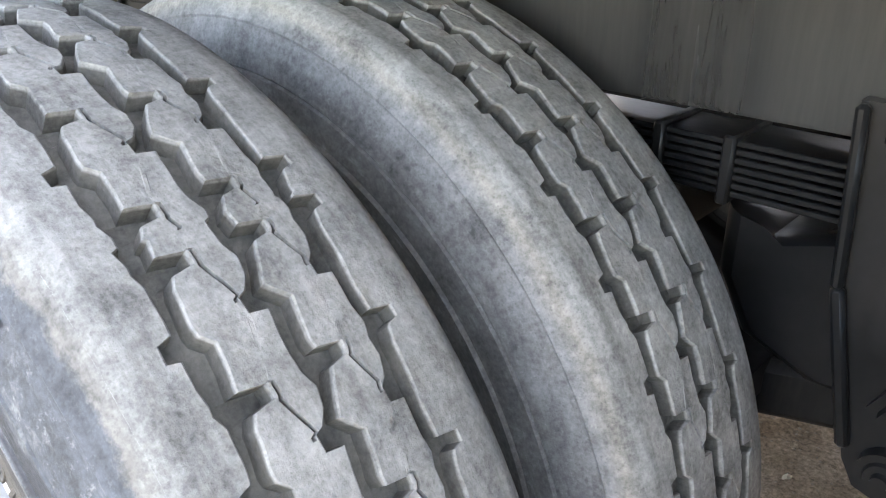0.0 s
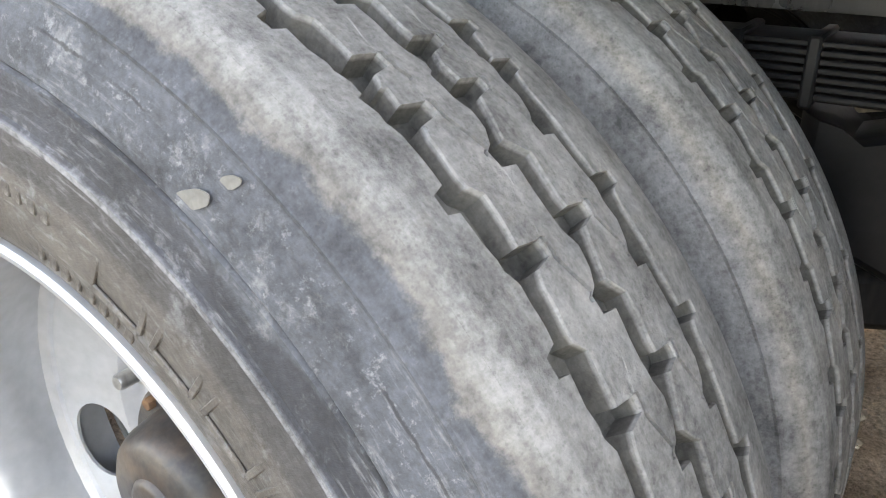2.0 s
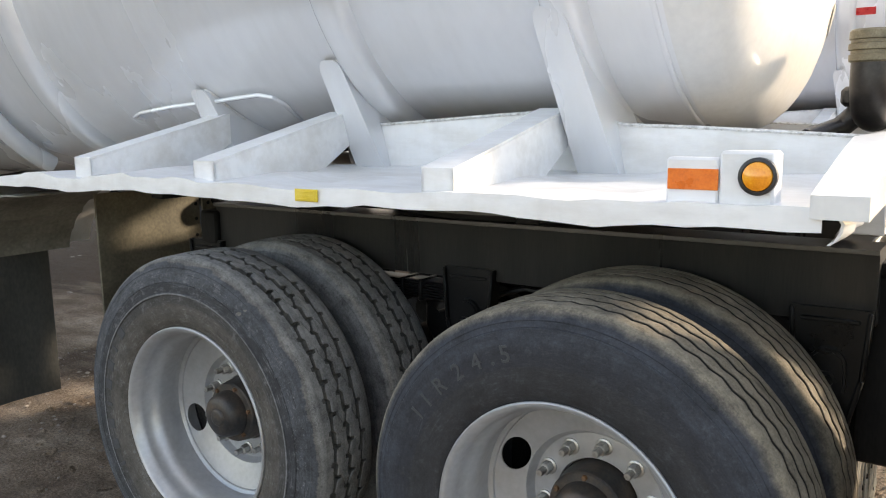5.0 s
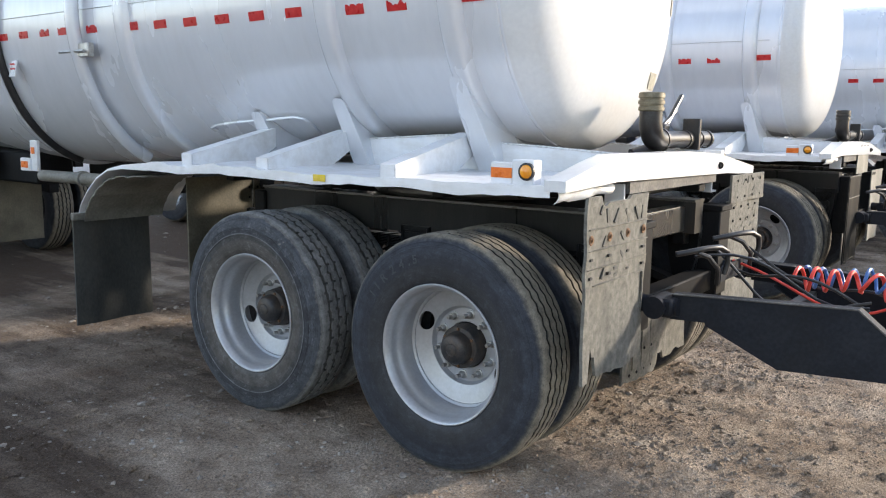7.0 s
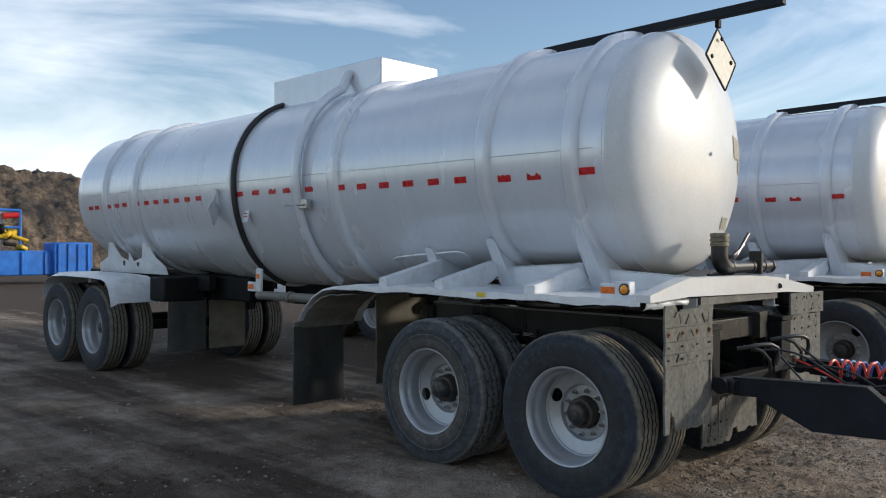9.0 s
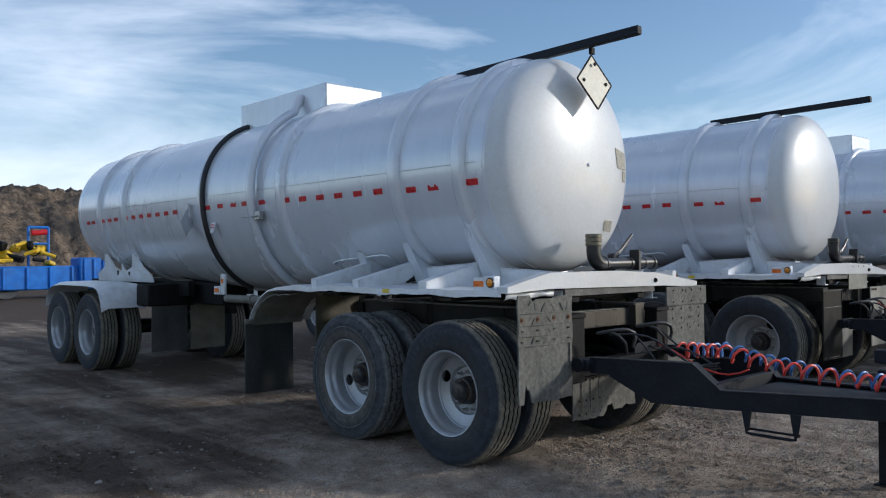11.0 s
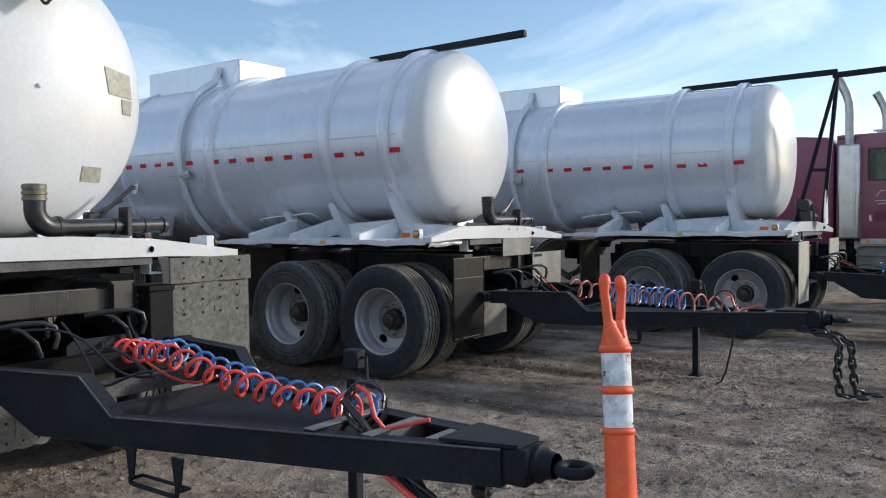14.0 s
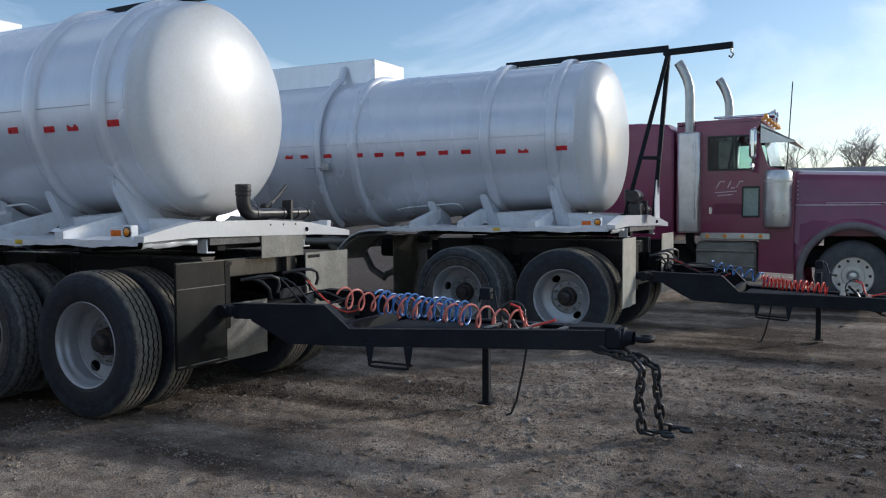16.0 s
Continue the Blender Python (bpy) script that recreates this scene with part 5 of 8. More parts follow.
def bogie(t):
    """Steering bogie: side rails, cross beams, hangers, axles, four dual wheels and its flaps."""
    for s in (-1, 1):
        g = Mesh()
        y = BY + s * 0.515
        prof = [(-0.058, 0.968), (0.058, 0.968), (0.062, 0.974), (0.062, 1.142), (0.066, 1.148), (0.078, 1.150), (0.078, 1.162), (-0.078, 1.162), (-0.078, 1.150), (-0.066, 1.148), (-0.062, 1.142), (-0.062, 0.974)]
        g.slab([(-1.07, y + dy, z) for dy, z in prof], (2.42, 0, 0))
        part("side_rail", g, M_RAIL, t, "black painted steel side rail")
        for x, out in ((0.165, 0.080), (-1.12, 0.080), (1.25, 0.080)):
            f = y + s * out
            g = Mesh()
            outline = [(-0.096, 1.008), (0.096, 1.008), (0.092, 0.93), (0.082, 0.82), (0.056, 0.72), (0.042, 0.650), (0.026, 0.622), (0.0, 0.614), (-0.026, 0.622), (-0.042, 0.650), (-0.056, 0.72), (-0.082, 0.82), (-0.092, 0.93)]
            g.slab([(x + dx, f, z) for dx, z in outline], (0, -s * 0.040, 0))
            g.box((x, f - s * (0.03 + out / 2), 0.955), (0.075, out + 0.03, 0.11), 0.006)
            g.box((x, f + s * 0.002, 0.978), (0.140, 0.008, 0.012), 0.003)
            hg = part("spring_hanger", g, M_CAST, t, "cast black spring hanger")
            for e in (-1, 1):
                g = Mesh()
                g.beam((x + e * 0.092, f + s * 0.005, 1.006), (x + e * 0.080, f + s * 0.005, 0.83), 0.012, 0.014, 0.004)
                g.beam((x + e * 0.080, f + s * 0.005, 0.832), (x + e * 0.042, f + s * 0.005, 0.665), 0.012, 0.014, 0.004)
                part("hanger_rib", g, M_CAST, hg)
            g = Mesh()
            lobes = [(0.046 * math.cos(k * math.pi / 10), 0.046 * math.sin(k * math.pi / 10) + (0.026 if math.sin(k * math.pi / 10) > 0 else -0.026)) for k in range(20)]
            g.slab([(x + dx, f - s * 0.004, 0.835 + dz) for dx, dz in lobes], (0, s * 0.018, 0))
            g.slab([(x + 0.86 * dx, f + s * 0.013, 0.835 + 0.9 * dz) for dx, dz in lobes], (0, s * 0.006, 0))
            g.lathe([(0, 0.027), (s * 0.008, 0.027), (s * 0.008, 0.021), (s * 0.022, 0.019), (s * 0.022, 0.0004)], 6, "y", (x, f + s * 0.018, 0.825))
            g.lathe([(0, 0.030), (s * 0.012, 0.030), (s * 0.012, 0.019), (s * 0.024, 0.017), (s * 0.024, 0.0004)], 6, "y", (x, f - s * 0.003, 0.720))
            part("pivot_cap", g, M_CAST, hg)
            g = Mesh()
            g.lathe([(0, 0.026), (s * 0.02, 0.026), (s * 0.02, 0.018), (s * 0.024, 0.016), (s * 0.024, 0.009), (s * 0.032, 0.008), (s * 0.032, 0.0004)], 18, "y", (x, f - s * 0.003, 0.655))
            part("hanger_pin", g, M_CAST, hg)
        g = Mesh()
        g.box((-0.17, y, 0.900), (0.40, 0.05, 0.06), 0.003)
        pack = part("spring_pack", g, M_FRAME, t, "flat stack of black spring leaves")
        for k in range(7):
            g = Mesh()
            g.box((-0.16 + 0.012 * k, y, 0.934 - 0.0092 * k), (0.56 - 0.03 * k, 0.085, 0.0062), 0.0015)
            part("spring_leaf", g, M_CAST, pack)
        for xb in (-0.135, -0.055):
            g = Mesh()
            g.box((xb, y, 0.905), (0.014, 0.10, 0.076), 0.003)
            part("clamp", g, M_CAST, pack)
        for xc in (0.80, -0.475):
            g = Mesh()
            rows = []
            for i in range(13):
                u = -1 + 2 * i / 12
                rows.append([(xc + 0.48 * u, y - 0.045, 0.80 - 0.11 * u * u + 0.0), (xc + 0.48 * u, y + 0.045, 0.80 - 0.11 * u * u)])
            g.sheet([[(p[0], p[1], p[2] - 0.02) for p in r] for r in rows], (0, 0, -0.05 * 0.9))
            g.sheet([[(xc + (p[0] - xc) * 0.7, p[1], p[2] - 0.07) for p in r] for r in rows], (0, 0, -0.04))
            g.box((xc, y, 0.62), (0.16, 0.13, 0.16), 0.01)
            part("leaf_spring", g, M_FRAME, t)
    for xc in (0.80, -0.475):
        g = Mesh()
        g.rod((xc, -1.0, HUB_Z), (xc, 0.85, HUB_Z), 0.065, 18)
        for s in (-1, 1):
            g.lathe([(-0.09, 0.08), (-0.09, 0.205), (0.09, 0.205), (0.09, 0.08)], 36, "y", (xc, BY + s * 0.80, HUB_Z))
            g.rod((xc - 0.16, BY + s * 0.55, 0.56), (xc - 0.16, BY + s * 0.30, 0.60), 0.075, 14)
        part("axle", g, M_FRAME, t)
    g = Mesh()
    g.box((1.24, 0.05, 1.05), (0.10, 1.02, 0.145), 0.008)
    beam_ = part("front_beam", g, M_RAIL, t, "black painted cross beam with a bright edge line")
    # pale strip in place of the bright line that light draws along the edge
    g = Mesh()
    g.box((1.289, -0.08, 1.1215), (0.007, 0.72, 0.007), 0.002)
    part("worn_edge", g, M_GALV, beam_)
    for e in (-1, 1):
        yp = 0.055 + e * 0.585
        g = Mesh()
        g.box((1.37, yp, 0.84), (0.125, 0.176, 0.50), 0.008)
        g.box((1.372, yp, 1.105), (0.14, 0.190, 0.034), 0.005)
        part("front_post", g, M_FRAME, t, "black steel post of the front frame")
    g = Mesh()
    g.box((1.34, 0.05, 0.68), (0.12, 1.3, 0.12), 0.008)
    part("front_beam", g, M_FRAME, t)
    g = Mesh()
    g.box((-1.1, BY, 1.06), (0.10, 1.2, 0.14), 0.01)
    part("cross_beam", g, M_FRAME, t)
    g = Mesh()
    g.box((0.155, BY, 1.06), (0.12, 1.1, 0.12), 0.01)
    part("cross_beam", g, M_FRAME, t)
    # equaliser housing and torque arm between the axles, and a cylinder that fills a gap
    for s in (-1, 1):
        y = BY + s * 0.475
        g = Mesh()
        top = [(-0.062, 0.856), (-0.035, 0.850), (-0.008, 0.832), (0.045, 0.848), (0.115, 0.868), (0.195, 0.868), (0.243, 0.850), (0.310, 0.818), (0.320, 0.775), (0.245, 0.708), (0.145, 0.675), (0.055, 0.675), (-0.025, 0.708), (-0.062, 0.775)]
        rows = [[(0.15 + (x - 0.15) * k, y + dy, 0.79 + (z - 0.79) * k) for x, z in top + top[:1]] for dy, k in ((-0.058, 0.90), (-0.052, 0.96), (-0.042, 1.0), (0.042, 1.0), (0.052, 0.96), (0.058, 0.90))]
        g.sheet(rows)
        g.add(rows[-1][:-1], [tuple(range(14))])
        g.add(rows[0][:-1], [tuple(range(14))])
        part("equaliser", g, M_CAST, t, "black cast equaliser housing")
        g = Mesh()
        g.beam((0.22, y, 0.675), (-0.36, y, 0.545), 0.05, 0.075, 0.012)
        part("torque_arm", g, M_FRAME, t, "black torque arm")
    # added cylinder: blocks the bright ground that would show beside the hanger
    g = Mesh()
    g.lathe([(-0.44, 0.0005), (-0.44, 0.09), (-0.41, 0.13), (-0.38, 0.14), (0.38, 0.14), (0.41, 0.13), (0.44, 0.09), (0.44, 0.0005)], 28, "y", (0.46, BY + 0.02, 0.84))
    part("air_tank", g, M_FRAME, t, "black filler cylinder across a gap")
    rnd = random.Random(8)
    for k in range(2):
        g = Mesh()
        p0, p1 = Vector((-0.30 + 0.05 * k, BY - 0.32, 0.80 + 0.02 * k)), Vector((0.36, BY - 0.40 + 0.06 * k, 0.86))
        g.tube([p0.lerp(p1, i / 9) + Vector((0, 0.05 * math.sin(i * 0.8 + k), 0.045 * math.sin(i * 0.9 + 1.7 * k))) for i in range(10)], 0.011 if k % 2 else 0.008, 8)
        part("brake_hose", g, M_BLACK, t, "black brake hose")
    for k, (px, pz) in enumerate(((-0.085, 0.905), (-0.035, 0.900))):
        g = Mesh()
        g.tube([(px - 0.09, BY - 0.40, pz - 0.01), (px - 0.03, BY - 0.46, pz + 0.012), (px, BY - 0.505, pz + 0.016), (px + 0.022, BY - 0.52, pz - 0.004), (px + 0.03, BY - 0.505, pz - 0.030), (px + 0.08, BY - 0.45, pz - 0.03)], 0.0125, 10)
        part("looped_hose", g, M_HOSE_TAN, t, "dusty tan air hose")
    g = Mesh()
    g.lathe([(1.165, 0.42), (1.165, 0.58), (1.185, 0.60), (1.205, 0.60), (1.215, 0.58), (1.215, 0.42)], 72, "z", (0.15, BY, 0))
    ring = part("turntable", g, M_RAIL, t, "greasy black steel turntable ring")
    for k in range(20):
        a = 2 * math.pi * (k + 0.5) / 20
        g = Mesh()
        g.lathe([(1.204, 0.016), (1.217, 0.016), (1.217, 0.010), (1.246, 0.009), (1.246, 0.0004)], 6, "z", (0.15 + 0.588 * math.cos(a), BY + 0.588 * math.sin(a), 0))
        part("ring_bolt", g, M_RAIL, ring)
    for x, y, s, deep, d in ((0.80, -1.309, -1, 0, D_RIB), (-0.475, -1.309, -1, 0, D_LUG)):
        wheel(t, x, y, s, d, turn=0 if d is D_RIB else -41)
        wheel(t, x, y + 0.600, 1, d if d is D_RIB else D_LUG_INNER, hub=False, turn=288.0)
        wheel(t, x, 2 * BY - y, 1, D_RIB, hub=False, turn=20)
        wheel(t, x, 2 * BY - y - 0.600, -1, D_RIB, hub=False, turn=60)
    # flaps behind the wheels, below the fender's tail
    flap(t, -2.27, -1.29, -0.72, 0.17, 0.92, M_FLAP_DARK, "ribbed black rubber mud flap", seed=5)
    g = Mesh()
    g.box((-2.255, -1.0, 0.915), (0.035, 0.60, 0.05), 0.006)
    part("flap_bar", g, M_GALV, t)
    flap(t, -2.27, 0.62, 1.2, 0.17, 0.92, M_FLAP_DARK, "ribbed black rubber mud flap", seed=6)
    flap(t, -1.62, -0.86, -0.315, 0.40, 1.19, M_FLAP_TAN, "olive rubber mud flap with moulded ribs", 0.0, [(-0.34, 1.10), (-0.34, 1.03), (-0.34, 0.95)], seed=7)
    flap(t, -1.615, -0.30, -0.20, 0.70, 1.19, M_FLAP_TAN, "narrow strip of olive rubber flap", 0.0, [(-0.27, 1.10), (-0.23, 1.06), (-0.27, 0.93)], seed=8)


def rear_group(t):
    """Fixed rear tandem with its fenders, flaps and frame."""
    for x in (-6.78, -8.00):
        for s in (-1, 1):
            wheel(t, x, s * 1.29, s, D_RIB, hub=s < 0, turn=30 * s)
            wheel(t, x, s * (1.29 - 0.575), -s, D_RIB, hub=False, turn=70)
        g = Mesh()
        g.rod((x, -0.95, HUB_Z), (x, 0.95, HUB_Z), 0.065, 14)
        part("axle", g, M_FRAME, t)
    for s in (-1, 1):
        g = Mesh()
        g.box((-7.0, s * 0.45, 1.16), (3.6, 0.10, 0.20), 0.008)
        for x in (-5.9, -7.29, -8.5):
            g.box((x, s * 0.5, 0.92), (0.16, 0.12, 0.34), 0.01)
        part("rear_rail", g, M_FRAME, t)
        g = Mesh()
        rows = []
        prof = [(-8.80, 0.86), (-8.76, 0.98), (-8.68, 1.08), (-8.55, 1.15), (-8.35, 1.19), (-7.9, 1.21), (-7.3, 1.21), (-6.7, 1.21), (-6.25, 1.20), (-6.08, 1.17), (-5.98, 1.10), (-5.95, 1.05), (-5.90, 0.98), (-5.86, 0.86)]
        for x, z in [(-7.30 + 0.8 * (x + 7.33), z + 0.02) for x, z in prof]:
            rows.append([(x, s * (1.33 - 0.62 * j / 6), z + (0.02 if 0 < j < 6 else 0) - (0.03 if j == 0 else 0)) for j in range(7)])
        g.sheet(rows, (0, 0, -0.006))
        part("rear_fender", g, M_WHITE, t, "white ribbed rear fender")
        g = Mesh()
        o = [(-8.15, 1.24), (-6.05, 1.24), (-6.08, 1.34), (-6.30, 1.46), (-6.44, 1.66), (-6.57, 1.66), (-6.70, 1.46), (-6.98, 1.40), (-7.06, 1.52), (-7.14, 1.40), (-7.36, 1.46), (-7.50, 1.66), (-7.63, 1.66), (-7.78, 1.46), (-8.12, 1.36)]
        g.slab([(x, s * (0.62 + 0.10 * max(0, z - 1.3) / 0.36), z) for x, z in o], (0, -s * 0.012, 0))
        part("rear_cradle", g, M_WHITE, t, "white rear cradle plate with hand holes")
        for x in (-6.85, -7.28):
            g = Mesh()
            g.slab([(x + 0.035 * math.cos(k * math.pi / 8), s * 0.648, 1.385 + 0.055 * math.sin(k * math.pi / 8)) for k in range(16)], (0, s * 0.002, 0))
            part("hand_hole", g, M_INK, t)
    flap(t, -5.50, -0.89, -0.38, 0.31, 0.93, M_FLAP_DARK, "black rubber mud flap", seed=12)
    flap(t, -5.50, -0.33, 0.19, 0.315, 0.93, M_FLAP_TAN, "grey rubber mud flap", seed=13)
    g = Mesh()
    g.box((-5.70, -0.66, 1.08), (0.40, 0.55, 0.30), 0.02)
    g.box((-5.2, -0.15, 1.10), (1.3, 0.35, 0.30), 0.02)
    g.box((-3.9, 0.35, 1.07), (1.4, 0.30, 0.30), 0.02)
    part("underside_gear", g, M_FRAME, t, "dark valve gear and boxes under the tank")
    g = Mesh()
    g.rod((-3.9, -0.62, 1.08), (-2.35, -0.58, 1.09), 0.048, 16)
    g.lathe([(-0.02, 0.048), (-0.02, 0.062), (0.02, 0.062), (0.02, 0.048)], 20, "x", (-3.3, -0.605, 1.083))
    part("unloading_pipe", g, M_GALV, t, "grey unloading pipe under the tank")
    g = Mesh()
    g.tube([(-1.75, -0.25, 1.18), (-1.72, -0.30, 1.0), (-1.80, -0.32, 0.82), (-1.95, -0.30, 0.68), (-2.15, -0.28, 0.60)], 0.045, 12)
    part("discharge_hose", g, M_FLAP, t, "tan rubber discharge hose")
    g = Mesh()
    g.rod((-2.35, -0.2, 1.12), (-1.45, -0.2, 1.12), 0.05, 12)
    g.rod((-1.95, -0.2, 1.15), (-1.95, -0.2, 0.80), 0.04, 12)
    g.box((-2.1, -0.12, 1.0), (0.22, 0.22, 0.24), 0.03)
    part("valve_manifold", g, M_FRAME, t, "dark valve pipes under the tank")
    g = Mesh()
    g.box((-3.42, -0.92, 1.27), (0.10, 0.03, 0.24), 0.006)
    g.box((-3.52, -0.94, 1.20), (0.14, 0.03, 0.10), 0.006)
    mk = part("mid_marker", g, M_WHITE, t, "white bracket with orange marker lamp")
    g = Mesh()
    g.box((-3.42, -0.939, 1.31), (0.05, 0.006, 0.05), 0.002)
    part("lens", g, M_ORANGE_TAPE, mk)
    g = Mesh()
    g.box((-3.52, -0.958, 1.20), (0.10, 0.006, 0.05), 0.002)
    part("reflector", g, M_ORANGE_TAPE, mk)
    # side placard holder
    g = Mesh()
    m = Matrix.Translation((-4.27, -TANK_RY - 0.07, 2.02)) @ pose(0, 0, 0, 0, 0, -52) @ pose(0, 0, 0, 0, 42, 0)
    g.box((0, 0, 0), (0.25, 0.012, 0.25), 0.004, m)
    g.lathe([(0, 0.05), (-0.02, 0.05), (-0.02, 0.0004)], 16, "y", (-4.32, -TANK_RY - 0.03, 2.22))
    g.box((-4.30, -TANK_RY - 0.03, 2.16), (0.05, 0.03, 0.14), 0.005)
    part("side_placard", g, M_WHITE, t, "pale diamond placard holder")


def drawbar(t):
    """Black A-shaped drawbar with drop sides, deck plate, step, jack and towing eye."""
    A0, A1 = (1.50, -0.625), (4.45, -0.05)
    C = 0.03

    def side(s):
        def at(x, z):
            u = (x - A0[0]) / (A1[0] - A0[0])
            return (x, C + s * abs(A0[1] + (A1[1] - A0[1]) * u - C), z)
        g = Mesh()
        o = [(1.60, 0.802), (2.35, 0.812), (2.54, 0.642), (4.36, 0.70), (4.36, 0.585), (2.58, 0.535), (2.06, 0.532), (1.75, 0.695), (1.60, 0.695)]
        g.slab([at(x, z) for x, z in o], (0, -s * 0.012, 0))
        web = part("drawbar_side", g, M_BAR, t, "satin black welded drawbar side")
        tops = o[:4]
        for (x0, z0), (x1, z1) in zip(tops, tops[1:]):
            a, b = Vector(at(x0, z0)), Vector(at(x1, z1))
            d = Vector((0, -s * 0.075, 0))
            up = Vector((0, 0, 0.010))
            g = Mesh()
            g.slab([a + up, b + up, b + d + up, a + d + up], (0, 0, -0.012))
            part("top_flange", g, M_BAR, web)
            # pale tube painted as the glint along the flange's outer edge
            g = Mesh()
            g.tube([a + up, b + up], 0.0045, 6)
            part("worn_edge", g, M_DUSTY, web)
        lows = o[4:8]
        for (x0, z0), (x1, z1) in zip(lows, lows[1:]):
            a, b = Vector(at(x0, z0)), Vector(at(x1, z1))
            d = Vector((0, -s * 0.06, 0))
            g = Mesh()
            g.slab([a, b, b + d, a + d], (0, 0, -0.012))
            part("bottom_flange", g, M_BAR, web)
        g = Mesh()
        y = C + s * 0.645
        g.rod((1.42, y, 0.755), (1.64, y, 0.755), 0.042, 16)
        g.rod((1.55, y - 0.08, 0.755), (1.55, y + 0.08, 0.755), 0.052, 18)
        g.box((1.58, y, 0.755), (0.10, 0.12, 0.085), 0.012)
        part("hinge", g, M_BAR, t, "black drawbar hinge")

    side(-1), side(1)
    for x, w in ((1.95, 0.54), (2.48, 0.43), (3.55, 0.23), (3.80, 0.17), (4.04, 0.11)):
        g = Mesh()
        g.box((x, C, 0.645), (0.06, 2 * w, 0.09), 0.005)
        bar = part("cross_member", g, M_DUSTY if x < 2 or x > 3.6 else M_BAR, t, "dusty black cross bar")
        if x > 3.5:
            g = Mesh()
            g.box((x, C, 0.6935), (0.055, 2 * w, 0.006), 0.002)
            part("dusty_top", g, M_GALV, bar)
    g = Mesh()
    g.slab([(2.56, C - 0.43, 0.615), (3.50, C - 0.25, 0.650), (3.50, C + 0.25, 0.650), (2.56, C + 0.43, 0.615)], (0, 0, 0.010))
    part("tread_plate", g, M_BAR, t, "black chequer plate")
    g = Mesh()
    g.slab([(4.12, C - 0.135, 0.712), (4.42, C - 0.075, 0.715), (4.42, C + 0.075, 0.715), (4.12, C + 0.135, 0.712)], (0, 0, 0.014))
    g.box((4.38, C, 0.648), (0.16, 0.17, 0.13), 0.012)
    part("nose_plate", g, M_BAR, t)
    g = Mesh()
    g.lathe([(4.45, 0.070), (4.475, 0.070), (4.48, 0.062), (4.50, 0.050), (4.53, 0.046)], 28, "x", (0, C, 0.655))
    g.tube([(4.60 + 0.052 * math.cos(k * math.pi / 12), C + 0.052 * math.sin(k * math.pi / 12), 0.655) for k in range(24)] + [(4.652, C, 0.655)], 0.021, 12)
    part("towing_eye", g, M_BAR, t, "worn black towing eye")
    # folding step under the near side
    g = Mesh()
    y = C - 0.49
    for x in (2.74, 3.06):
        g.slab([(x - 0.035, y, 0.56), (x + 0.035, y, 0.56), (x + 0.012, y, 0.42), (x - 0.012, y, 0.42)], (0, 0.012, 0))
    g.tube([(2.74, y, 0.43), (2.74, y, 0.405), (2.77, y, 0.40), (3.03, y, 0.40), (3.06, y, 0.405), (3.06, y, 0.43)], 0.010, 8)
    g.tube([(2.74, y, 0.42), (2.74, y + 0.06, 0.42), (3.06, y + 0.06, 0.42), (3.06, y, 0.42)], 0.008, 8)
    part("step", g, M_BAR, t, "bent black steel step")
    # parking jack
    g = Mesh()
    g.box((3.29, C + 0.335, 0.40), (0.055, 0.055, 0.76), 0.005)
    g.box((3.29, C + 0.335, 0.012), (0.11, 0.10, 0.010), 0.002)
    g.box((3.29, C + 0.335, 0.87), (0.09, 0.07, 0.09), 0.008)
    part("jack", g, M_BAR, t, "black drop-leg parking jack")
    g = Mesh()
    g.tube([(3.30, C + 0.34, 0.88), (3.36, C + 0.34, 0.88), (3.40, C + 0.30, 0.76), (3.46, C + 0.28, 0.76)], 0.008, 8)
    part("jack_handle", g, M_BAR, t)


YC = 2.15
trailer_a = tank_trailer((0, YC, 0), "white crude oil tank trailer with torn grey front flaps")
trailer_b = copy_thing(trailer_a, pose(0.015, YC + 4.805, 0.01))
trailer_b["label"] = "white tank trailer with dark smooth front flaps"
trailer_c = copy_thing(trailer_a, pose(2.14, YC + 9.24, 0.01))
trailer_c["label"] = "white tank trailer with black mast at its nose"


# ---- front flaps: torn grey ones on the first trailer, smooth dark ones on the second, plain ones on the third ----
def holes_grid(y0, y1, zs, n):
    return [(y0 + (y1 - y0) * (k + 0.5) / n, z) for z in zs for k in range(n)]


for _t, _deg in ((trailer_b, 100.0), (trailer_c, 215.0)):
    for _o in _t.children:
        if _o.name.startswith("wheel"):
            _o.matrix_basis = _o.matrix_basis @ pose(0, 0, 0, 0, _deg, 0)
TANK_NAMES = ("tank_shell", "front_head", "rear_head", "stiffener_ring", "weld_seam", "skin_seam", "overflow_tube", "reflective_tape", "top_box", "top_rail", "tube_clamp", "side_placard")
for _t in (trailer_b, trailer_c):
    for _o in list(_t.children):
        if _o.name.split(".")[0] in TANK_NAMES:
            _o.location.z += 0.045
        if _o.name.startswith("top_box") and _t is trailer_b:
            _o.location.x -= 0.12
        if _o.name.startswith("black_hose"):
            bpy.data.objects.remove(_o)
for _o in list(trailer_c.children):
    if _o.name.startswith("flap_bar") or (_o.name.startswith("mud_flap") and abs(_o.data.vertices[0].co.x + 2.27) < 0.03 and _o.data.vertices[0].co.y < 0):
        bpy.data.objects.remove(_o)
for _t in (trailer_b, trailer_c):
    for _p in _t.children:
        for _o in _p.children:
            if _o.name.startswith("pipe_coupling"):
                _o.data = _o.data.copy()
                _o.data.materials[0] = M_BLACK
                _o["label"] = "black hose coupling"
NX, RX = 1.482, 1.408      # planes of the first trailer's two front flaps
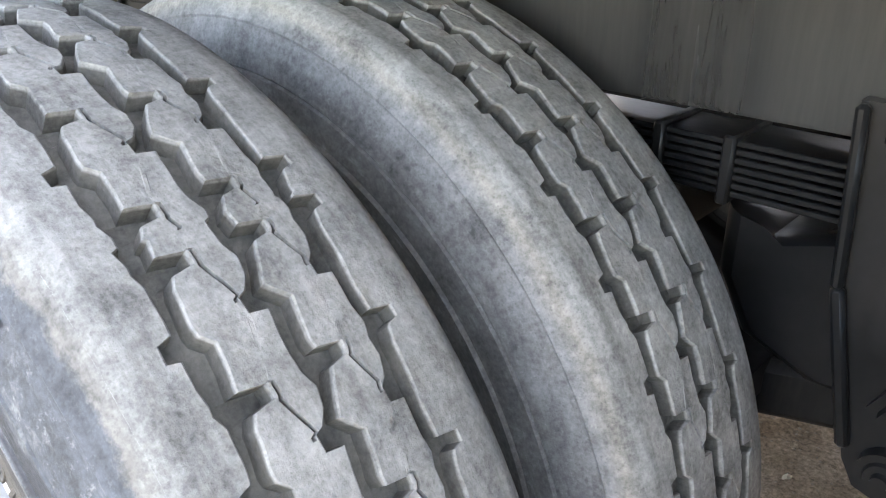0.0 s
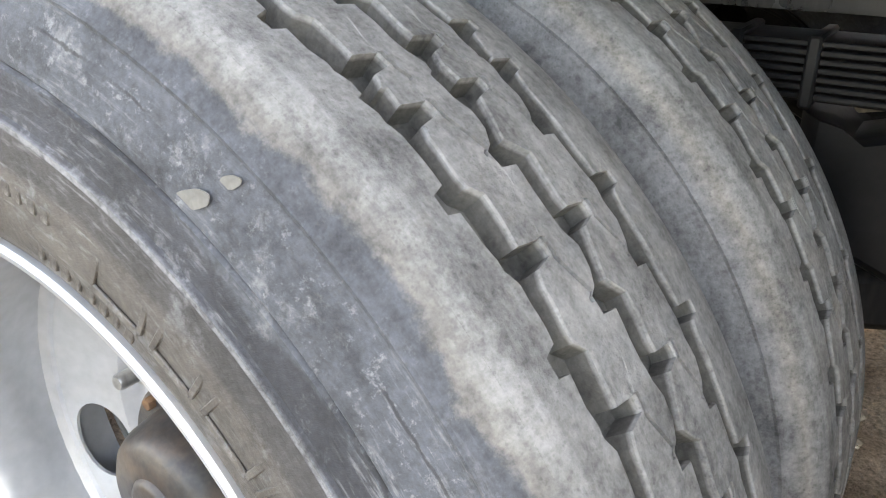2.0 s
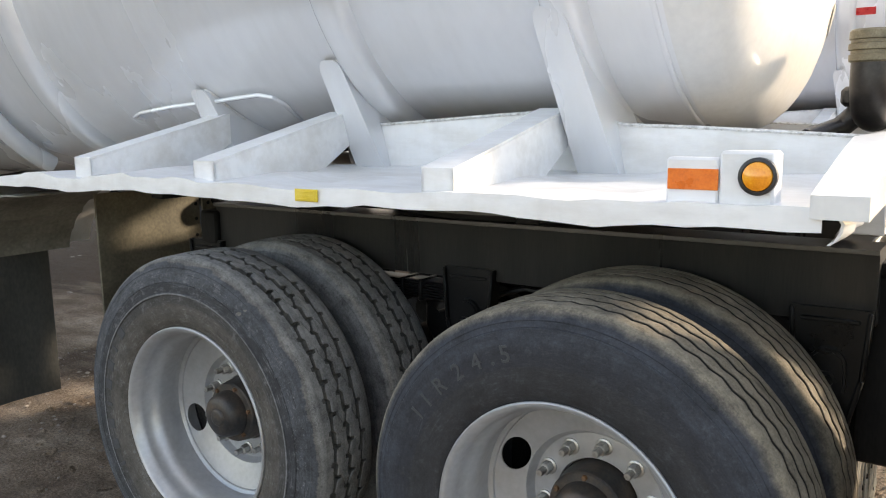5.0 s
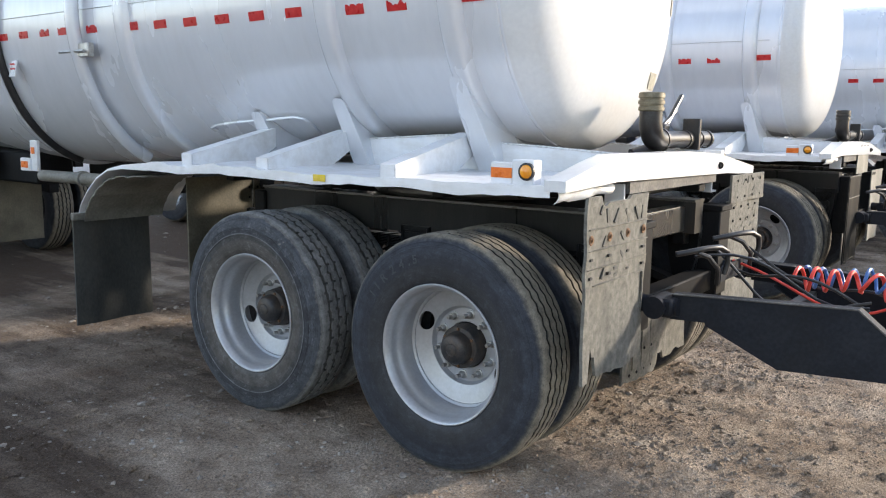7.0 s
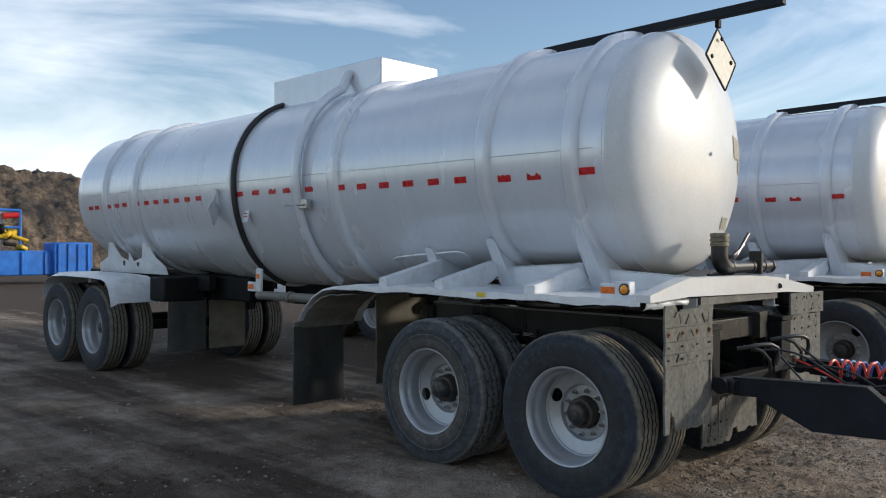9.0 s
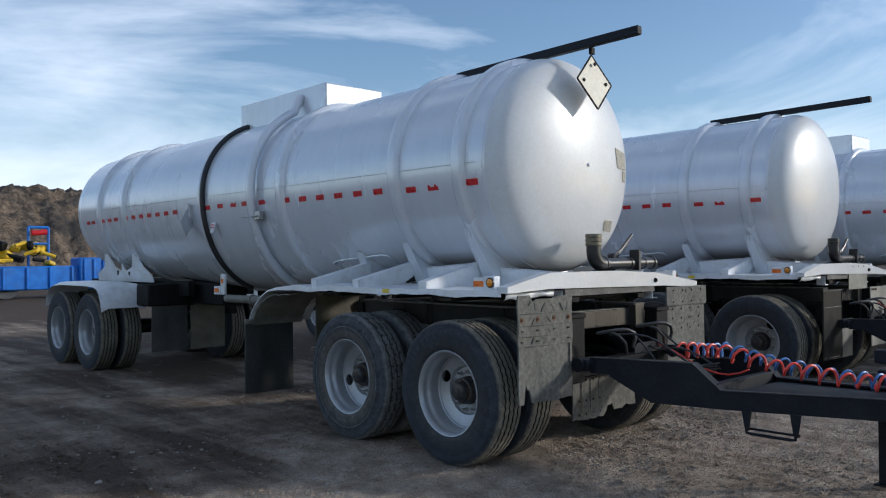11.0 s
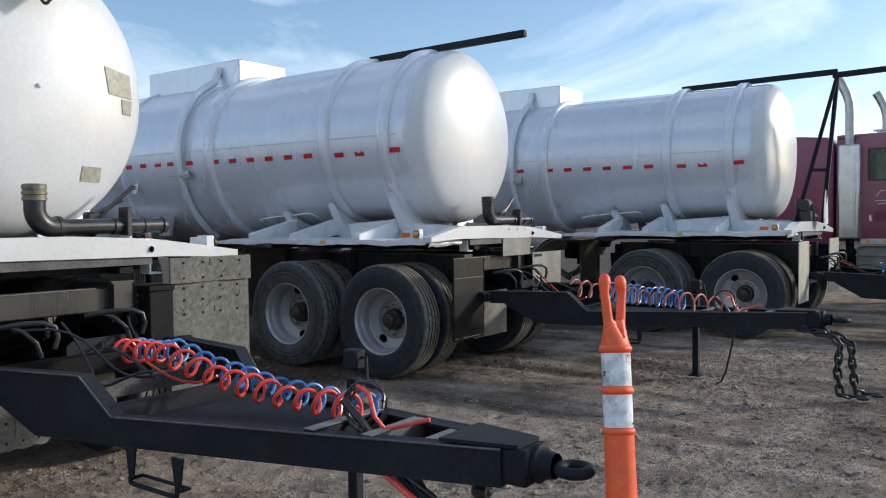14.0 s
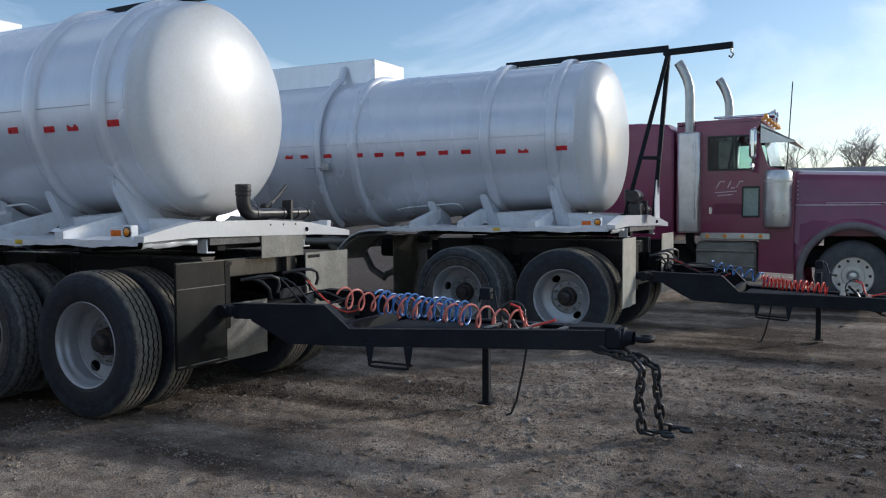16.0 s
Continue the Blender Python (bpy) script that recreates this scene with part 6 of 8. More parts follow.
_torn = flap(trailer_a, NX, -1.281, -0.676, 0.520, 1.288, M_FLAP, "torn weathered grey rubber mud flap", 0.007, seed=21, thick=0.014, edge=((0.0, 0.11, 0.006), (0.11, 0.155, 0.145), (0.155, 0.235, 0.10), (0.235, 1.01, 0.0)), crest=((0.23, 0.30, 0.045), (0.30, 0.38, 0.030), (0.38, 0.68, 0.030), (0.68, 1.01, 0.014)))
for _y in (-1.244, -1.073, -0.896, -0.727):
    for _z in (1.037, 0.961):
        g = Mesh()
        g.box((NX + 0.014, _y, _z), (0.018, 0.024, 0.011), 0.001)
        part("slot", g, M_INK, _torn)
    g = Mesh()
    g.lathe([(0.0, 0.013), (0.006, 0.013), (0.008, 0.008), (0.012, 0.007), (0.012, 0.0004)], 12, "x", (NX + 0.014, _y, 1.118))
    g.lathe([(0.002, 0.021), (0.004, 0.019), (0.004, 0.012)], 16, "x", (NX + 0.014, _y + 0.002, 1.115))
    part("flap_bolt", g, M_RUST, _torn, "rusty flap bolt")
for _y0, _z0, _y1, _z1, _w in ((-1.267, 1.074, -0.681, 1.070, 0.004), (-1.267, 0.999, -0.683, 0.993, 0.004), (-1.213, 0.929, -0.723, 0.922, 0.005), (-0.718, 0.922, -0.718, 0.752, 0.005), (-1.262, 1.160, -0.690, 1.156, 0.005)):
    g = Mesh()
    g.box((NX + 0.014, (_y0 + _y1) / 2, (_z0 + _z1) / 2), (0.014, max(_w, abs(_y1 - _y0)), max(_w, abs(_z1 - _z0) if abs(_z1 - _z0) > 0.1 else _w)), 0.0015)
    part("moulded_rib", g, M_FLAP, _torn)
for _y0, _z0, _y1, _z1 in ((-1.167, 1.215, -1.144, 1.247), (-0.923, 1.219, -0.891, 1.162), (-0.821, 1.224, -0.785, 1.167), (-0.743, 1.225, -0.748, 1.167), (-1.106, 1.234, -1.096, 1.176), (-0.963, 1.043, -0.935, 1.017), (-1.133, 1.080, -1.104, 1.119), (-0.961, 1.124, -0.927, 1.089), (-1.03, 1.17, -0.99, 1.225), (-1.135, 0.945, -1.11, 0.985), (-1.02, 0.945, -0.985, 0.945), (-1.02, 0.975, -0.985, 0.975)):
    g = Mesh()
    g.beam((NX + 0.014, _y0, _z0), (NX + 0.014, _y1, _z1), 0.008, 0.014, 0.001)
    part("moulded_rib", g, M_FLAP_DARK, _torn)
flap(trailer_a, 1.30, -0.44, 0.38, 0.265, 0.70, M_FLAP, "torn weathered grey rubber mud flap", 0.009, holes_grid(-0.42, -0.06, (0.58, 0.42, 0.31), 4), seed=23, thick=0.014, edge=((0.46, 0.52, 0.03), (0.52, 0.66, 0.075), (0.66, 0.80, 0.03), (0.80, 1.01, 0.05)))
for _k in range(3):
    g = Mesh()
    g.box((1.318, -0.34 + 0.11 * _k, 0.50), (0.006, 0.010, 0.34), 0.002)
    part("moulded_rib", g, M_FLAP, trailer_a)
flap(trailer_a, RX, 0.712, 1.348, 0.42, 1.135, M_FLAP, "weathered grey rubber mud flap", 0.0, holes_grid(0.74, 1.32, (1.09, 1.01, 0.92), 4), seed=24, thick=0.014)
flap(trailer_a, RX + 0.02, 0.700, 1.355, 1.125, 1.288, M_FLAP, "weathered grey rubber mud flap", 0.0, holes_grid(0.72, 1.33, (1.255, 1.155), 4), seed=25, thick=0.014)
for y0, y1, z0, z1, sd in ((-1.12, -0.60, 0.37, 1.15, 31), (0.52, 1.18, 0.40, 1.14, 33)):
    flap(trailer_b, 1.515 if y0 < 0 else 1.43, y0, y1, z0, z1, M_PANEL if y0 < 0 else M_GALV, "smooth dark mud flap panel" if y0 < 0 else "dull grey mud flap panel", seed=sd, thick=0.010)
for _z, _h in ((0.955, 0.006), (0.392, 0.008), (1.142, 0.006)):
    g = Mesh()
    g.box((1.529, -0.86, _z), (0.006, 0.50, _h), 0.002)
    part("panel_edge", g, M_GALV, trailer_b)
for _y in (-1.112, -0.608):
    g = Mesh()
    g.box((1.529, _y, 0.76), (0.006, 0.008, 0.75), 0.002)
    part("panel_edge", g, M_PANEL, trailer_b)
flap(trailer_b, 1.40, -0.60, 0.02, 0.33, 0.78, M_GALV, "dull grey mud flap panel", 0.0, seed=34, thick=0.010)
flap(trailer_b, 1.378, -0.005, 0.555, 1.12, 1.43, M_GALV, "bare grey metal guard plate", 0.0, holes_grid(0.02, 0.53, (1.40,), 3), seed=35, thick=0.008)
for y0, y1, sd in ((-1.28, -0.75, 41), (0.55, 1.20, 42)):
    flap(trailer_c, 1.47, y0, y1, 0.45, 1.20, M_PLACARD, "pale dusty mud flap", seed=sd, thick=0.010)


def emboss(y0, y1, z0, z1, n, seed, x):
    """Raised moulded strokes on the torn flaps."""
    rnd = random.Random(seed)
    flaps = [o for o in trailer_a.children if o.name.startswith("mud_flap") and abs(o.data.vertices[0].co.x - x) < 0.03 and y0 - 0.1 < o.data.vertices[0].co.y < y0 + 0.08 and o.data.vertices[-1].co.z > z0]
    for k in range(n):
        g = Mesh()
        y, z = y0 + (y1 - y0) * ((k * 0.618) % 1), z0 + (z1 - z0) * rnd.random()
        a = rnd.choice((-35, 40, 25, 80))
        g.box((x + 0.0145, y, z), (0.007, rnd.uniform(0.03, 0.06), 0.009), 0.003, pose(0, 0, 0, a, 0, 0))
        part("moulded_rib", g, M_FLAP, flaps[0] if flaps else trailer_a)


emboss(0.75, 1.30, 0.90, 1.11, 12, 4, RX)
emboss(0.75, 1.30, 1.15, 1.27, 8, 5, RX + 0.02)


# ---- fittings of one trailer or another ----
def hook_lines(t, seed):
    """Air hoses and hook loops in the bogie's front frame."""
    rnd = random.Random(seed)
    for k, (y, z) in enumerate(((-0.30, 0.98), (0.22, 1.0))):
        g = Mesh()
        g.tube([(1.56, y - 0.17, z - 0.005), (1.62, y - 0.13, z + 0.010), (1.67, y - 0.05, z + 0.022), (1.70, y + 0.03, z + 0.020), (1.72, y + 0.085, z - 0.005), (1.72, y + 0.10, z - 0.06), (1.71, y + 0.085, z - 0.12)], 0.014, 10)
        g.tube([(1.62, y - 0.11, z + 0.01), (1.68, y - 0.06, z - 0.02), (1.71, y - 0.01, z - 0.08), (1.70, y + 0.02, z - 0.16)], 0.012, 8)
        part("tow_hook", g, M_BLACK, t, "bent black steel hook")
    for k in range(5):
        y = -0.35 + 0.18 * k
        g = Mesh()
        p0 = Vector((1.62, y + rnd.uniform(-0.05, 0.05), 0.90 + rnd.uniform(-0.05, 0.08)))
        p1 = Vector((2.10 + rnd.uniform(0, 0.3), 0.05 + rnd.uniform(-0.12, 0.22), 0.75 + rnd.uniform(-0.02, 0.05)))
        pts = [p0.lerp(p1, i / 10) + Vector((0, 0.06 * math.sin(i * 0.5 + k), 0.05 * math.sin(i * 0.6 + 2 * k) - 0.10 * math.sin(math.pi * i / 10) * (k % 2))) for i in range(11)]
        g.tube(pts, 0.0075, 8)
        part("air_hose", g, M_BLACK if k != 3 else M_COIL_R, t, "thin air hose")
    g = Mesh()
    g.slab([(1.655, 0.056 + a, 0.842 + b) for a, b in ((-0.18, -0.04), (0.18, -0.04), (0.18, 0.025), (0.165, 0.04), (-0.14, 0.04), (-0.18, 0.01))], (0.012, 0, 0))
    part("hose_plate", g, M_BAR, t, "dusty black hose bracket")


def coil(parent, name, mat, pts, r, turns, wire, label, phase=0.0, sag=0.0, squash=1.0):
    """A helical airline along a line of points."""
    pts = [Vector(p) for p in pts]
    n = int(turns * 18)
    line = []
    for i in range(n + 1):
        f = i / n * (len(pts) - 1)
        k = min(int(f), len(pts) - 2)
        c = pts[k].lerp(pts[k + 1], f - k)
        d = (pts[k + 1] - pts[k]).normalized()
        side = d.cross(Vector((0, 0, 1))).normalized()
        up = side.cross(d)
        a = 2 * math.pi * turns * i / n + phase
        rr = r * (1 + 0.12 * math.sin(a * 0.23 + phase))
        line.append(c + side * math.cos(a) * rr + up * math.sin(a) * rr * squash)
    g = Mesh()
    g.tube(line, wire, 8)
    return part(name, g, mat, parent, label)


def airlines(t, style):
    if style == 0:
        path = [(1.99, 0.0, 0.845), (2.28, 0.03, 0.86), (2.75, 0.03, 0.775), (3.20, 0.03, 0.735), (3.62, 0.06, 0.735)]
        coil(t, "airline_red", M_COIL_R, path, 0.051, 15, 0.0095, "red coiled air brake line", 0.4)
        coil(t, "airline_blue", M_COIL_B, [(x + 0.03, y + 0.085, z) for x, y, z in path], 0.047, 17, 0.0085, "blue coiled air brake line", 1.3)
    elif style == 1:
        path = [(2.20, -0.02, 0.83), (2.55, 0.0, 0.79), (2.95, 0.02, 0.755), (3.40, 0.0, 0.74), (3.80, 0.0, 0.735)]
        coil(t, "airline_red", M_COIL_PINK, path, 0.082, 13, 0.0085, "faded red coiled air brake line", 0.4, squash=0.9)
        coil(t, "airline_blue", M_COIL_B, [(2.5, 0.05, 0.80), (2.9, 0.06, 0.775), (3.3, 0.05, 0.755)], 0.085, 13, 0.0085, "blue coiled air brake line", 0.8)
    else:
        path = [(2.72, 0.0, 0.755), (3.0, 0.0, 0.735), (3.40, 0.0, 0.735)]
        coil(t, "airline_red", M_COIL_R, path, 0.060, 14, 0.0095, "red coiled air brake line", 0.4)
        coil(t, "airline_blue", M_COIL_B, [(2.15, 0.05, 0.88), (2.45, 0.05, 0.84), (2.8, 0.05, 0.77)], 0.055, 6, 0.0085, "blue coiled air brake line", 0.9)
    for k in range(4):
        a0 = k * 1.3
        g = Mesh()
        g.tube([(3.66 + 0.09 * math.cos(a0 + i * 0.45), 0.02 + 0.03 * math.sin(i * 0.8 + k), 0.76 + 0.10 * math.sin(a0 + i * 0.45)) for i in range(10)], 0.007, 6)
        part("cable", g, M_BLACK, t, "tangled black cable")
    g = Mesh()
    g.tube([(3.60, -0.05, 0.79), (3.68, -0.04, 0.72), (3.72, -0.02, 0.66)], 0.016, 8)
    part("cable", g, M_BLACK, t, "thick black cable")
    g = Mesh()
    g.tube([(3.66, -0.03, 0.85), (3.73, -0.04, 0.83), (3.76, -0.04, 0.74), (3.80, -0.02, 0.69), (3.98, 0.03, 0.745)], 0.0095, 8)
    part("airline_tail", g, M_COIL_R, t, "red air hose tail")


LINK = Mesh()
LINK.tube([(0.030 * math.cos(a) + (0.020 if math.cos(a) > 0 else -0.020), 0, 0.026 * math.sin(a)) for a in [2 * math.pi * k / 16 for k in range(17)]], 0.012, 8, caps=False)
D_LINK = LINK.data("chain_link", M_BLACK, 60)


def chain(t, pts, label):
    """A safety chain of single links along a line of points; the last links lie on the ground."""
    pts = [Vector(p) for p in pts]
    g = Mesh()
    g.tube([pts[0] + Vector((-0.03, 0, 0.02)), pts[0] + Vector((0.02, 0, 0))], 0.016, 8)
    c = part("safety_chain", g, M_BLACK, t, label)
    step, k = 0.076, 0
    for a, b in zip(pts, pts[1:]):
        d = b - a
        m = max(1, round(d.length / step))
        q = d.to_track_quat("X", "Z").to_matrix().to_4x4()
        for i in range(m):
            part("chain_link", D_LINK, M_BLACK, c, m=Matrix.Translation(a + d * (i + 0.5) / m) @ q @ pose(0, 0, 0, 90 * (k % 2) + 20, 0, 0))
            k += 1
    g = Mesh()
    e = pts[-1]
    g.tube([e + Vector(p) for p in ((0, 0, 0.01), (0.04, 0, 0.012), (0.10, 0.005, 0.012), (0.14, -0.015, 0.012), (0.145, -0.055, 0.012), (0.11, -0.075, 0.012), (0.075, -0.06, 0.012))], 0.014, 8)
    g.lathe([(-0.012, 0.012), (-0.012, 0.032), (0.012, 0.032), (0.012, 0.012)], 14, "z", (e.x + 0.01, e.y, e.z + 0.012))
    part("hook", g, M_BLACK, c, "forged chain hook")
    return c


for _t, _s in ((trailer_a, 1), (trailer_b, 2), (trailer_c, 3)):
    hook_lines(_t, _s)
    airlines(_t, _s - 1)
for dy in (-0.09, 0.08):
    chain(trailer_b, [(4.28, dy * 0.6, 0.585), (4.55, dy * 0.7, 0.53), (4.645 + dy * 0.3, dy, 0.46), (4.64 + dy * 0.5, dy, 0.27), (4.66 + dy * 0.5, dy + 0.02, 0.06), (4.71 + dy * 0.5, dy + 0.10, 0.03)], "black safety chain hanging to the ground")
chain(trailer_c, [(3.78, -0.04, 0.46), (3.90, -0.04, 0.41), (4.06, -0.04, 0.37), (4.23, -0.04, 0.35), (4.32, -0.04, 0.28), (4.33, -0.05, 0.10), (4.30, -0.16, 0.03), (4.17, -0.38, 0.02)], "black safety chain trailing on the ground")

# the third trailer's drawbar hangs a little lower from its hinges
_dip = pose(1.55, 0, 0.755) @ pose(0, 0, 0, 0, 3.2, 0) @ pose(-1.55, 0, -0.755)
for _o in trailer_c.children:
    if _o.name.split(".")[0] in ("drawbar_side", "cross_member", "tread_plate", "nose_plate", "towing_eye", "step", "airline_red", "airline_blue", "airline_tail", "cable"):
        _o.matrix_basis = _dip @ _o.matrix_basis


def hose_bundle(t, pts, n, r, label):
    """Twisted black hoses taped together."""
    pts = [Vector(p) for p in pts]
    for k in range(n):
        line = []
        for i in range(31):
            f = i / 30 * (len(pts) - 1)
            q = min(int(f), len(pts) - 2)
            a = 2 * math.pi * k / n + i * 0.5
            line.append(pts[q].lerp(pts[q + 1], f - q) + Vector((math.cos(a) * r, math.sin(a) * r, 0.6 * math.sin(a) * r)))
        g = Mesh()
        g.tube(line, r * 0.85, 8)
        part("hose_strand", g, M_BLACK, t, label)


hose_bundle(trailer_a, [(3.92, -0.06, 0.57), (4.05, -0.06, 0.47), (4.18, -0.05, 0.36), (4.32, -0.04, 0.22), (4.44, -0.03, 0.10), (4.54, -0.02, 0.03)], 3, 0.013, "twisted black safety cable")
hose_bundle(trailer_a, [(4.18, 0.07, 0.575), (4.20, 0.05, 0.46), (4.26, 0.02, 0.34), (4.36, 0.0, 0.20), (4.48, 0.02, 0.06)], 3, 0.011, "twisted black safety cable")
for x, y, z in ((4.11, -0.06, 0.42), (4.20, 0.06, 0.50), (4.29, -0.02, 0.27), (4.42, 0.0, 0.13)):
    g = Mesh()
    g.lathe([(-0.03, 0.012), (-0.03, 0.030), (-0.012, 0.042), (0.012, 0.036), (0.03, 0.03), (0.03, 0.012)], 9, "x", (x, y, z))
    g.box((x, y, z), (0.075, 0.03, 0.055), 0.01, pose(0, 0, 0, 20, 35, 15))
    part("cable_clamp", g, M_BLACK, trailer_a, "black cable clamp")
g = Mesh()
g.tube([(3.70, -0.06, 0.57), (3.88, -0.08, 0.56), (4.02, -0.08, 0.47), (4.16, -0.08, 0.39), (4.30, -0.02, 0.22)], 0.014, 8)
part("hanging_hose", g, M_BLACK, trailer_a, "black hose hanging from the drawbar")
g = Mesh()
g.tube([(3.80, -0.10, 0.575), (3.92, -0.12, 0.53), (4.04, -0.11, 0.46)], 0.013, 8)
part("hanging_hose", g, M_COIL_R, trailer_a, "red hose hanging from the drawbar")

for _t, _x, _y in ((trailer_b, 3.62, 0.15), (trailer_c, 2.75, -0.05)):
    g = Mesh()
    g.tube([(_x + 0.10, _y, 0.56), (_x + 0.07, _y - 0.01, 0.36), (_x + 0.02, _y - 0.02, 0.12), (_x - 0.02, _y - 0.03, 0.02), (_x - 0.05, _y - 0.06, 0.012)], 0.009, 8)
    part("hanging_wire", g, M_BLACK, _t, "black wire hanging to the ground")

# gear at the third trailer's nose and hoses under its tail
g = Mesh()
g.slab([(1.50, 0.02, 1.40), (1.50, 0.26, 1.40), (1.50, 0.22, 1.80), (1.50, 0.10, 1.86), (1.50, 0.02, 1.62)], (0.012, 0, 0))
part("nose_plate_guard", g, M_WHITE, trailer_c, "white bent guard plate")
g = Mesh()
g.rod((1.30, -0.22, 1.66), (1.30, 0.02, 1.66), 0.075, 18)
g.box((1.32, -0.12, 1.50), (0.14, 0.22, 0.16), 0.02)
part("winch", g, M_BLACK, trailer_c, "black hand winch at the mast's foot")
for k, (p, r, mt) in enumerate(((((-2.9, -0.55, 1.15), (-2.7, -0.6, 0.98), (-2.45, -0.62, 0.95), (-2.2, -0.55, 1.05), (-2.05, -0.45, 1.2)), 0.05, M_FLAP_TAN), (((-2.3, -0.5, 1.2), (-2.28, -0.52, 0.95), (-2.15, -0.52, 0.72), (-1.95, -0.5, 0.60)), 0.045, M_FLAP),
                                (((-2.9, -0.4, 1.1), (-2.5, -0.4, 1.05), (-2.1, -0.4, 1.08)), 0.06, M_GALV))):
    g = Mesh()
    g.tube(p, r, 14)
    part("tail_hose", g, mt, trailer_c, "bent hose under the tank's tail")

# placard that hangs on the first trailer's rail
g = Mesh()
m = pose(1.17, 0.06, 3.018, 0, -8, 0) @ pose(0, 0, 0, 45, 0, 0)
g.box((0, 0, 0), (0.014, 0.325, 0.325), 0.004, m)
pl = part("placard_plate", g, M_PLACARD, trailer_a, "tan diamond placard plate")
g = Mesh()
for a, b in (((0, -0.165, -0.165), (0, 0.165, -0.165)), ((0, 0.165, -0.165), (0, 0.165, 0.165)), ((0, 0.165, 0.165), (0, -0.165, 0.165)), ((0, -0.165, 0.165), (0, -0.165, -0.165))):
    g.beam(m @ Vector(a) + Vector((0.006, 0, 0)), m @ Vector(b) + Vector((0.004, 0, 0)), 0.012, 0.016, 0.003)
for c in ((0.0, 0.150), (0.150, 0.0), (-0.150, 0.0), (0.0, -0.150)):
    g.box((0.010, *c), (0.016, 0.026, 0.026), 0.003, m)
g.box((1.15, 0.06, 3.285), (0.03, 0.05, 0.06), 0.004)
part("placard_frame", g, M_FRAME, pl, "dark placard frame with clips")


def head_x(y, z):
    """Where the front head's skin lies at (y, z)."""
    k = math.hypot(y / TANK_RY, (z - TANK_Z) / (TANK_RT if z > TANK_Z else belly(0.8)))
    prof = [(0.296, 0.0), (0.289, 0.22), (0.277, 0.37), (0.260, 0.52), (0.240, 0.65), (0.222, 0.74), (0.203, 0.81), (0.183, 0.865), (0.162, 0.905), (0.138, 0.938), (0.105, 0.968), (0.07, 0.987), (0.0, 1.0)]
    for (d0, k0), (d1, k1) in zip(prof, prof[1:]):
        if k <= k1:
            return 0.80 + d0 + (d1 - d0) * (k - k0) / (k1 - k0)
    return 0.80


# weathered stickers and a lifting stud on the first trailer's head
STICKERS = (((0.523, 2.520), (0.735, 2.485), (0.745, 2.330), (0.553, 2.345)), ((0.655, 2.322), (0.748, 2.318), (0.735, 2.222), (0.662, 2.227)), ((0.363, 1.874), (0.505, 1.869), (0.500, 1.772), (0.353, 1.779)))
STUD = (0.066, 2.332)
for corners in STICKERS:
    g = Mesh()
    rows = []
    for i in range(7):
        a = Vector(corners[0]).lerp(Vector(corners[3]), i / 6)
        b = Vector(corners[1]).lerp(Vector(corners[2]), i / 6)
        rows.append([(head_x(*a.lerp(b, q / 6)) + 0.003, *a.lerp(b, q / 6)) for q in range(7)])
    g.sheet(rows, (0.0025, 0, 0))
    part("data_plate", g, M_PLATE, trailer_a, "weathered data plate")
g = Mesh()
g.lathe([(-0.01, 0.016), (0.012, 0.014), (0.018, 0.008), (0.019, 0.0004)], 14, "x", (head_x(*STUD), *STUD))
part("stud", g, M_HEAD, trailer_a)

# black mast at the third trailer's nose
g = Mesh()
g.beam((1.18, -0.10, 1.42), (1.66, 0.0, 3.36), 0.05, 0.05, 0.005)
g.beam((1.46, 0.18, 1.42), (1.66, 0.0, 3.36), 0.05, 0.05, 0.005)
g.beam((1.36, -0.06, 2.12), (1.55, 0.10, 2.12), 0.035, 0.04, 0.004)
g.beam((1.60, 0, 3.345), (2.38, 0, 3.365), 0.065, 0.07, 0.006)
mast = part("mast", g, M_BAR, trailer_c, "black welded mast with a long rail")
g = Mesh()
g.tube([(2.36, 0, 3.33), (2.36, 0, 3.29), (2.385, 0, 3.26), (2.36, 0, 3.225), (2.335, 0, 3.25)], 0.012, 8)
part("hook", g, M_STEEL, mast)


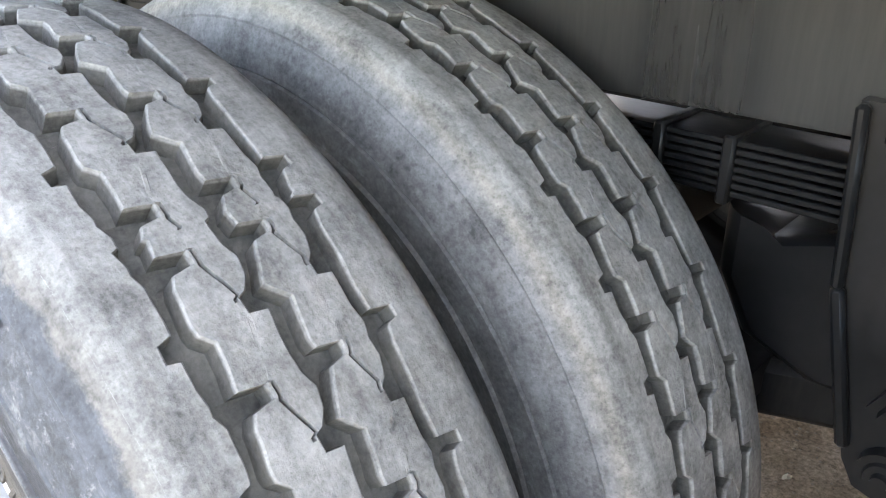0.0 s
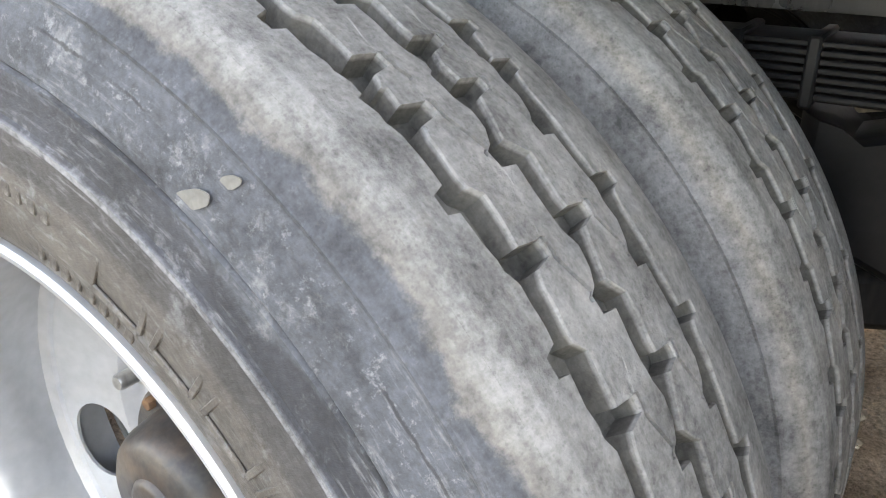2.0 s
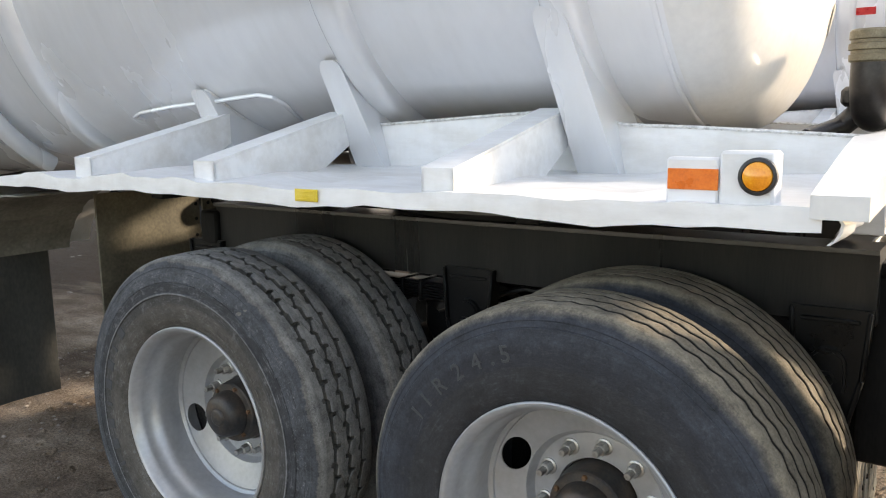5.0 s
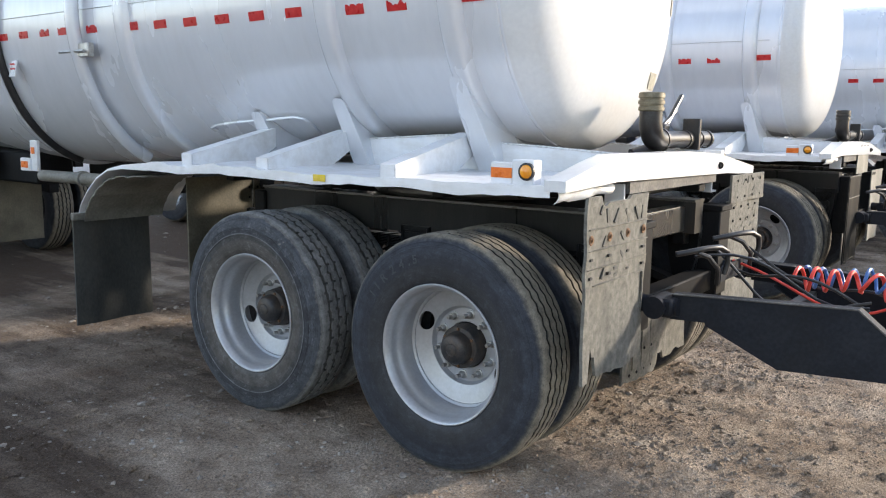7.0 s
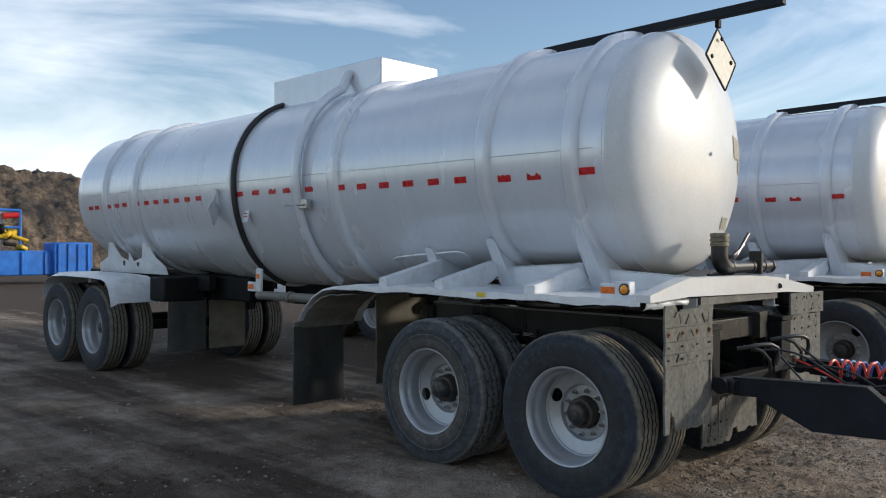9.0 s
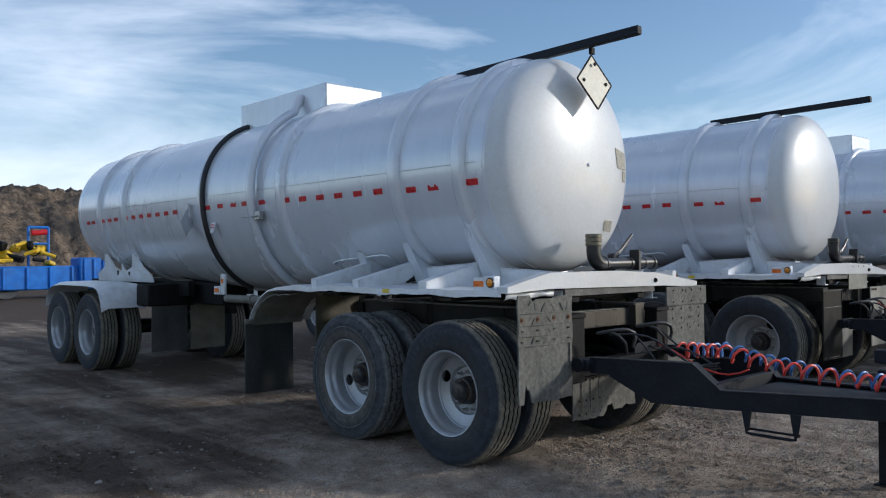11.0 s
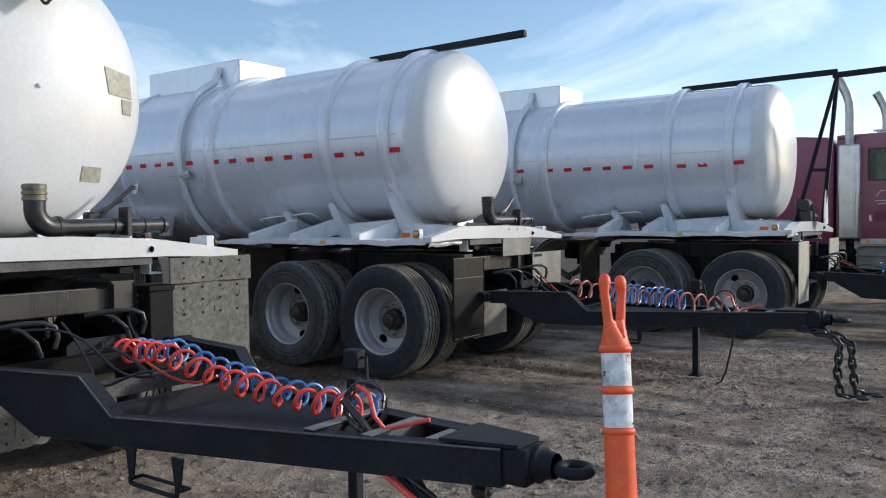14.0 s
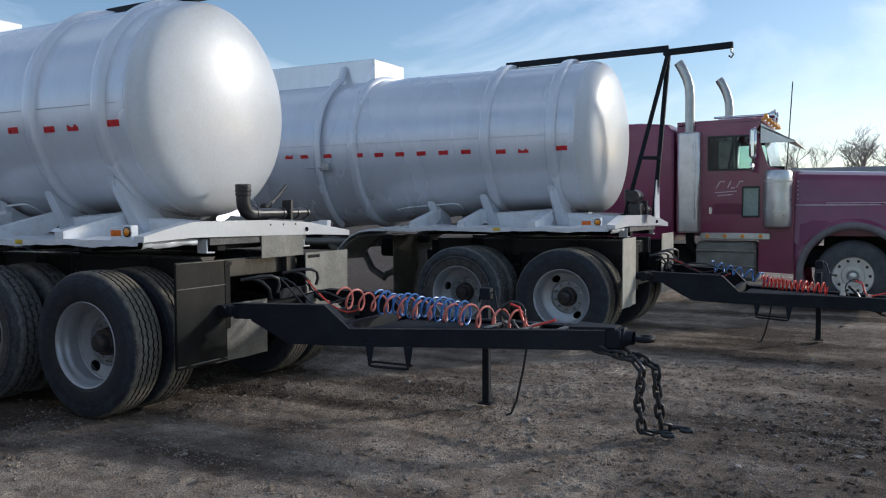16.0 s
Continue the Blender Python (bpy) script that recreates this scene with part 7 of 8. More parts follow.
# ---- delineator post ----
def post(at):
    p = thing("delineator_post", "orange plastic delineator post with two scuffed white bands", "traffic post", at)
    R = 0.0505

    def collar(z, h):
        return [(z - h, R), (z - 0.7 * h, R + 0.003), (z - 0.4 * h, R + 0.0055), (z + 0.4 * h, R + 0.0055), (z + 0.7 * h, R + 0.003), (z + h, R)]

    g = Mesh()
    g.lathe([(0.0, 0.10), (0.02, 0.10), (0.03, 0.066), (0.05, 0.055), (0.40, 0.053), (0.78, R)] + collar(0.812, 0.011) + [(0.824, R - 0.0025)], 36, "z")
    g.lathe([(0.822, R - 0.0025), (0.936, R - 0.0025)] + collar(0.948, 0.011) + [(0.961, R - 0.0025), (1.076, R - 0.0025)] + collar(1.088, 0.013) + [(1.101, R)], 36, "z")
    # above the last collar the tube is pinched flat, with a dent below the fork
    rows = []
    for i in range(13):
        f = i / 12
        z = 1.10 + 0.092 * f
        row = []
        for k in range(49):
            a = 2 * math.pi * k / 48
            x, y = (R + 0.0025 * f) * math.cos(a), (R - 0.032 * f ** 0.8) * math.sin(a)
            spread = 0.030 * max(0.0, (z - 1.125) / 0.067)
            dent = max(0.0, 1 - abs(x) / spread) if spread > 1e-4 else 0.0
            row.append((x, y * (1 - 0.62 * dent), z - 0.010 * f ** 4 * max(0.0, 1 - (x / 0.03) ** 2)))
        rows.append(row)
    rows.append([(x * 0.96, 0.25 * y, z + 0.003) for x, y, z in rows[-1]])
    g.sheet(rows)
    # two prongs with knobbed, inward-turned heads
    for e in (-1, 1):
        knots = [(0.0335, 1.150, 0.0150, 0.0120), (0.0340, 1.180, 0.0175, 0.0165), (0.0362, 1.200, 0.0165, 0.0172), (0.0395, 1.225, 0.0155, 0.0165), (0.0440, 1.258, 0.0148, 0.0160), (0.0480, 1.284, 0.0150, 0.0165), (0.0465, 1.300, 0.0185, 0.0185), (0.0435, 1.318, 0.0225, 0.0200), (0.0430, 1.332, 0.0205, 0.0175), (0.0435, 1.343, 0.0120, 0.0105), (0.0435, 1.346, 0.0005, 0.0005)]
        rows = []
        for (c0, z0, a0, b0), (c1, z1, a1, b1) in zip(knots, knots[1:]):
            for q in range(3):
                f = q / 3
                c, z, ra, rb = c0 + (c1 - c0) * f, z0 + (z1 - z0) * f, a0 + (a1 - a0) * f, b0 + (b1 - b0) * f
                lump = 1 + 0.07 * math.sin(z * 330 + e) * (z < 1.29)
                rows.append([(e * c + ra * lump * math.cos(2 * math.pi * k / 18), rb * math.sin(2 * math.pi * k / 18), z) for k in range(19)])
        g.sheet(rows)
    part("post_body", g, M_ORANGE, p, "orange post with a forked top")
    for z0, z1 in ((0.825, 0.935), (0.962, 1.074)):
        g = Mesh()
        g.lathe([(z0, R - 0.002), (z0 + 0.001, R - 0.0008), (z1 - 0.001, R - 0.0008), (z1, R - 0.002)], 36, "z")
        band = part("reflective_band", g, M_BAND, p, "scuffed white reflective band")
        rnd = random.Random(int(z0 * 1000))
        clump = [(rnd.uniform(0, 6.28), rnd.uniform(z0 + 0.015, z1 - 0.015)) for k in range(5)]
        for k in range(20):
            a, z = clump[k % 5][0] + rnd.gauss(0, 0.16), min(z1 - 0.006, max(z0 + 0.006, clump[k % 5][1] + rnd.gauss(0, 0.011)))
            g = Mesh()
            w, h = rnd.uniform(0.001, 0.009) * rnd.random() + 0.001, rnd.uniform(0.0015, 0.008) * rnd.random() + 0.001
            rr = R - 0.0004
            g.slab([((rr) * math.cos(a + d / rr), rr * math.sin(a + d / rr), z + v) for d, v in ((-w, -h * 0.6), (w * 0.7, -h), (w, h * 0.5), (0, h), (-w * 0.8, h * 0.4))], (0.0006 * math.cos(a), 0.0006 * math.sin(a), 0))
            part("scuff", g, M_INK, band)
    return p


_post = post((4.827, 2.116, 0.0))
_post.matrix_basis = pose(4.827, 2.116, 0.0, 0, 0, 0) @ pose(0, 0, 0, -8.2, -6.2, 0) @ pose(0, 0, 0, 0, 0, 77)


# ---- plum conventional truck ----
def rounded(g, outline, y0, y1, b):
    """A side outline (x, z) given depth from y0 to y1 with rounded long edges."""
    o = [Vector((x, 0, z)) for x, z in outline]
    c = sum(o, Vector()) / len(o)

    def ring(y, inset):
        r = []
        for p in o:
            d = (c - p)
            r.append(p + d.normalized() * inset + Vector((0, y, 0)))
        return r + [r[0]]
    g.sheet([ring(y0, b), ring(y0 + 0.3 * b, 0.3 * b), ring(y0 + b, 0), ring(y1 - b, 0), ring(y1 - 0.3 * b, 0.3 * b), ring(y1, b)])
    n = len(o)
    g.add(ring(y0, b)[:-1], [tuple(range(n))])
    g.add(ring(y1, b)[:-1], [tuple(range(n))[::-1]])


def truck(at):
    t = thing("semi_truck", "plum conventional semi truck with chrome stacks and sleeper", "truck", at)
    W = 2.1
    g = Mesh()
    rounded(g, [(1.3, 1.0), (3.15, 1.0), (3.15, 2.72), (3.05, 2.86), (2.6, 2.90), (1.45, 2.90), (1.3, 2.7)], 0.05, W, 0.06)
    part("sleeper", g, M_PURPLE, t, "plum sleeper box")
    # cab side walls with real openings, roof and back
    for y in (0.0, W - 0.05):
        g = Mesh()
        def plate(o):
            g.slab([(x, y, z) for x, z in o], (0, 0.05, 0))
        plate([(3.20, 1.14), (3.68, 1.14), (3.68, 2.83), (3.20, 2.80)])
        plate([(3.68, 2.62), (4.33, 2.62), (4.44, 2.83), (3.68, 2.83)])
        plate([(3.68, 1.14), (4.19, 1.14), (4.19, 2.11), (3.68, 2.11)])
        plate([(4.19, 1.84), (4.43, 1.84), (4.43, 2.11), (4.19, 2.11)])
        plate([(4.43, 0.55), (4.92, 0.53), (4.92, 2.06), (4.55, 2.15), (4.40, 2.62), (4.33, 2.62), (4.33, 2.11), (4.43, 2.11)])
        plate([(4.19, 1.14), (4.43, 1.14), (4.43, 1.39), (4.19, 1.39)])
        cab = part("cab_side", g, M_PURPLE, t, "plum cab side with door")
        for x0, z0, x1, z1 in ((3.68, 2.11, 4.33, 2.62), (4.19, 1.39, 4.43, 1.84)):
            g = Mesh()
            g.box(((x0 + x1) / 2, y + 0.025, (z0 + z1) / 2), (x1 - x0 - 0.01, 0.008, z1 - z0 - 0.01), 0.001)
            gl = part("door_glass", g, M_GLASS if z1 > 2 else M_VENT, cab, "tinted side window")
            gl.visible_shadow = z1 < 2
            g = Mesh()
            for a, b in (((x0, z0), (x1, z0)), ((x1, z0), (x1, z1)), ((x1, z1), (x0, z1)), ((x0, z1), (x0, z0))):
                g.beam((a[0], y - 0.002, a[1]), (b[0], y - 0.002, b[1]), 0.02, 0.03, 0.004)
            part("window_seal", g, M_BLACK, cab)
    g = Mesh()
    g.beam((3.98, -0.002, 2.12), (4.06, -0.002, 2.62), 0.03, 0.03, 0.004)
    part("window_bar", g, M_BLACK, t)
    g = Mesh()
    g.slab([(3.20, 0.0, 2.82), (4.44, 0.0, 2.84), (4.44, W, 2.84), (3.20, W, 2.82)], (0, 0, 0.05))
    g.slab([(3.22, 0.05, 1.14), (3.22, W - 0.05, 1.14), (3.22, W - 0.05, 2.82), (3.22, 0.05, 2.82)], (-0.03, 0, 0))
    g.slab([(3.2, 0.05, 1.14), (4.9, 0.05, 1.14), (4.9, W - 0.05, 1.14), (3.2, W - 0.05, 1.14)], (0, 0, -0.05))
    part("cab_roof", g, M_PURPLE, t)
    g = Mesh()
    g.slab([(4.57, 0.08, 2.12), (4.57, W - 0.08, 2.12), (4.44, W - 0.08, 2.72), (4.44, 0.08, 2.72)], (0.008, 0, 0))
    ws = part("windscreen", g, M_GLASS, t, "clear windscreen")
    ws.visible_shadow = False
    g = Mesh()
    g.box((4.62, W / 2, 2.12), (0.3, W - 0.2, 0.06), 0.01)
    g.box((4.2, 0.75, 1.75), (0.12, 0.5, 0.75), 0.05)
    g.box((4.0, 0.75, 1.40), (0.5, 0.5, 0.15), 0.04)
    part("seat_and_dash", g, M_FRAME, t)
    # hood and fender
    g = Mesh()
    rows = []
    for i in range(15):
        x = 4.90 + 0.105 * i
        zt = 2.08 - 0.06 * i / 14
        rows.append([(x, 0.22, 1.10), (x, 0.20, zt - 0.14), (x, 0.24, zt - 0.05), (x, 0.36, zt), (x, W / 2, zt + 0.035), (x, W - 0.36, zt), (x, W - 0.24, zt - 0.05), (x, W - 0.20, zt - 0.14), (x, W - 0.22, 1.10)])
    g.sheet(rows)
    hood = part("hood", g, M_PURPLE, t, "long plum hood with a pale stripe")
    g = Mesh()
    g.box((5.6, 0.150, 1.56), (1.35, 0.006, 0.018), 0.001)
    g.box((5.75, 0.150, 1.59), (0.8, 0.006, 0.012), 0.001)
    g.slab([(6.15, 0.147, 1.585), (6.36, 0.147, 1.60), (6.24, 0.147, 1.545), (6.05, 0.147, 1.56)], (0, 0.006, 0))
    part("stripe", g, M_PINK, hood)
    for k in range(12):
        g = Mesh()
        g.lathe([(0, 0.014), (-0.006, 0.011), (-0.008, 0.0004)], 10, "y", (4.955, 0.205, 1.20 + 0.065 * k))
        part("rivet", g, M_STACK, hood)
    for s, y in ((1, 0.0), (-1, W)):
        g = Mesh()
        rows = []
        for i in range(21):
            a = radians(205 - 200 * i / 20)
            c, sn = math.cos(a), math.sin(a)
            cx, cz = 5.72, 0.52
            rows.append([(cx + 0.68 * c, y + s * 0.02, cz + 0.70 * sn), (cx + 0.75 * c, y, cz + 0.78 * sn), (cx + 0.80 * c, y + s * 0.03, cz + 0.83 * sn), (cx + 0.82 * c, y + s * 0.25, cz + 0.86 * sn)])
        g.sheet(rows)
        fender = part("front_fender", g, M_PURPLE, t, "plum front fender with a grey flare")
        g = Mesh()
        rows = []
        for i in range(25):
            a = radians(192 - 172 * i / 24)
            rows.append([(5.72 + (0.715 + 0.052 * math.cos(radians(b))) * math.cos(a), y - s * (0.005 + 0.035 * math.sin(radians(b))), 0.52 + (0.715 + 0.052 * math.cos(radians(b))) * math.sin(a) * 1.03) for b in range(-30, 211, 30)])
        g.sheet(rows)
        part("flare", g, M_TRIM, fender, "grey rubber wheel arch flare")
        g = Mesh()
        g.slab([(4.92, y + s * 0.03, 0.60), (5.10, y + s * 0.03, 1.0), (5.30, y + s * 0.06, 1.25), (5.6, y + s * 0.2, 1.38), (5.6, y + s * 0.2, 1.5), (4.92, y + s * 0.2, 1.5)], (0, s * 0.02, 0))
        part("fender_skirt", g, M_PURPLE, t)
        g = Mesh()
        arch = [(5.72 + 0.74 * math.cos(radians(a)), 0.52 + 0.77 * math.sin(radians(a))) for a in range(150, 24, -14)]
        o = arch + [(6.40, 1.0), (6.40, 1.62), (4.92, 1.62), (4.92, 1.0)]
        g.slab([(x, y + s * (0.07 + 0.10 * max(0, z - 1.2) / 0.4), z) for x, z in o], (0, s * 0.02, 0))
        part("fender_side", g, M_PURPLE, t)
        g = Mesh()
        g.box((6.44, y + s * 0.10, 1.30), (0.12, 0.20, 0.20), 0.02)
        hl = part("headlight", g, M_CHROME, t, "chrome headlight pod")
        g = Mesh()
        g.box((6.42, y - s * 0.004, 1.31), (0.09, 0.02, 0.13), 0.008)
        part("turn_signal", g, M_AMBER, hl)
        g = Mesh()
        g.lathe([(0, 0.29), (s * 0.01, 0.45), (s * 0.03, 0.49), (s * 0.05, 0.51), (s * 0.06, 0.52), (s * 0.26, 0.52), (s * 0.28, 0.48), (s * 0.29, 0.29)], 60, "y", (5.72, y + s * 0.10, 0.52))
        w = part("wheel", g, M_RUBBER, t, "black steer tyre on a polished wheel")
        g = Mesh()
        g.lathe([(s * 0.02, 0.295), (0, 0.285), (s * 0.03, 0.27), (s * 0.035, 0.16), (s * 0.0, 0.15), (s * 0.0, 0.09), (-s * 0.05, 0.05), (-s * 0.055, 0.0005)], 48, "y", (5.72, y + s * 0.10, 0.52))
        part("rim", g, M_ALU, w, "polished aluminium wheel")
        for k in range(10):
            a = 2 * math.pi * k / 10
            g = Mesh()
            g.lathe([(0, 0.022), (s * 0.004, 0.022), (s * 0.004, 0.0004)], 12, "y", (5.72 + 0.225 * math.cos(a), y + s * 0.128 - s * 0.002, 0.52 + 0.225 * math.sin(a)))
            part("hand_hole", g, M_INK, w)
    g = Mesh()
    rounded(g, [(6.37, 0.92), (6.52, 0.92), (6.58, 1.1), (6.56, 1.95), (6.50, 2.03), (6.37, 2.03)], 0.24, W - 0.24, 0.04)
    gr = part("grille_shell", g, M_ALU, t, "bright aluminium grille shell")
    for k in range(14):
        g = Mesh()
        g.box((6.585, 0.36 + 0.106 * k, 1.48), (0.012, 0.03, 0.86), 0.003)
        part("grille_bar", g, M_CHROME, gr)
    g = Mesh()
    rounded(g, [(6.44, 0.80), (6.66, 0.78), (6.70, 0.66), (6.62, 0.40), (6.52, 0.36), (6.44, 0.40)], -0.04, W + 0.04, 0.05)
    part("bumper", g, M_WHITE, t, "white front bumper")
    # exhaust stacks with guards
    for k, (x, y, top) in enumerate(((3.40, -0.04, 3.80), (3.68, W - 0.05, 3.80))):
        g = Mesh()
        g.tube([(x, y, 2.6), (x, y, 3.25), (x - 0.01, y, 3.40), (x - 0.05, y, 3.55), (x - 0.13, y, 3.72), (x - 0.18, y, 3.80)], 0.075, 20)
        st = part("exhaust_pipe", g, M_STACK, t, "curved dull steel exhaust stack")
        g = Mesh()
        g.box((x + 0.01, y - 0.02, 1.92), (0.33, 0.22, 1.56), 0.025)
        g.box((x + 0.10, y - 0.135, 1.95), (0.035, 0.02, 1.20), 0.008)
        part("heat_guard", g, M_ALU, st, "brushed aluminium heat guard")
    g = Mesh()
    g.lathe([(1.22, 0.14), (1.24, 0.19), (1.30, 0.20), (1.50, 0.20), (1.505, 0.206), (1.52, 0.206), (1.525, 0.20), (1.90, 0.20), (1.905, 0.207), (1.94, 0.207), (1.945, 0.20), (2.04, 0.20), (2.08, 0.17), (2.085, 0.0005)], 36, "z", (4.70, -0.10, 0))
    part("air_cleaner", g, M_ALU, t, "polished round air cleaner")
    g = Mesh()
    g.box((4.36, -0.22, 2.48), (0.10, 0.16, 0.44), 0.03)
    g.tube([(4.40, 0.0, 2.65), (4.38, -0.2, 2.72)], 0.012, 8)
    g.tube([(4.42, 0.0, 2.14), (4.38, -0.2, 2.24)], 0.012, 8)
    mr = part("mirror", g, M_CHROME, t, "chrome west coast mirror")
    g = Mesh()
    g.lathe([(0, 0.075), (0.03, 0.07), (0.05, 0.04), (0.055, 0.0005)], 20, "x", (4.33, -0.22, 2.13))
    part("spot_mirror", g, M_CHROME, mr)
    g = Mesh()
    g.slab([(4.44, -0.02, 2.74), (4.44, W + 0.02, 2.74), (4.93, W + 0.02, 2.50), (4.93, -0.02, 2.50)], (0, 0, 0.02))
    g.slab([(4.44, -0.02, 2.80), (4.93, -0.02, 2.50), (4.44, -0.02, 2.50)], (0, 0.012, 0))
    part("sun_visor", g, M_ALU, t, "pale metal sun visor")
    for y in (0.35, 0.75):
        g = Mesh()
        g.lathe([(3.7, 0.018), (4.40, 0.022), (4.52, 0.04), (4.60, 0.085), (4.605, 0.088), (4.60, 0.08), (4.5, 0.02)], 24, "x", (0, y, 2.95))
        g.rod((4.3, y, 2.86), (4.3, y, 2.95), 0.012, 8)
        part("air_horn", g, M_CHROME, t, "chrome roof air horn")
    for k in range(5):
        g = Mesh()
        g.lathe([(2.86, 0.05), (2.88, 0.048), (2.94, 0.030), (2.955, 0.0005)], 16, "z", (4.50, 0.1 + 0.45 * k, 0.0))
        part("cab_lamp", g, M_AMBER, t, "amber cab marker lamp")
    for y in (0.05,):
        g = Mesh()
        g.rod((4.80, y, 2.0), (4.87, y, 3.40), 0.009, 6)
        part("antenna", g, M_BLACK, t)
    g = Mesh()
    g.box((4.08, 0.03, 1.09), (1.03, 0.10, 0.10), 0.01)
    rail = part("light_rail", g, M_ALU, t, "aluminium lamp rail under the door")
    for k in range(4):
        g = Mesh()
        g.lathe([(0, 0.03), (-0.012, 0.026), (-0.016, 0.0004)], 16, "y", (3.68 + 0.26 * k, -0.02, 1.09))
        part("lamp", g, M_AMBER, rail)
    g = Mesh()
    g.box((3.95, 0.25, 0.70), (0.9, 0.5, 0.60), 0.05)
    g.box((3.95, -0.01, 0.62), (0.9, 0.04, 0.03), 0.008)
    g.box((3.95, -0.01, 0.86), (0.9, 0.04, 0.03), 0.008)
    part("fuel_tank", g, M_GALV, t, "grey battery and step box")
    g = Mesh()
    g.box((3.6, 0.45, 0.75), (7.0, 0.10, 0.28), 0.01)
    g.box((3.6, W - 0.45, 0.75), (7.0, 0.10, 0.28), 0.01)
    g.box((5.9, W / 2, 0.85), (1.2, 0.8, 0.6), 0.05)
    g.tube([(3.40, 0.05, 1.14), (3.40, 0.10, 0.95), (3.55, 0.30, 0.75), (3.9, 0.5, 0.7)], 0.07, 14)
    part("frame", g, M_FRAME, t)
    for x in (1.0, -0.3):
        for y, s in ((0.12, 1), (W - 0.12, -1)):
            g = Mesh()
            g.lathe([(0, 0.29), (s * 0.01, 0.45), (s * 0.04, 0.51), (s * 0.06, 0.52), (s * 0.55, 0.52), (s * 0.58, 0.29)], 48, "y", (x, y, 0.52))
            w = part("wheel", g, M_RUBBER, t, "dual drive tyres")
            g = Mesh()
            g.lathe([(0.0, 0.29), (s * 0.15, 0.27), (s * 0.16, 0.1), (s * 0.05, 0.09), (s * 0.05, 0.0005)], 40, "y", (x, y, 0.52))
            part("rim", g, M_RIM, w)
    g = Mesh()
    g.box((3.72, -0.006, 1.48), (0.05, 0.02, 0.11), 0.006)
    part("door_handle", g, M_CHROME, t, "chrome door handle")
    g = Mesh()
    g.box((3.98, -0.004, 1.505), (0.42, 0.006, 0.16), 0.002)
    part("door_panel", g, M_PURPLE_DIM, t, "faded plum door panel")
    # a company mark on the door, kept as plain strokes
    for x0, z0, x1, z1 in ((3.80, 1.83, 3.86, 1.93), (3.86, 1.93, 3.93, 1.93), (3.97, 1.83, 4.02, 1.94), (4.02, 1.83, 4.08, 1.83), (4.10, 1.84, 4.15, 1.93), (4.15, 1.93, 4.20, 1.93), (3.78, 1.76, 4.10, 1.78), (3.82, 1.71, 4.05, 1.73)):
        g = Mesh()
        g.beam((x0, -0.004, z0), (x1, -0.004, z1), 0.006, 0.016, 0.001)
        part("door_mark", g, M_PINK, t)
    return t


truck((0, 14.8, 0))


# ---- blue and yellow machinery beyond the yard ----
def machinery():
    t = thing("wellsite_skid", "blue steel skid with yellow pump gear on it", "machinery", (-32, 7.3, 0))
    for k, (x, y, w, l, h) in enumerate(((0, -4.5, 1.6, 5.6, 1.25), (0.1, 0.2, 1.2, 3.6, 1.0), (0.3, 2.6, 1.2, 1.6, 1.35), (-0.8, 1.2, 0.5, 5.2, 0.5))):
        g = Mesh()
        g.box((x, y, 0.35 + h / 2), (w, l, h), 0.05)
        for j in range(4):
            g.box((x + w / 2 + 0.03, y - l / 2 + l * (j + 0.5) / 4, 0.35 + h / 2), (0.08, 0.10, h * 0.9), 0.02)
        part("skid_box", g, M_BLUE, t, "blue painted steel box")
    g = Mesh()
    g.box((0, -3.3, 2.25), (1.2, 2.4, 1.25), 0.06)
    g.box((0.62, -3.0, 2.2), (0.06, 1.1, 0.8), 0.02)
    part("engine_cover", g, M_YEL, t, "yellow engine cover")
    rnd = random.Random(4)
    for k in range(26):
        g = Mesh()
        y = -2.2 + 0.12 * k
        m = pose(0, 0, 0, rnd.uniform(-30, 30), rnd.uniform(-20, 20), rnd.uniform(-40, 40))
        g.box((rnd.uniform(-0.3, 0.5), y, 1.55 + rnd.uniform(-0.1, 0.75)), (rnd.uniform(0.2, 0.5), rnd.uniform(0.15, 0.4), rnd.uniform(0.15, 0.4)), 0.05, m)
        part("pump_piece", g, M_YEL if k % 3 else M_FRAME, t, "yellow pump gear" if k % 3 else "black pump gear")
    for k in range(8):
        g = Mesh()
        y, z = -2.0 + 0.34 * k, 1.5 + rnd.uniform(0, 0.8)
        g.rod((0.5, y, z), (0.5 + rnd.uniform(-0.1, 0.2), y + rnd.uniform(0.3, 0.6), z + rnd.uniform(-0.2, 0.2)), 0.08, 10)
        part("pump_pipe", g, M_YEL if k % 3 else M_FRAME, t)
    g = Mesh()
    for y in (0.0, 0.8):
        g.rod((0, y, 1.3), (0, y, 3.0), 0.06, 8)
    g.rod((0, 0, 3.0), (0, 0.8, 3.0), 0.06, 8)
    g.rod((0, 0, 2.3), (0, 0.8, 2.3), 0.05, 8)
    part("blue_frame", g, M_BLUE, t)
    g = Mesh()
    g.rod((0.1, 0.1, 2.75), (0.1, 0.7, 2.8), 0.12, 12)
    part("red_lamp", g, M_RED, t)
    for y in (-5.5, -1, 2.5):
        g = Mesh()
        g.lathe([(-0.5, 0.2), (-0.5, 0.5), (0.5, 0.5), (0.5, 0.2)], 24, "x", (0, y, 0.5))
        part("wheel", g, M_RUBBER, t)
    return t


machinery()


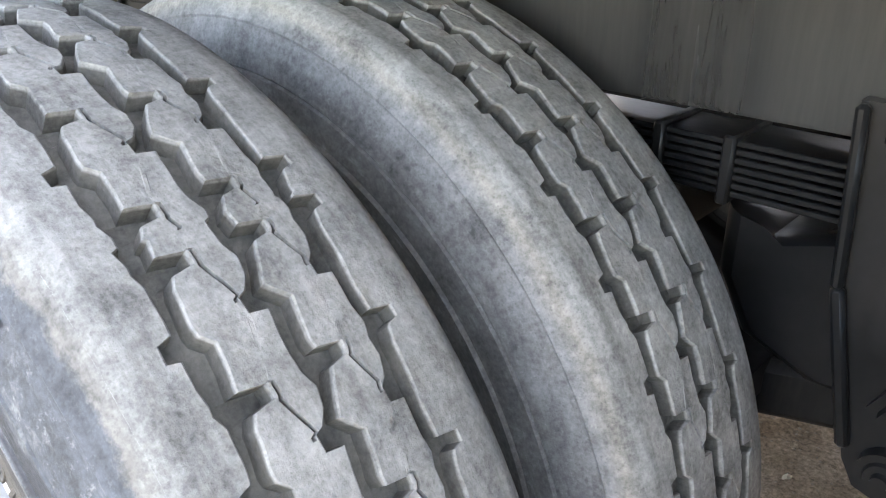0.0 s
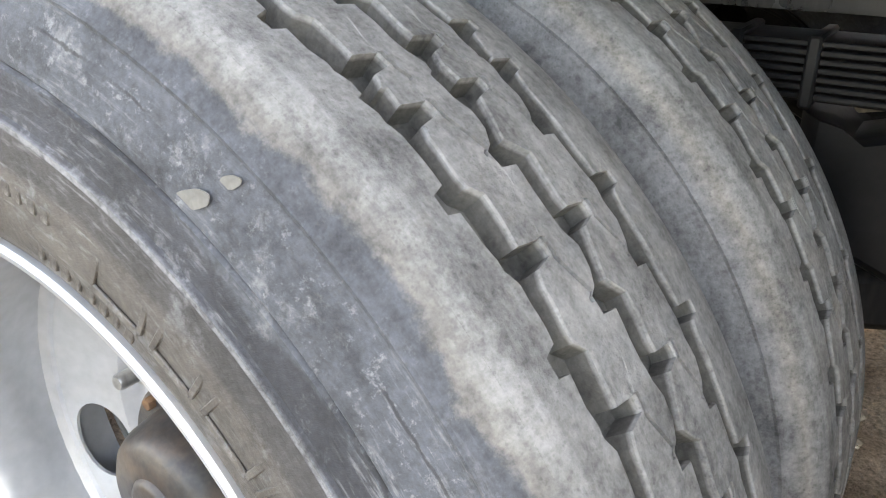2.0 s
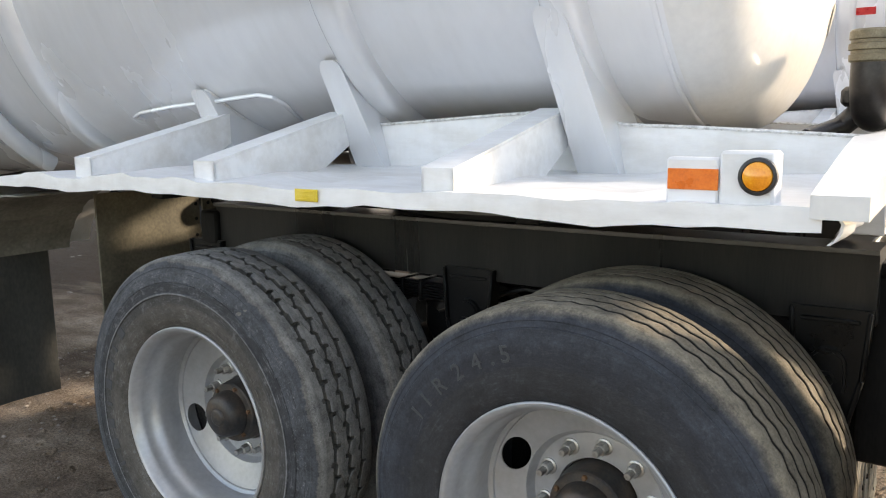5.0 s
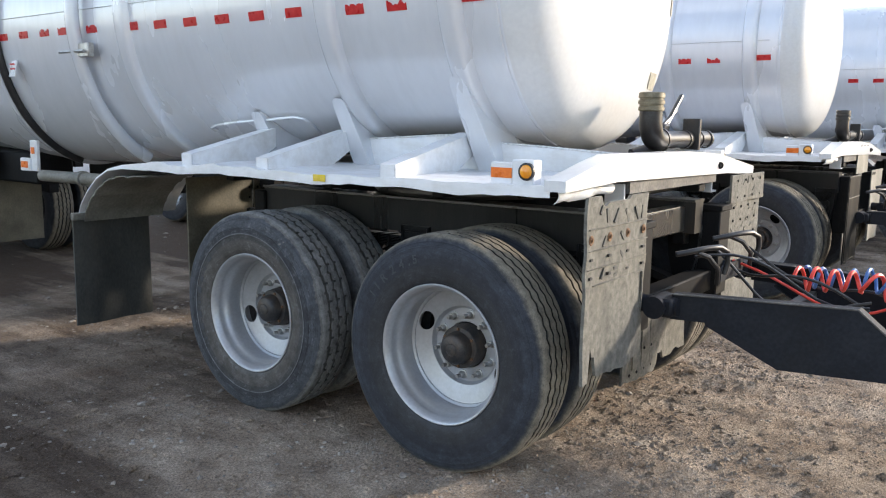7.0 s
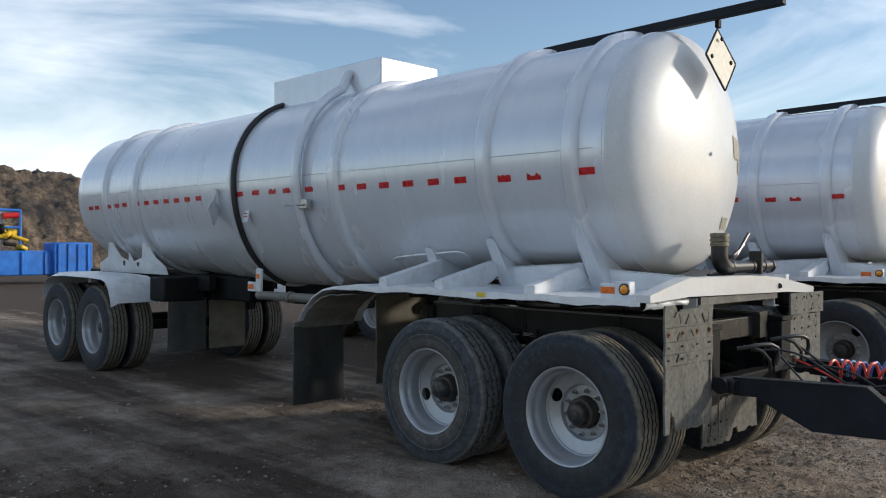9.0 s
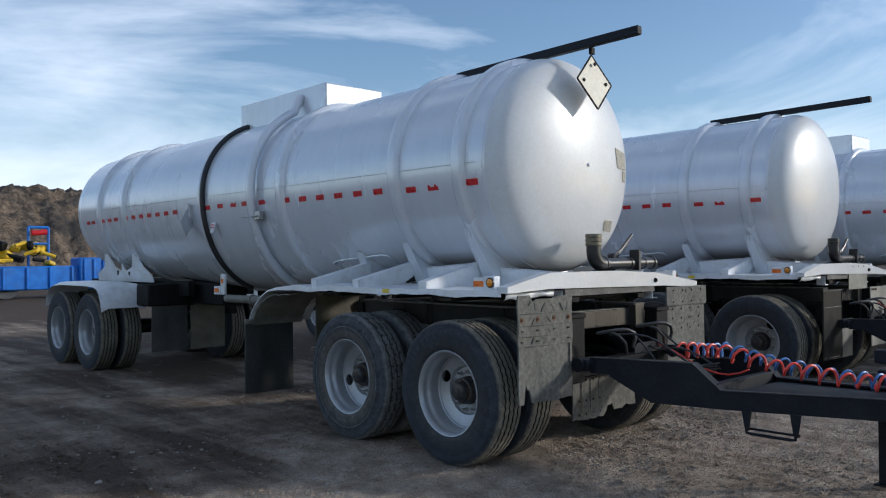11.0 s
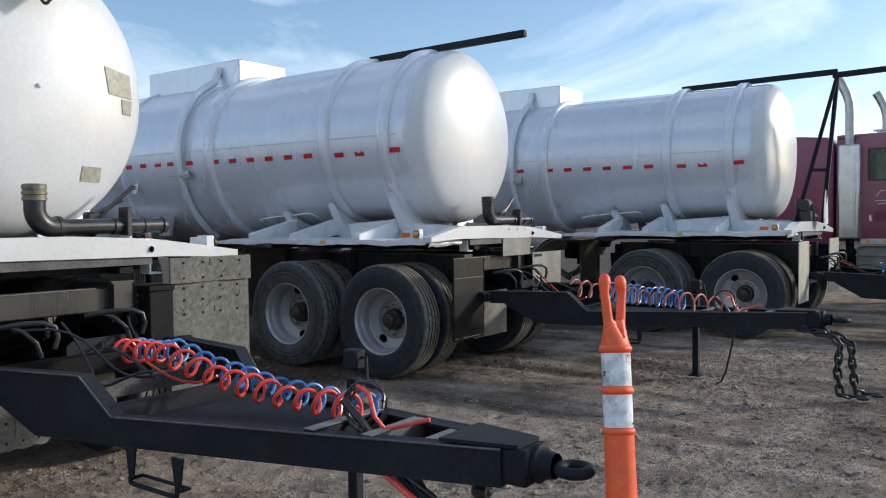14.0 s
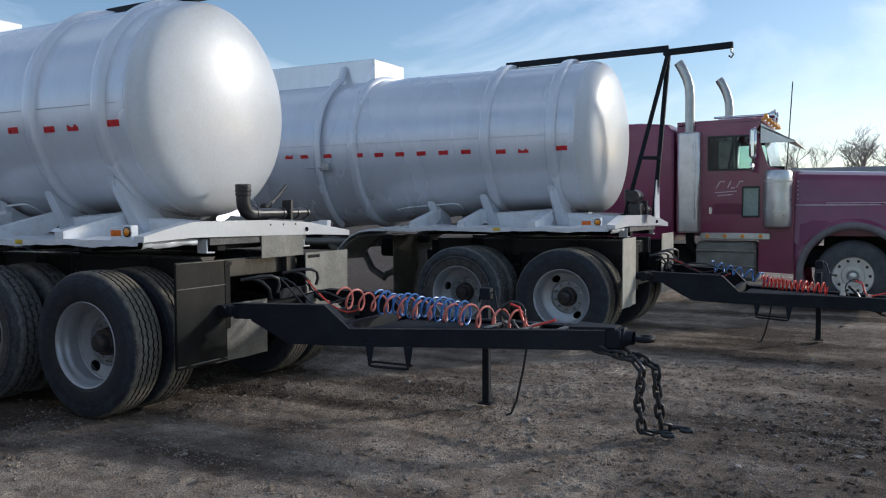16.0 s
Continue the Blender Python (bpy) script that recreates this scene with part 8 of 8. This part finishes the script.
# ---- heap of earth on the skyline ----
def mound():
    g = Mesh()
    rows = []
    for i in range(101):
        row = []
        for j in range(221):
            u, v = i / 100, j / 220
            x, y = -52 - 34 * u, -34 + 66 * v
            ridge = math.sin(math.pi * min(1, u * 1.25)) ** 0.8 if u < 0.8 else math.sin(math.pi * 1.0 * (1 - u) / 0.4) ** 0.8
            end = min(1.0, (1 - v) / 0.16) ** 0.8 * min(1, v / 0.1)
            h = 7.7 * ridge * end * (0.93 + 0.10 * noise.noise(Vector((y * 0.10, 3, u))))
            p = Vector((x * 0.35, y * 0.35, 0))
            gully = abs(noise.noise(Vector((y * 0.55 + 0.15 * x, x * 0.12, 6))))
            h += (0.45 * noise.noise(p) + 0.40 * noise.noise(p * 3) + 0.34 * noise.noise(p * 7) + 0.22 * noise.noise(p * 15) - 0.9 * (0.3 - gully) * (gully < 0.3)) * min(1, h / 1.5)
            row.append((x, y, max(h, -0.05) - 0.06))
        rows.append(row)
    g.sheet(rows)
    return whole("earth_mound", g, M_MOUND, "long heap of dark brown excavated earth", "earth heap", sharp=180)


mound()


# ---- bare trees and low houses beyond the truck ----
def bare_tree(at, h, seed):
    rnd = random.Random(seed)
    t = thing("bare_tree", "leafless grey-brown tree with a wide twiggy crown", "tree", at, "bare trees beyond the yard")
    trunk, crown = Mesh(), Mesh()

    def grow(p, d, length, r, level):
        pts, q, dd = [p], p.copy(), d.copy()
        for i in range(4):
            dd = (dd + Vector((rnd.uniform(-1, 1), rnd.uniform(-1, 1), rnd.uniform(-0.4, 0.6))) * 0.16).normalized()
            q = q + dd * length / 4
            pts.append(q.copy())
        (trunk if level < 1 else crown).tube(pts, r, 7 if level < 2 else 4, caps=False, r2=r * 0.55)
        if level >= 4:
            return
        for k in range(5 if level else 6):
            f = rnd.uniform(0.35, 1.0)
            j = min(3, int(f * 4))
            base = pts[j].lerp(pts[j + 1], f * 4 - j)
            out = Vector((rnd.uniform(-1, 1), rnd.uniform(-1, 1), rnd.uniform(0.1, 0.9))).normalized()
            grow(base, (dd * 0.5 + out).normalized(), length * rnd.uniform(0.5, 0.72), max(r * 0.5, 0.009), level + 1)

    grow(Vector((0, 0, 0)), Vector((0, 0, 1)), h * 0.42, h * 0.014, 0)
    part("trunk", trunk, M_BARK, t)
    part("crown", crown, M_BARK, t, "bare twigs")
    return t


for k, (x, y, h) in enumerate(((1.6, 70, 8.2), (5.2, 72, 9.8), (8.2, 70, 10.2), (-2.4, 76, 6.4), (12, 74, 9.5))):
    bare_tree((x, y, 0), h, 50 + k)


def house(at, w, d, h, seed):
    t = thing("house", "low grey building with a dark pitched roof", "house", at, "low buildings beyond the yard")
    g = Mesh()
    g.box((0, 0, h / 2), (w, d, h), 0.05)
    part("wall", g, M_SIDING, t)
    g = Mesh()
    g.slab([(-w / 2 - 0.3, -d / 2 - 0.3, h - 0.05), (w / 2 + 0.3, -d / 2 - 0.3, h - 0.05), (w / 2 + 0.3, 0, h + 1.2), (-w / 2 - 0.3, 0, h + 1.2)], (0, 0, 0.15))
    g.slab([(-w / 2 - 0.3, d / 2 + 0.3, h - 0.05), (w / 2 + 0.3, d / 2 + 0.3, h - 0.05), (w / 2 + 0.3, 0, h + 1.2), (-w / 2 - 0.3, 0, h + 1.2)], (0, 0, 0.15))
    part("roof", g, M_ROOF, t)
    for k in range(3):
        g = Mesh()
        g.box((-w / 3 + k * w / 3, -d / 2 - 0.02, h * 0.6), (0.9, 0.06, 0.9), 0.02)
        part("window", g, M_INK, t)
    return t


house((4.5, 58, 0), 6.5, 5, 2.6, 1)
house((13, 60, 0), 7, 5, 2.8, 2)
house((-7, 62, 0), 8, 5, 2.7, 3)


# ---- loose stones on the yard ----
def stones(name, n, x0, x1, y0, y1, small, large, seed, label, mat=None):
    rnd = random.Random(seed)
    base = [(1, 0, 0), (-1, 0, 0), (0, 1, 0), (0, -1, 0), (0, 0, 1), (0.6, 0.6, 0.6), (-0.6, 0.6, 0.6), (0.6, -0.6, 0.6), (-0.6, -0.6, 0.6)]
    faces = [(0, 5, 7), (0, 2, 5), (0, 7, 3), (1, 6, 2), (1, 8, 6), (1, 3, 8), (2, 6, 5), (3, 7, 8), (4, 5, 6), (4, 6, 8), (4, 8, 7), (4, 7, 5)]
    vs, fs = [], []
    for i in range(n):
        x, y = rnd.uniform(x0, x1), rnd.uniform(y0, y1)
        if noise.noise(Vector((x * 0.7, y * 0.7, 5.0))) < rnd.uniform(-0.55, 0.35):
            continue
        r = small + (large - small) * rnd.random() ** 4
        a = rnd.uniform(0, 6.28)
        c, s = math.cos(a), math.sin(a)
        sx, sy, sz = r * rnd.uniform(0.7, 1.3), r * rnd.uniform(0.6, 1.0), r * rnd.uniform(0.4, 0.8)
        z = ground_z(x, y) - 0.002
        k = len(vs)
        for p in base:
            j = rnd.uniform(0.8, 1.2)
            u, v, w = p[0] * sx * j, p[1] * sy * j, p[2] * sz * j
            vs.append((x + u * c - v * s, y + u * s + v * c, z + w))
        fs += [tuple(q + k for q in f) for f in faces]
    me = bpy.data.meshes.new(name)
    me.from_pydata(vs, [], fs)
    me.materials.append(mat or M_STONE)
    return tagged(new(name, me), label, "gravel", kind="stuff")


def grit(name, n, x0, x1, y0, y1, small, large, seed, label, mat):
    """Fine crushed gravel: five-sided chips pressed into the dirt, thicker in drifts."""
    rnd = random.Random(seed)
    vs, fs = [], []
    for i in range(n):
        x, y = rnd.uniform(x0, x1), rnd.uniform(y0, y1)
        if noise.noise(Vector((x * 1.1, y * 1.9, 8.0))) + 0.5 * noise.noise(Vector((x * 4.0, y * 4.0, 2.0))) < rnd.uniform(-0.7, 0.45):
            continue
        r = small + (large - small) * rnd.random() ** 3
        a, z = rnd.uniform(0, 6.28), ground_z(x, y) - 0.001
        k = len(vs)
        for q in range(5):
            b = a + 1.2566 * q
            j = r * rnd.uniform(0.6, 1.25)
            vs.append((x + j * math.cos(b), y + 0.8 * j * math.sin(b), z))
        vs.append((x + rnd.uniform(-0.4, 0.4) * r, y + rnd.uniform(-0.4, 0.4) * r, z + r * rnd.uniform(0.5, 1.1)))
        fs += [(k + q, k + (q + 1) % 5, k + 5) for q in range(5)]
    me = bpy.data.meshes.new(name)
    me.from_pydata(vs, [], fs)
    me.materials.append(mat)
    return tagged(new(name, me), label, "gravel", kind="stuff")


stones("gravel_near", 45000, -3.5, 7.0, -4.0, 12.0, 0.004, 0.017, 71, "loose grey gravel strewn over the dirt yard")
stones("dirt_clods", 85000, -2.5, 8.5, -3.0, 10.5, 0.005, 0.030, 73, "small crumbled clods of brown dirt", M_SOIL)
grit("crushed_gravel", 210000, 0.3, 7.8, -1.2, 8.6, 0.003, 0.011, 74, "fine crushed gravel scattered over the dirt", M_STONE)
stones("gravel_far", 9000, -16.0, 10.0, -7.0, 22.0, 0.009, 0.04, 72, "loose grey stones strewn over the dirt yard")


# white discharge line with a cup at its end and a loose hose, beside the second trailer's tank
g = Mesh()
g.rod((-4.75, -0.78, 1.47), (-3.32, -0.78, 1.47), 0.095, 24)
g.lathe([(-3.99, 0.094), (-3.99, 0.104), (-3.96, 0.104), (-3.96, 0.094)], 24, "x", (0, -0.78, 1.47))
line = part("discharge_line", g, M_WHITE, trailer_b, "white discharge pipe with a pale cup")
g = Mesh()
g.lathe([(1.325, 0.0005), (1.325, 0.078), (1.335, 0.086), (1.545, 0.118), (1.555, 0.126), (1.575, 0.126), (1.575, 0.112), (1.35, 0.075)], 28, "z", (-3.255, -0.78, 0))
part("pipe_cup", g, M_HEAD, line)
g = Mesh()
g.tube([(-3.98, -0.90, 1.60), (-3.90, -0.92, 1.52), (-3.78, -0.92, 1.41), (-3.52, -0.90, 1.24), (-3.30, -0.86, 1.17), (-3.05, -0.80, 1.15)], 0.020, 10)
part("loose_hose", g, M_BLACK, line)


# raised size marking on the front tyre, and plain bars where the maker's name stands
def sidewall_marks():
    front = [o for o in trailer_a.children if o.name.startswith("wheel") and abs(o.location.x - 0.80) < 0.01 and abs(o.location.y + 1.309) < 0.01][0]
    rear = [o for o in trailer_a.children if o.name.startswith("wheel") and abs(o.location.x + 0.475) < 0.01 and abs(o.location.y + 1.309) < 0.01][0]
    back_f, back_r = front.matrix_basis.inverted(), rear.matrix_basis.inverted()

    def place(inv, centre, r, deg, y):
        a = radians(deg)
        m = pose(centre[0] + r * math.cos(a), y, centre[1] + r * math.sin(a), 90, 0, 0) @ pose(0, 0, 0, 0, 0, deg - 90)
        return inv @ m

    for k, ch in enumerate("11R24.5"):
        cu = bpy.data.curves.new("size_mark", "FONT")
        cu.body, cu.size, cu.extrude, cu.align_x, cu.bevel_depth = ch, 0.057, 0.0022, "CENTER", 0.0006
        tmp = bpy.data.objects.new("tmp", cu)
        me = bpy.data.meshes.new_from_object(tmp)
        bpy.data.objects.remove(tmp)
        me.materials.append(M_LETTER)
        step = (0, 6.2, 13.8, 22.6, 30.6, 36.4, 41.4)[k]
        part("size_mark", me, M_LETTER, front, "raised tyre size marking" if k == 0 else "", place(back_f, (0.80, HUB_Z), 0.424, 148 - step, -1.309 - 0.0196))
    for k in range(8):
        g = Mesh()
        g.box((0, 0, 0), (0.034 if k % 3 else 0.012, 0.040, 0.003), 0.0012)
        part("maker_bar", g, M_LETTER, rear, "", place(back_r, (-0.475, HUB_Z), 0.416, 209 - 9.9 * k, -1.309 - 0.0196))
    for k in range(5):
        g = Mesh()
        w, h = (0.044, 0.030) if k % 2 == 0 else (0.036, 0.030)
        for bx, by, bw, bh in ((0, h / 2, w, 0.005), (0, -h / 2, w, 0.005), (-w / 2, 0, 0.005, h), (w / 2, 0, 0.005, h)):
            g.box((bx, by, 0), (bw, bh, 0.0022), 0.0007)
        part("maker_bar", g, M_TYRE_LUG, rear, "", place(back_r, (-0.475, HUB_Z), 0.379, 61 - 8.2 * k, -1.309 - 0.0172))
    for k in range(12):
        g = Mesh()
        g.box((0, 0, 0), (0.008 if k % 3 else 0.005, 0.011, 0.0026), 0.0008)
        part("maker_bar", g, M_TYRE_LUG, rear, "", place(back_r, (-0.475, HUB_Z), 0.350 if k < 8 else 0.386, (73 - 2.0 * k) if k < 8 else (77 - 1.9 * (k - 8)), -1.309 - (0.0128 if k < 8 else 0.0178)))
    for r, deg, w, l, turn in ((0.480, 57.4, 0.0105, 0.029, 47), (0.5025, 55.9, 0.007, 0.016, 51)):
        g = Mesh()
        rim = [0.5 * (1 + 0.05 * math.sin(3 * a + r * 90) + 0.03 * math.sin(7 * a)) for a in [2 * math.pi * k / 24 for k in range(24)]]
        g.slab([(q * math.cos(2 * math.pi * k / 24) * l, q * math.sin(2 * math.pi * k / 24) * w, 0) for k, q in enumerate(rim)], (0, 0, 0.0005))
        part("paint_spot", g, M_SPOT, rear, "", place(back_r, (-0.475, HUB_Z), r, deg, -1.309 - (0.0176 if r < 0.49 else 0.0122)) @ pose(0, 0, 0, 0, 0, turn))


sidewall_marks()
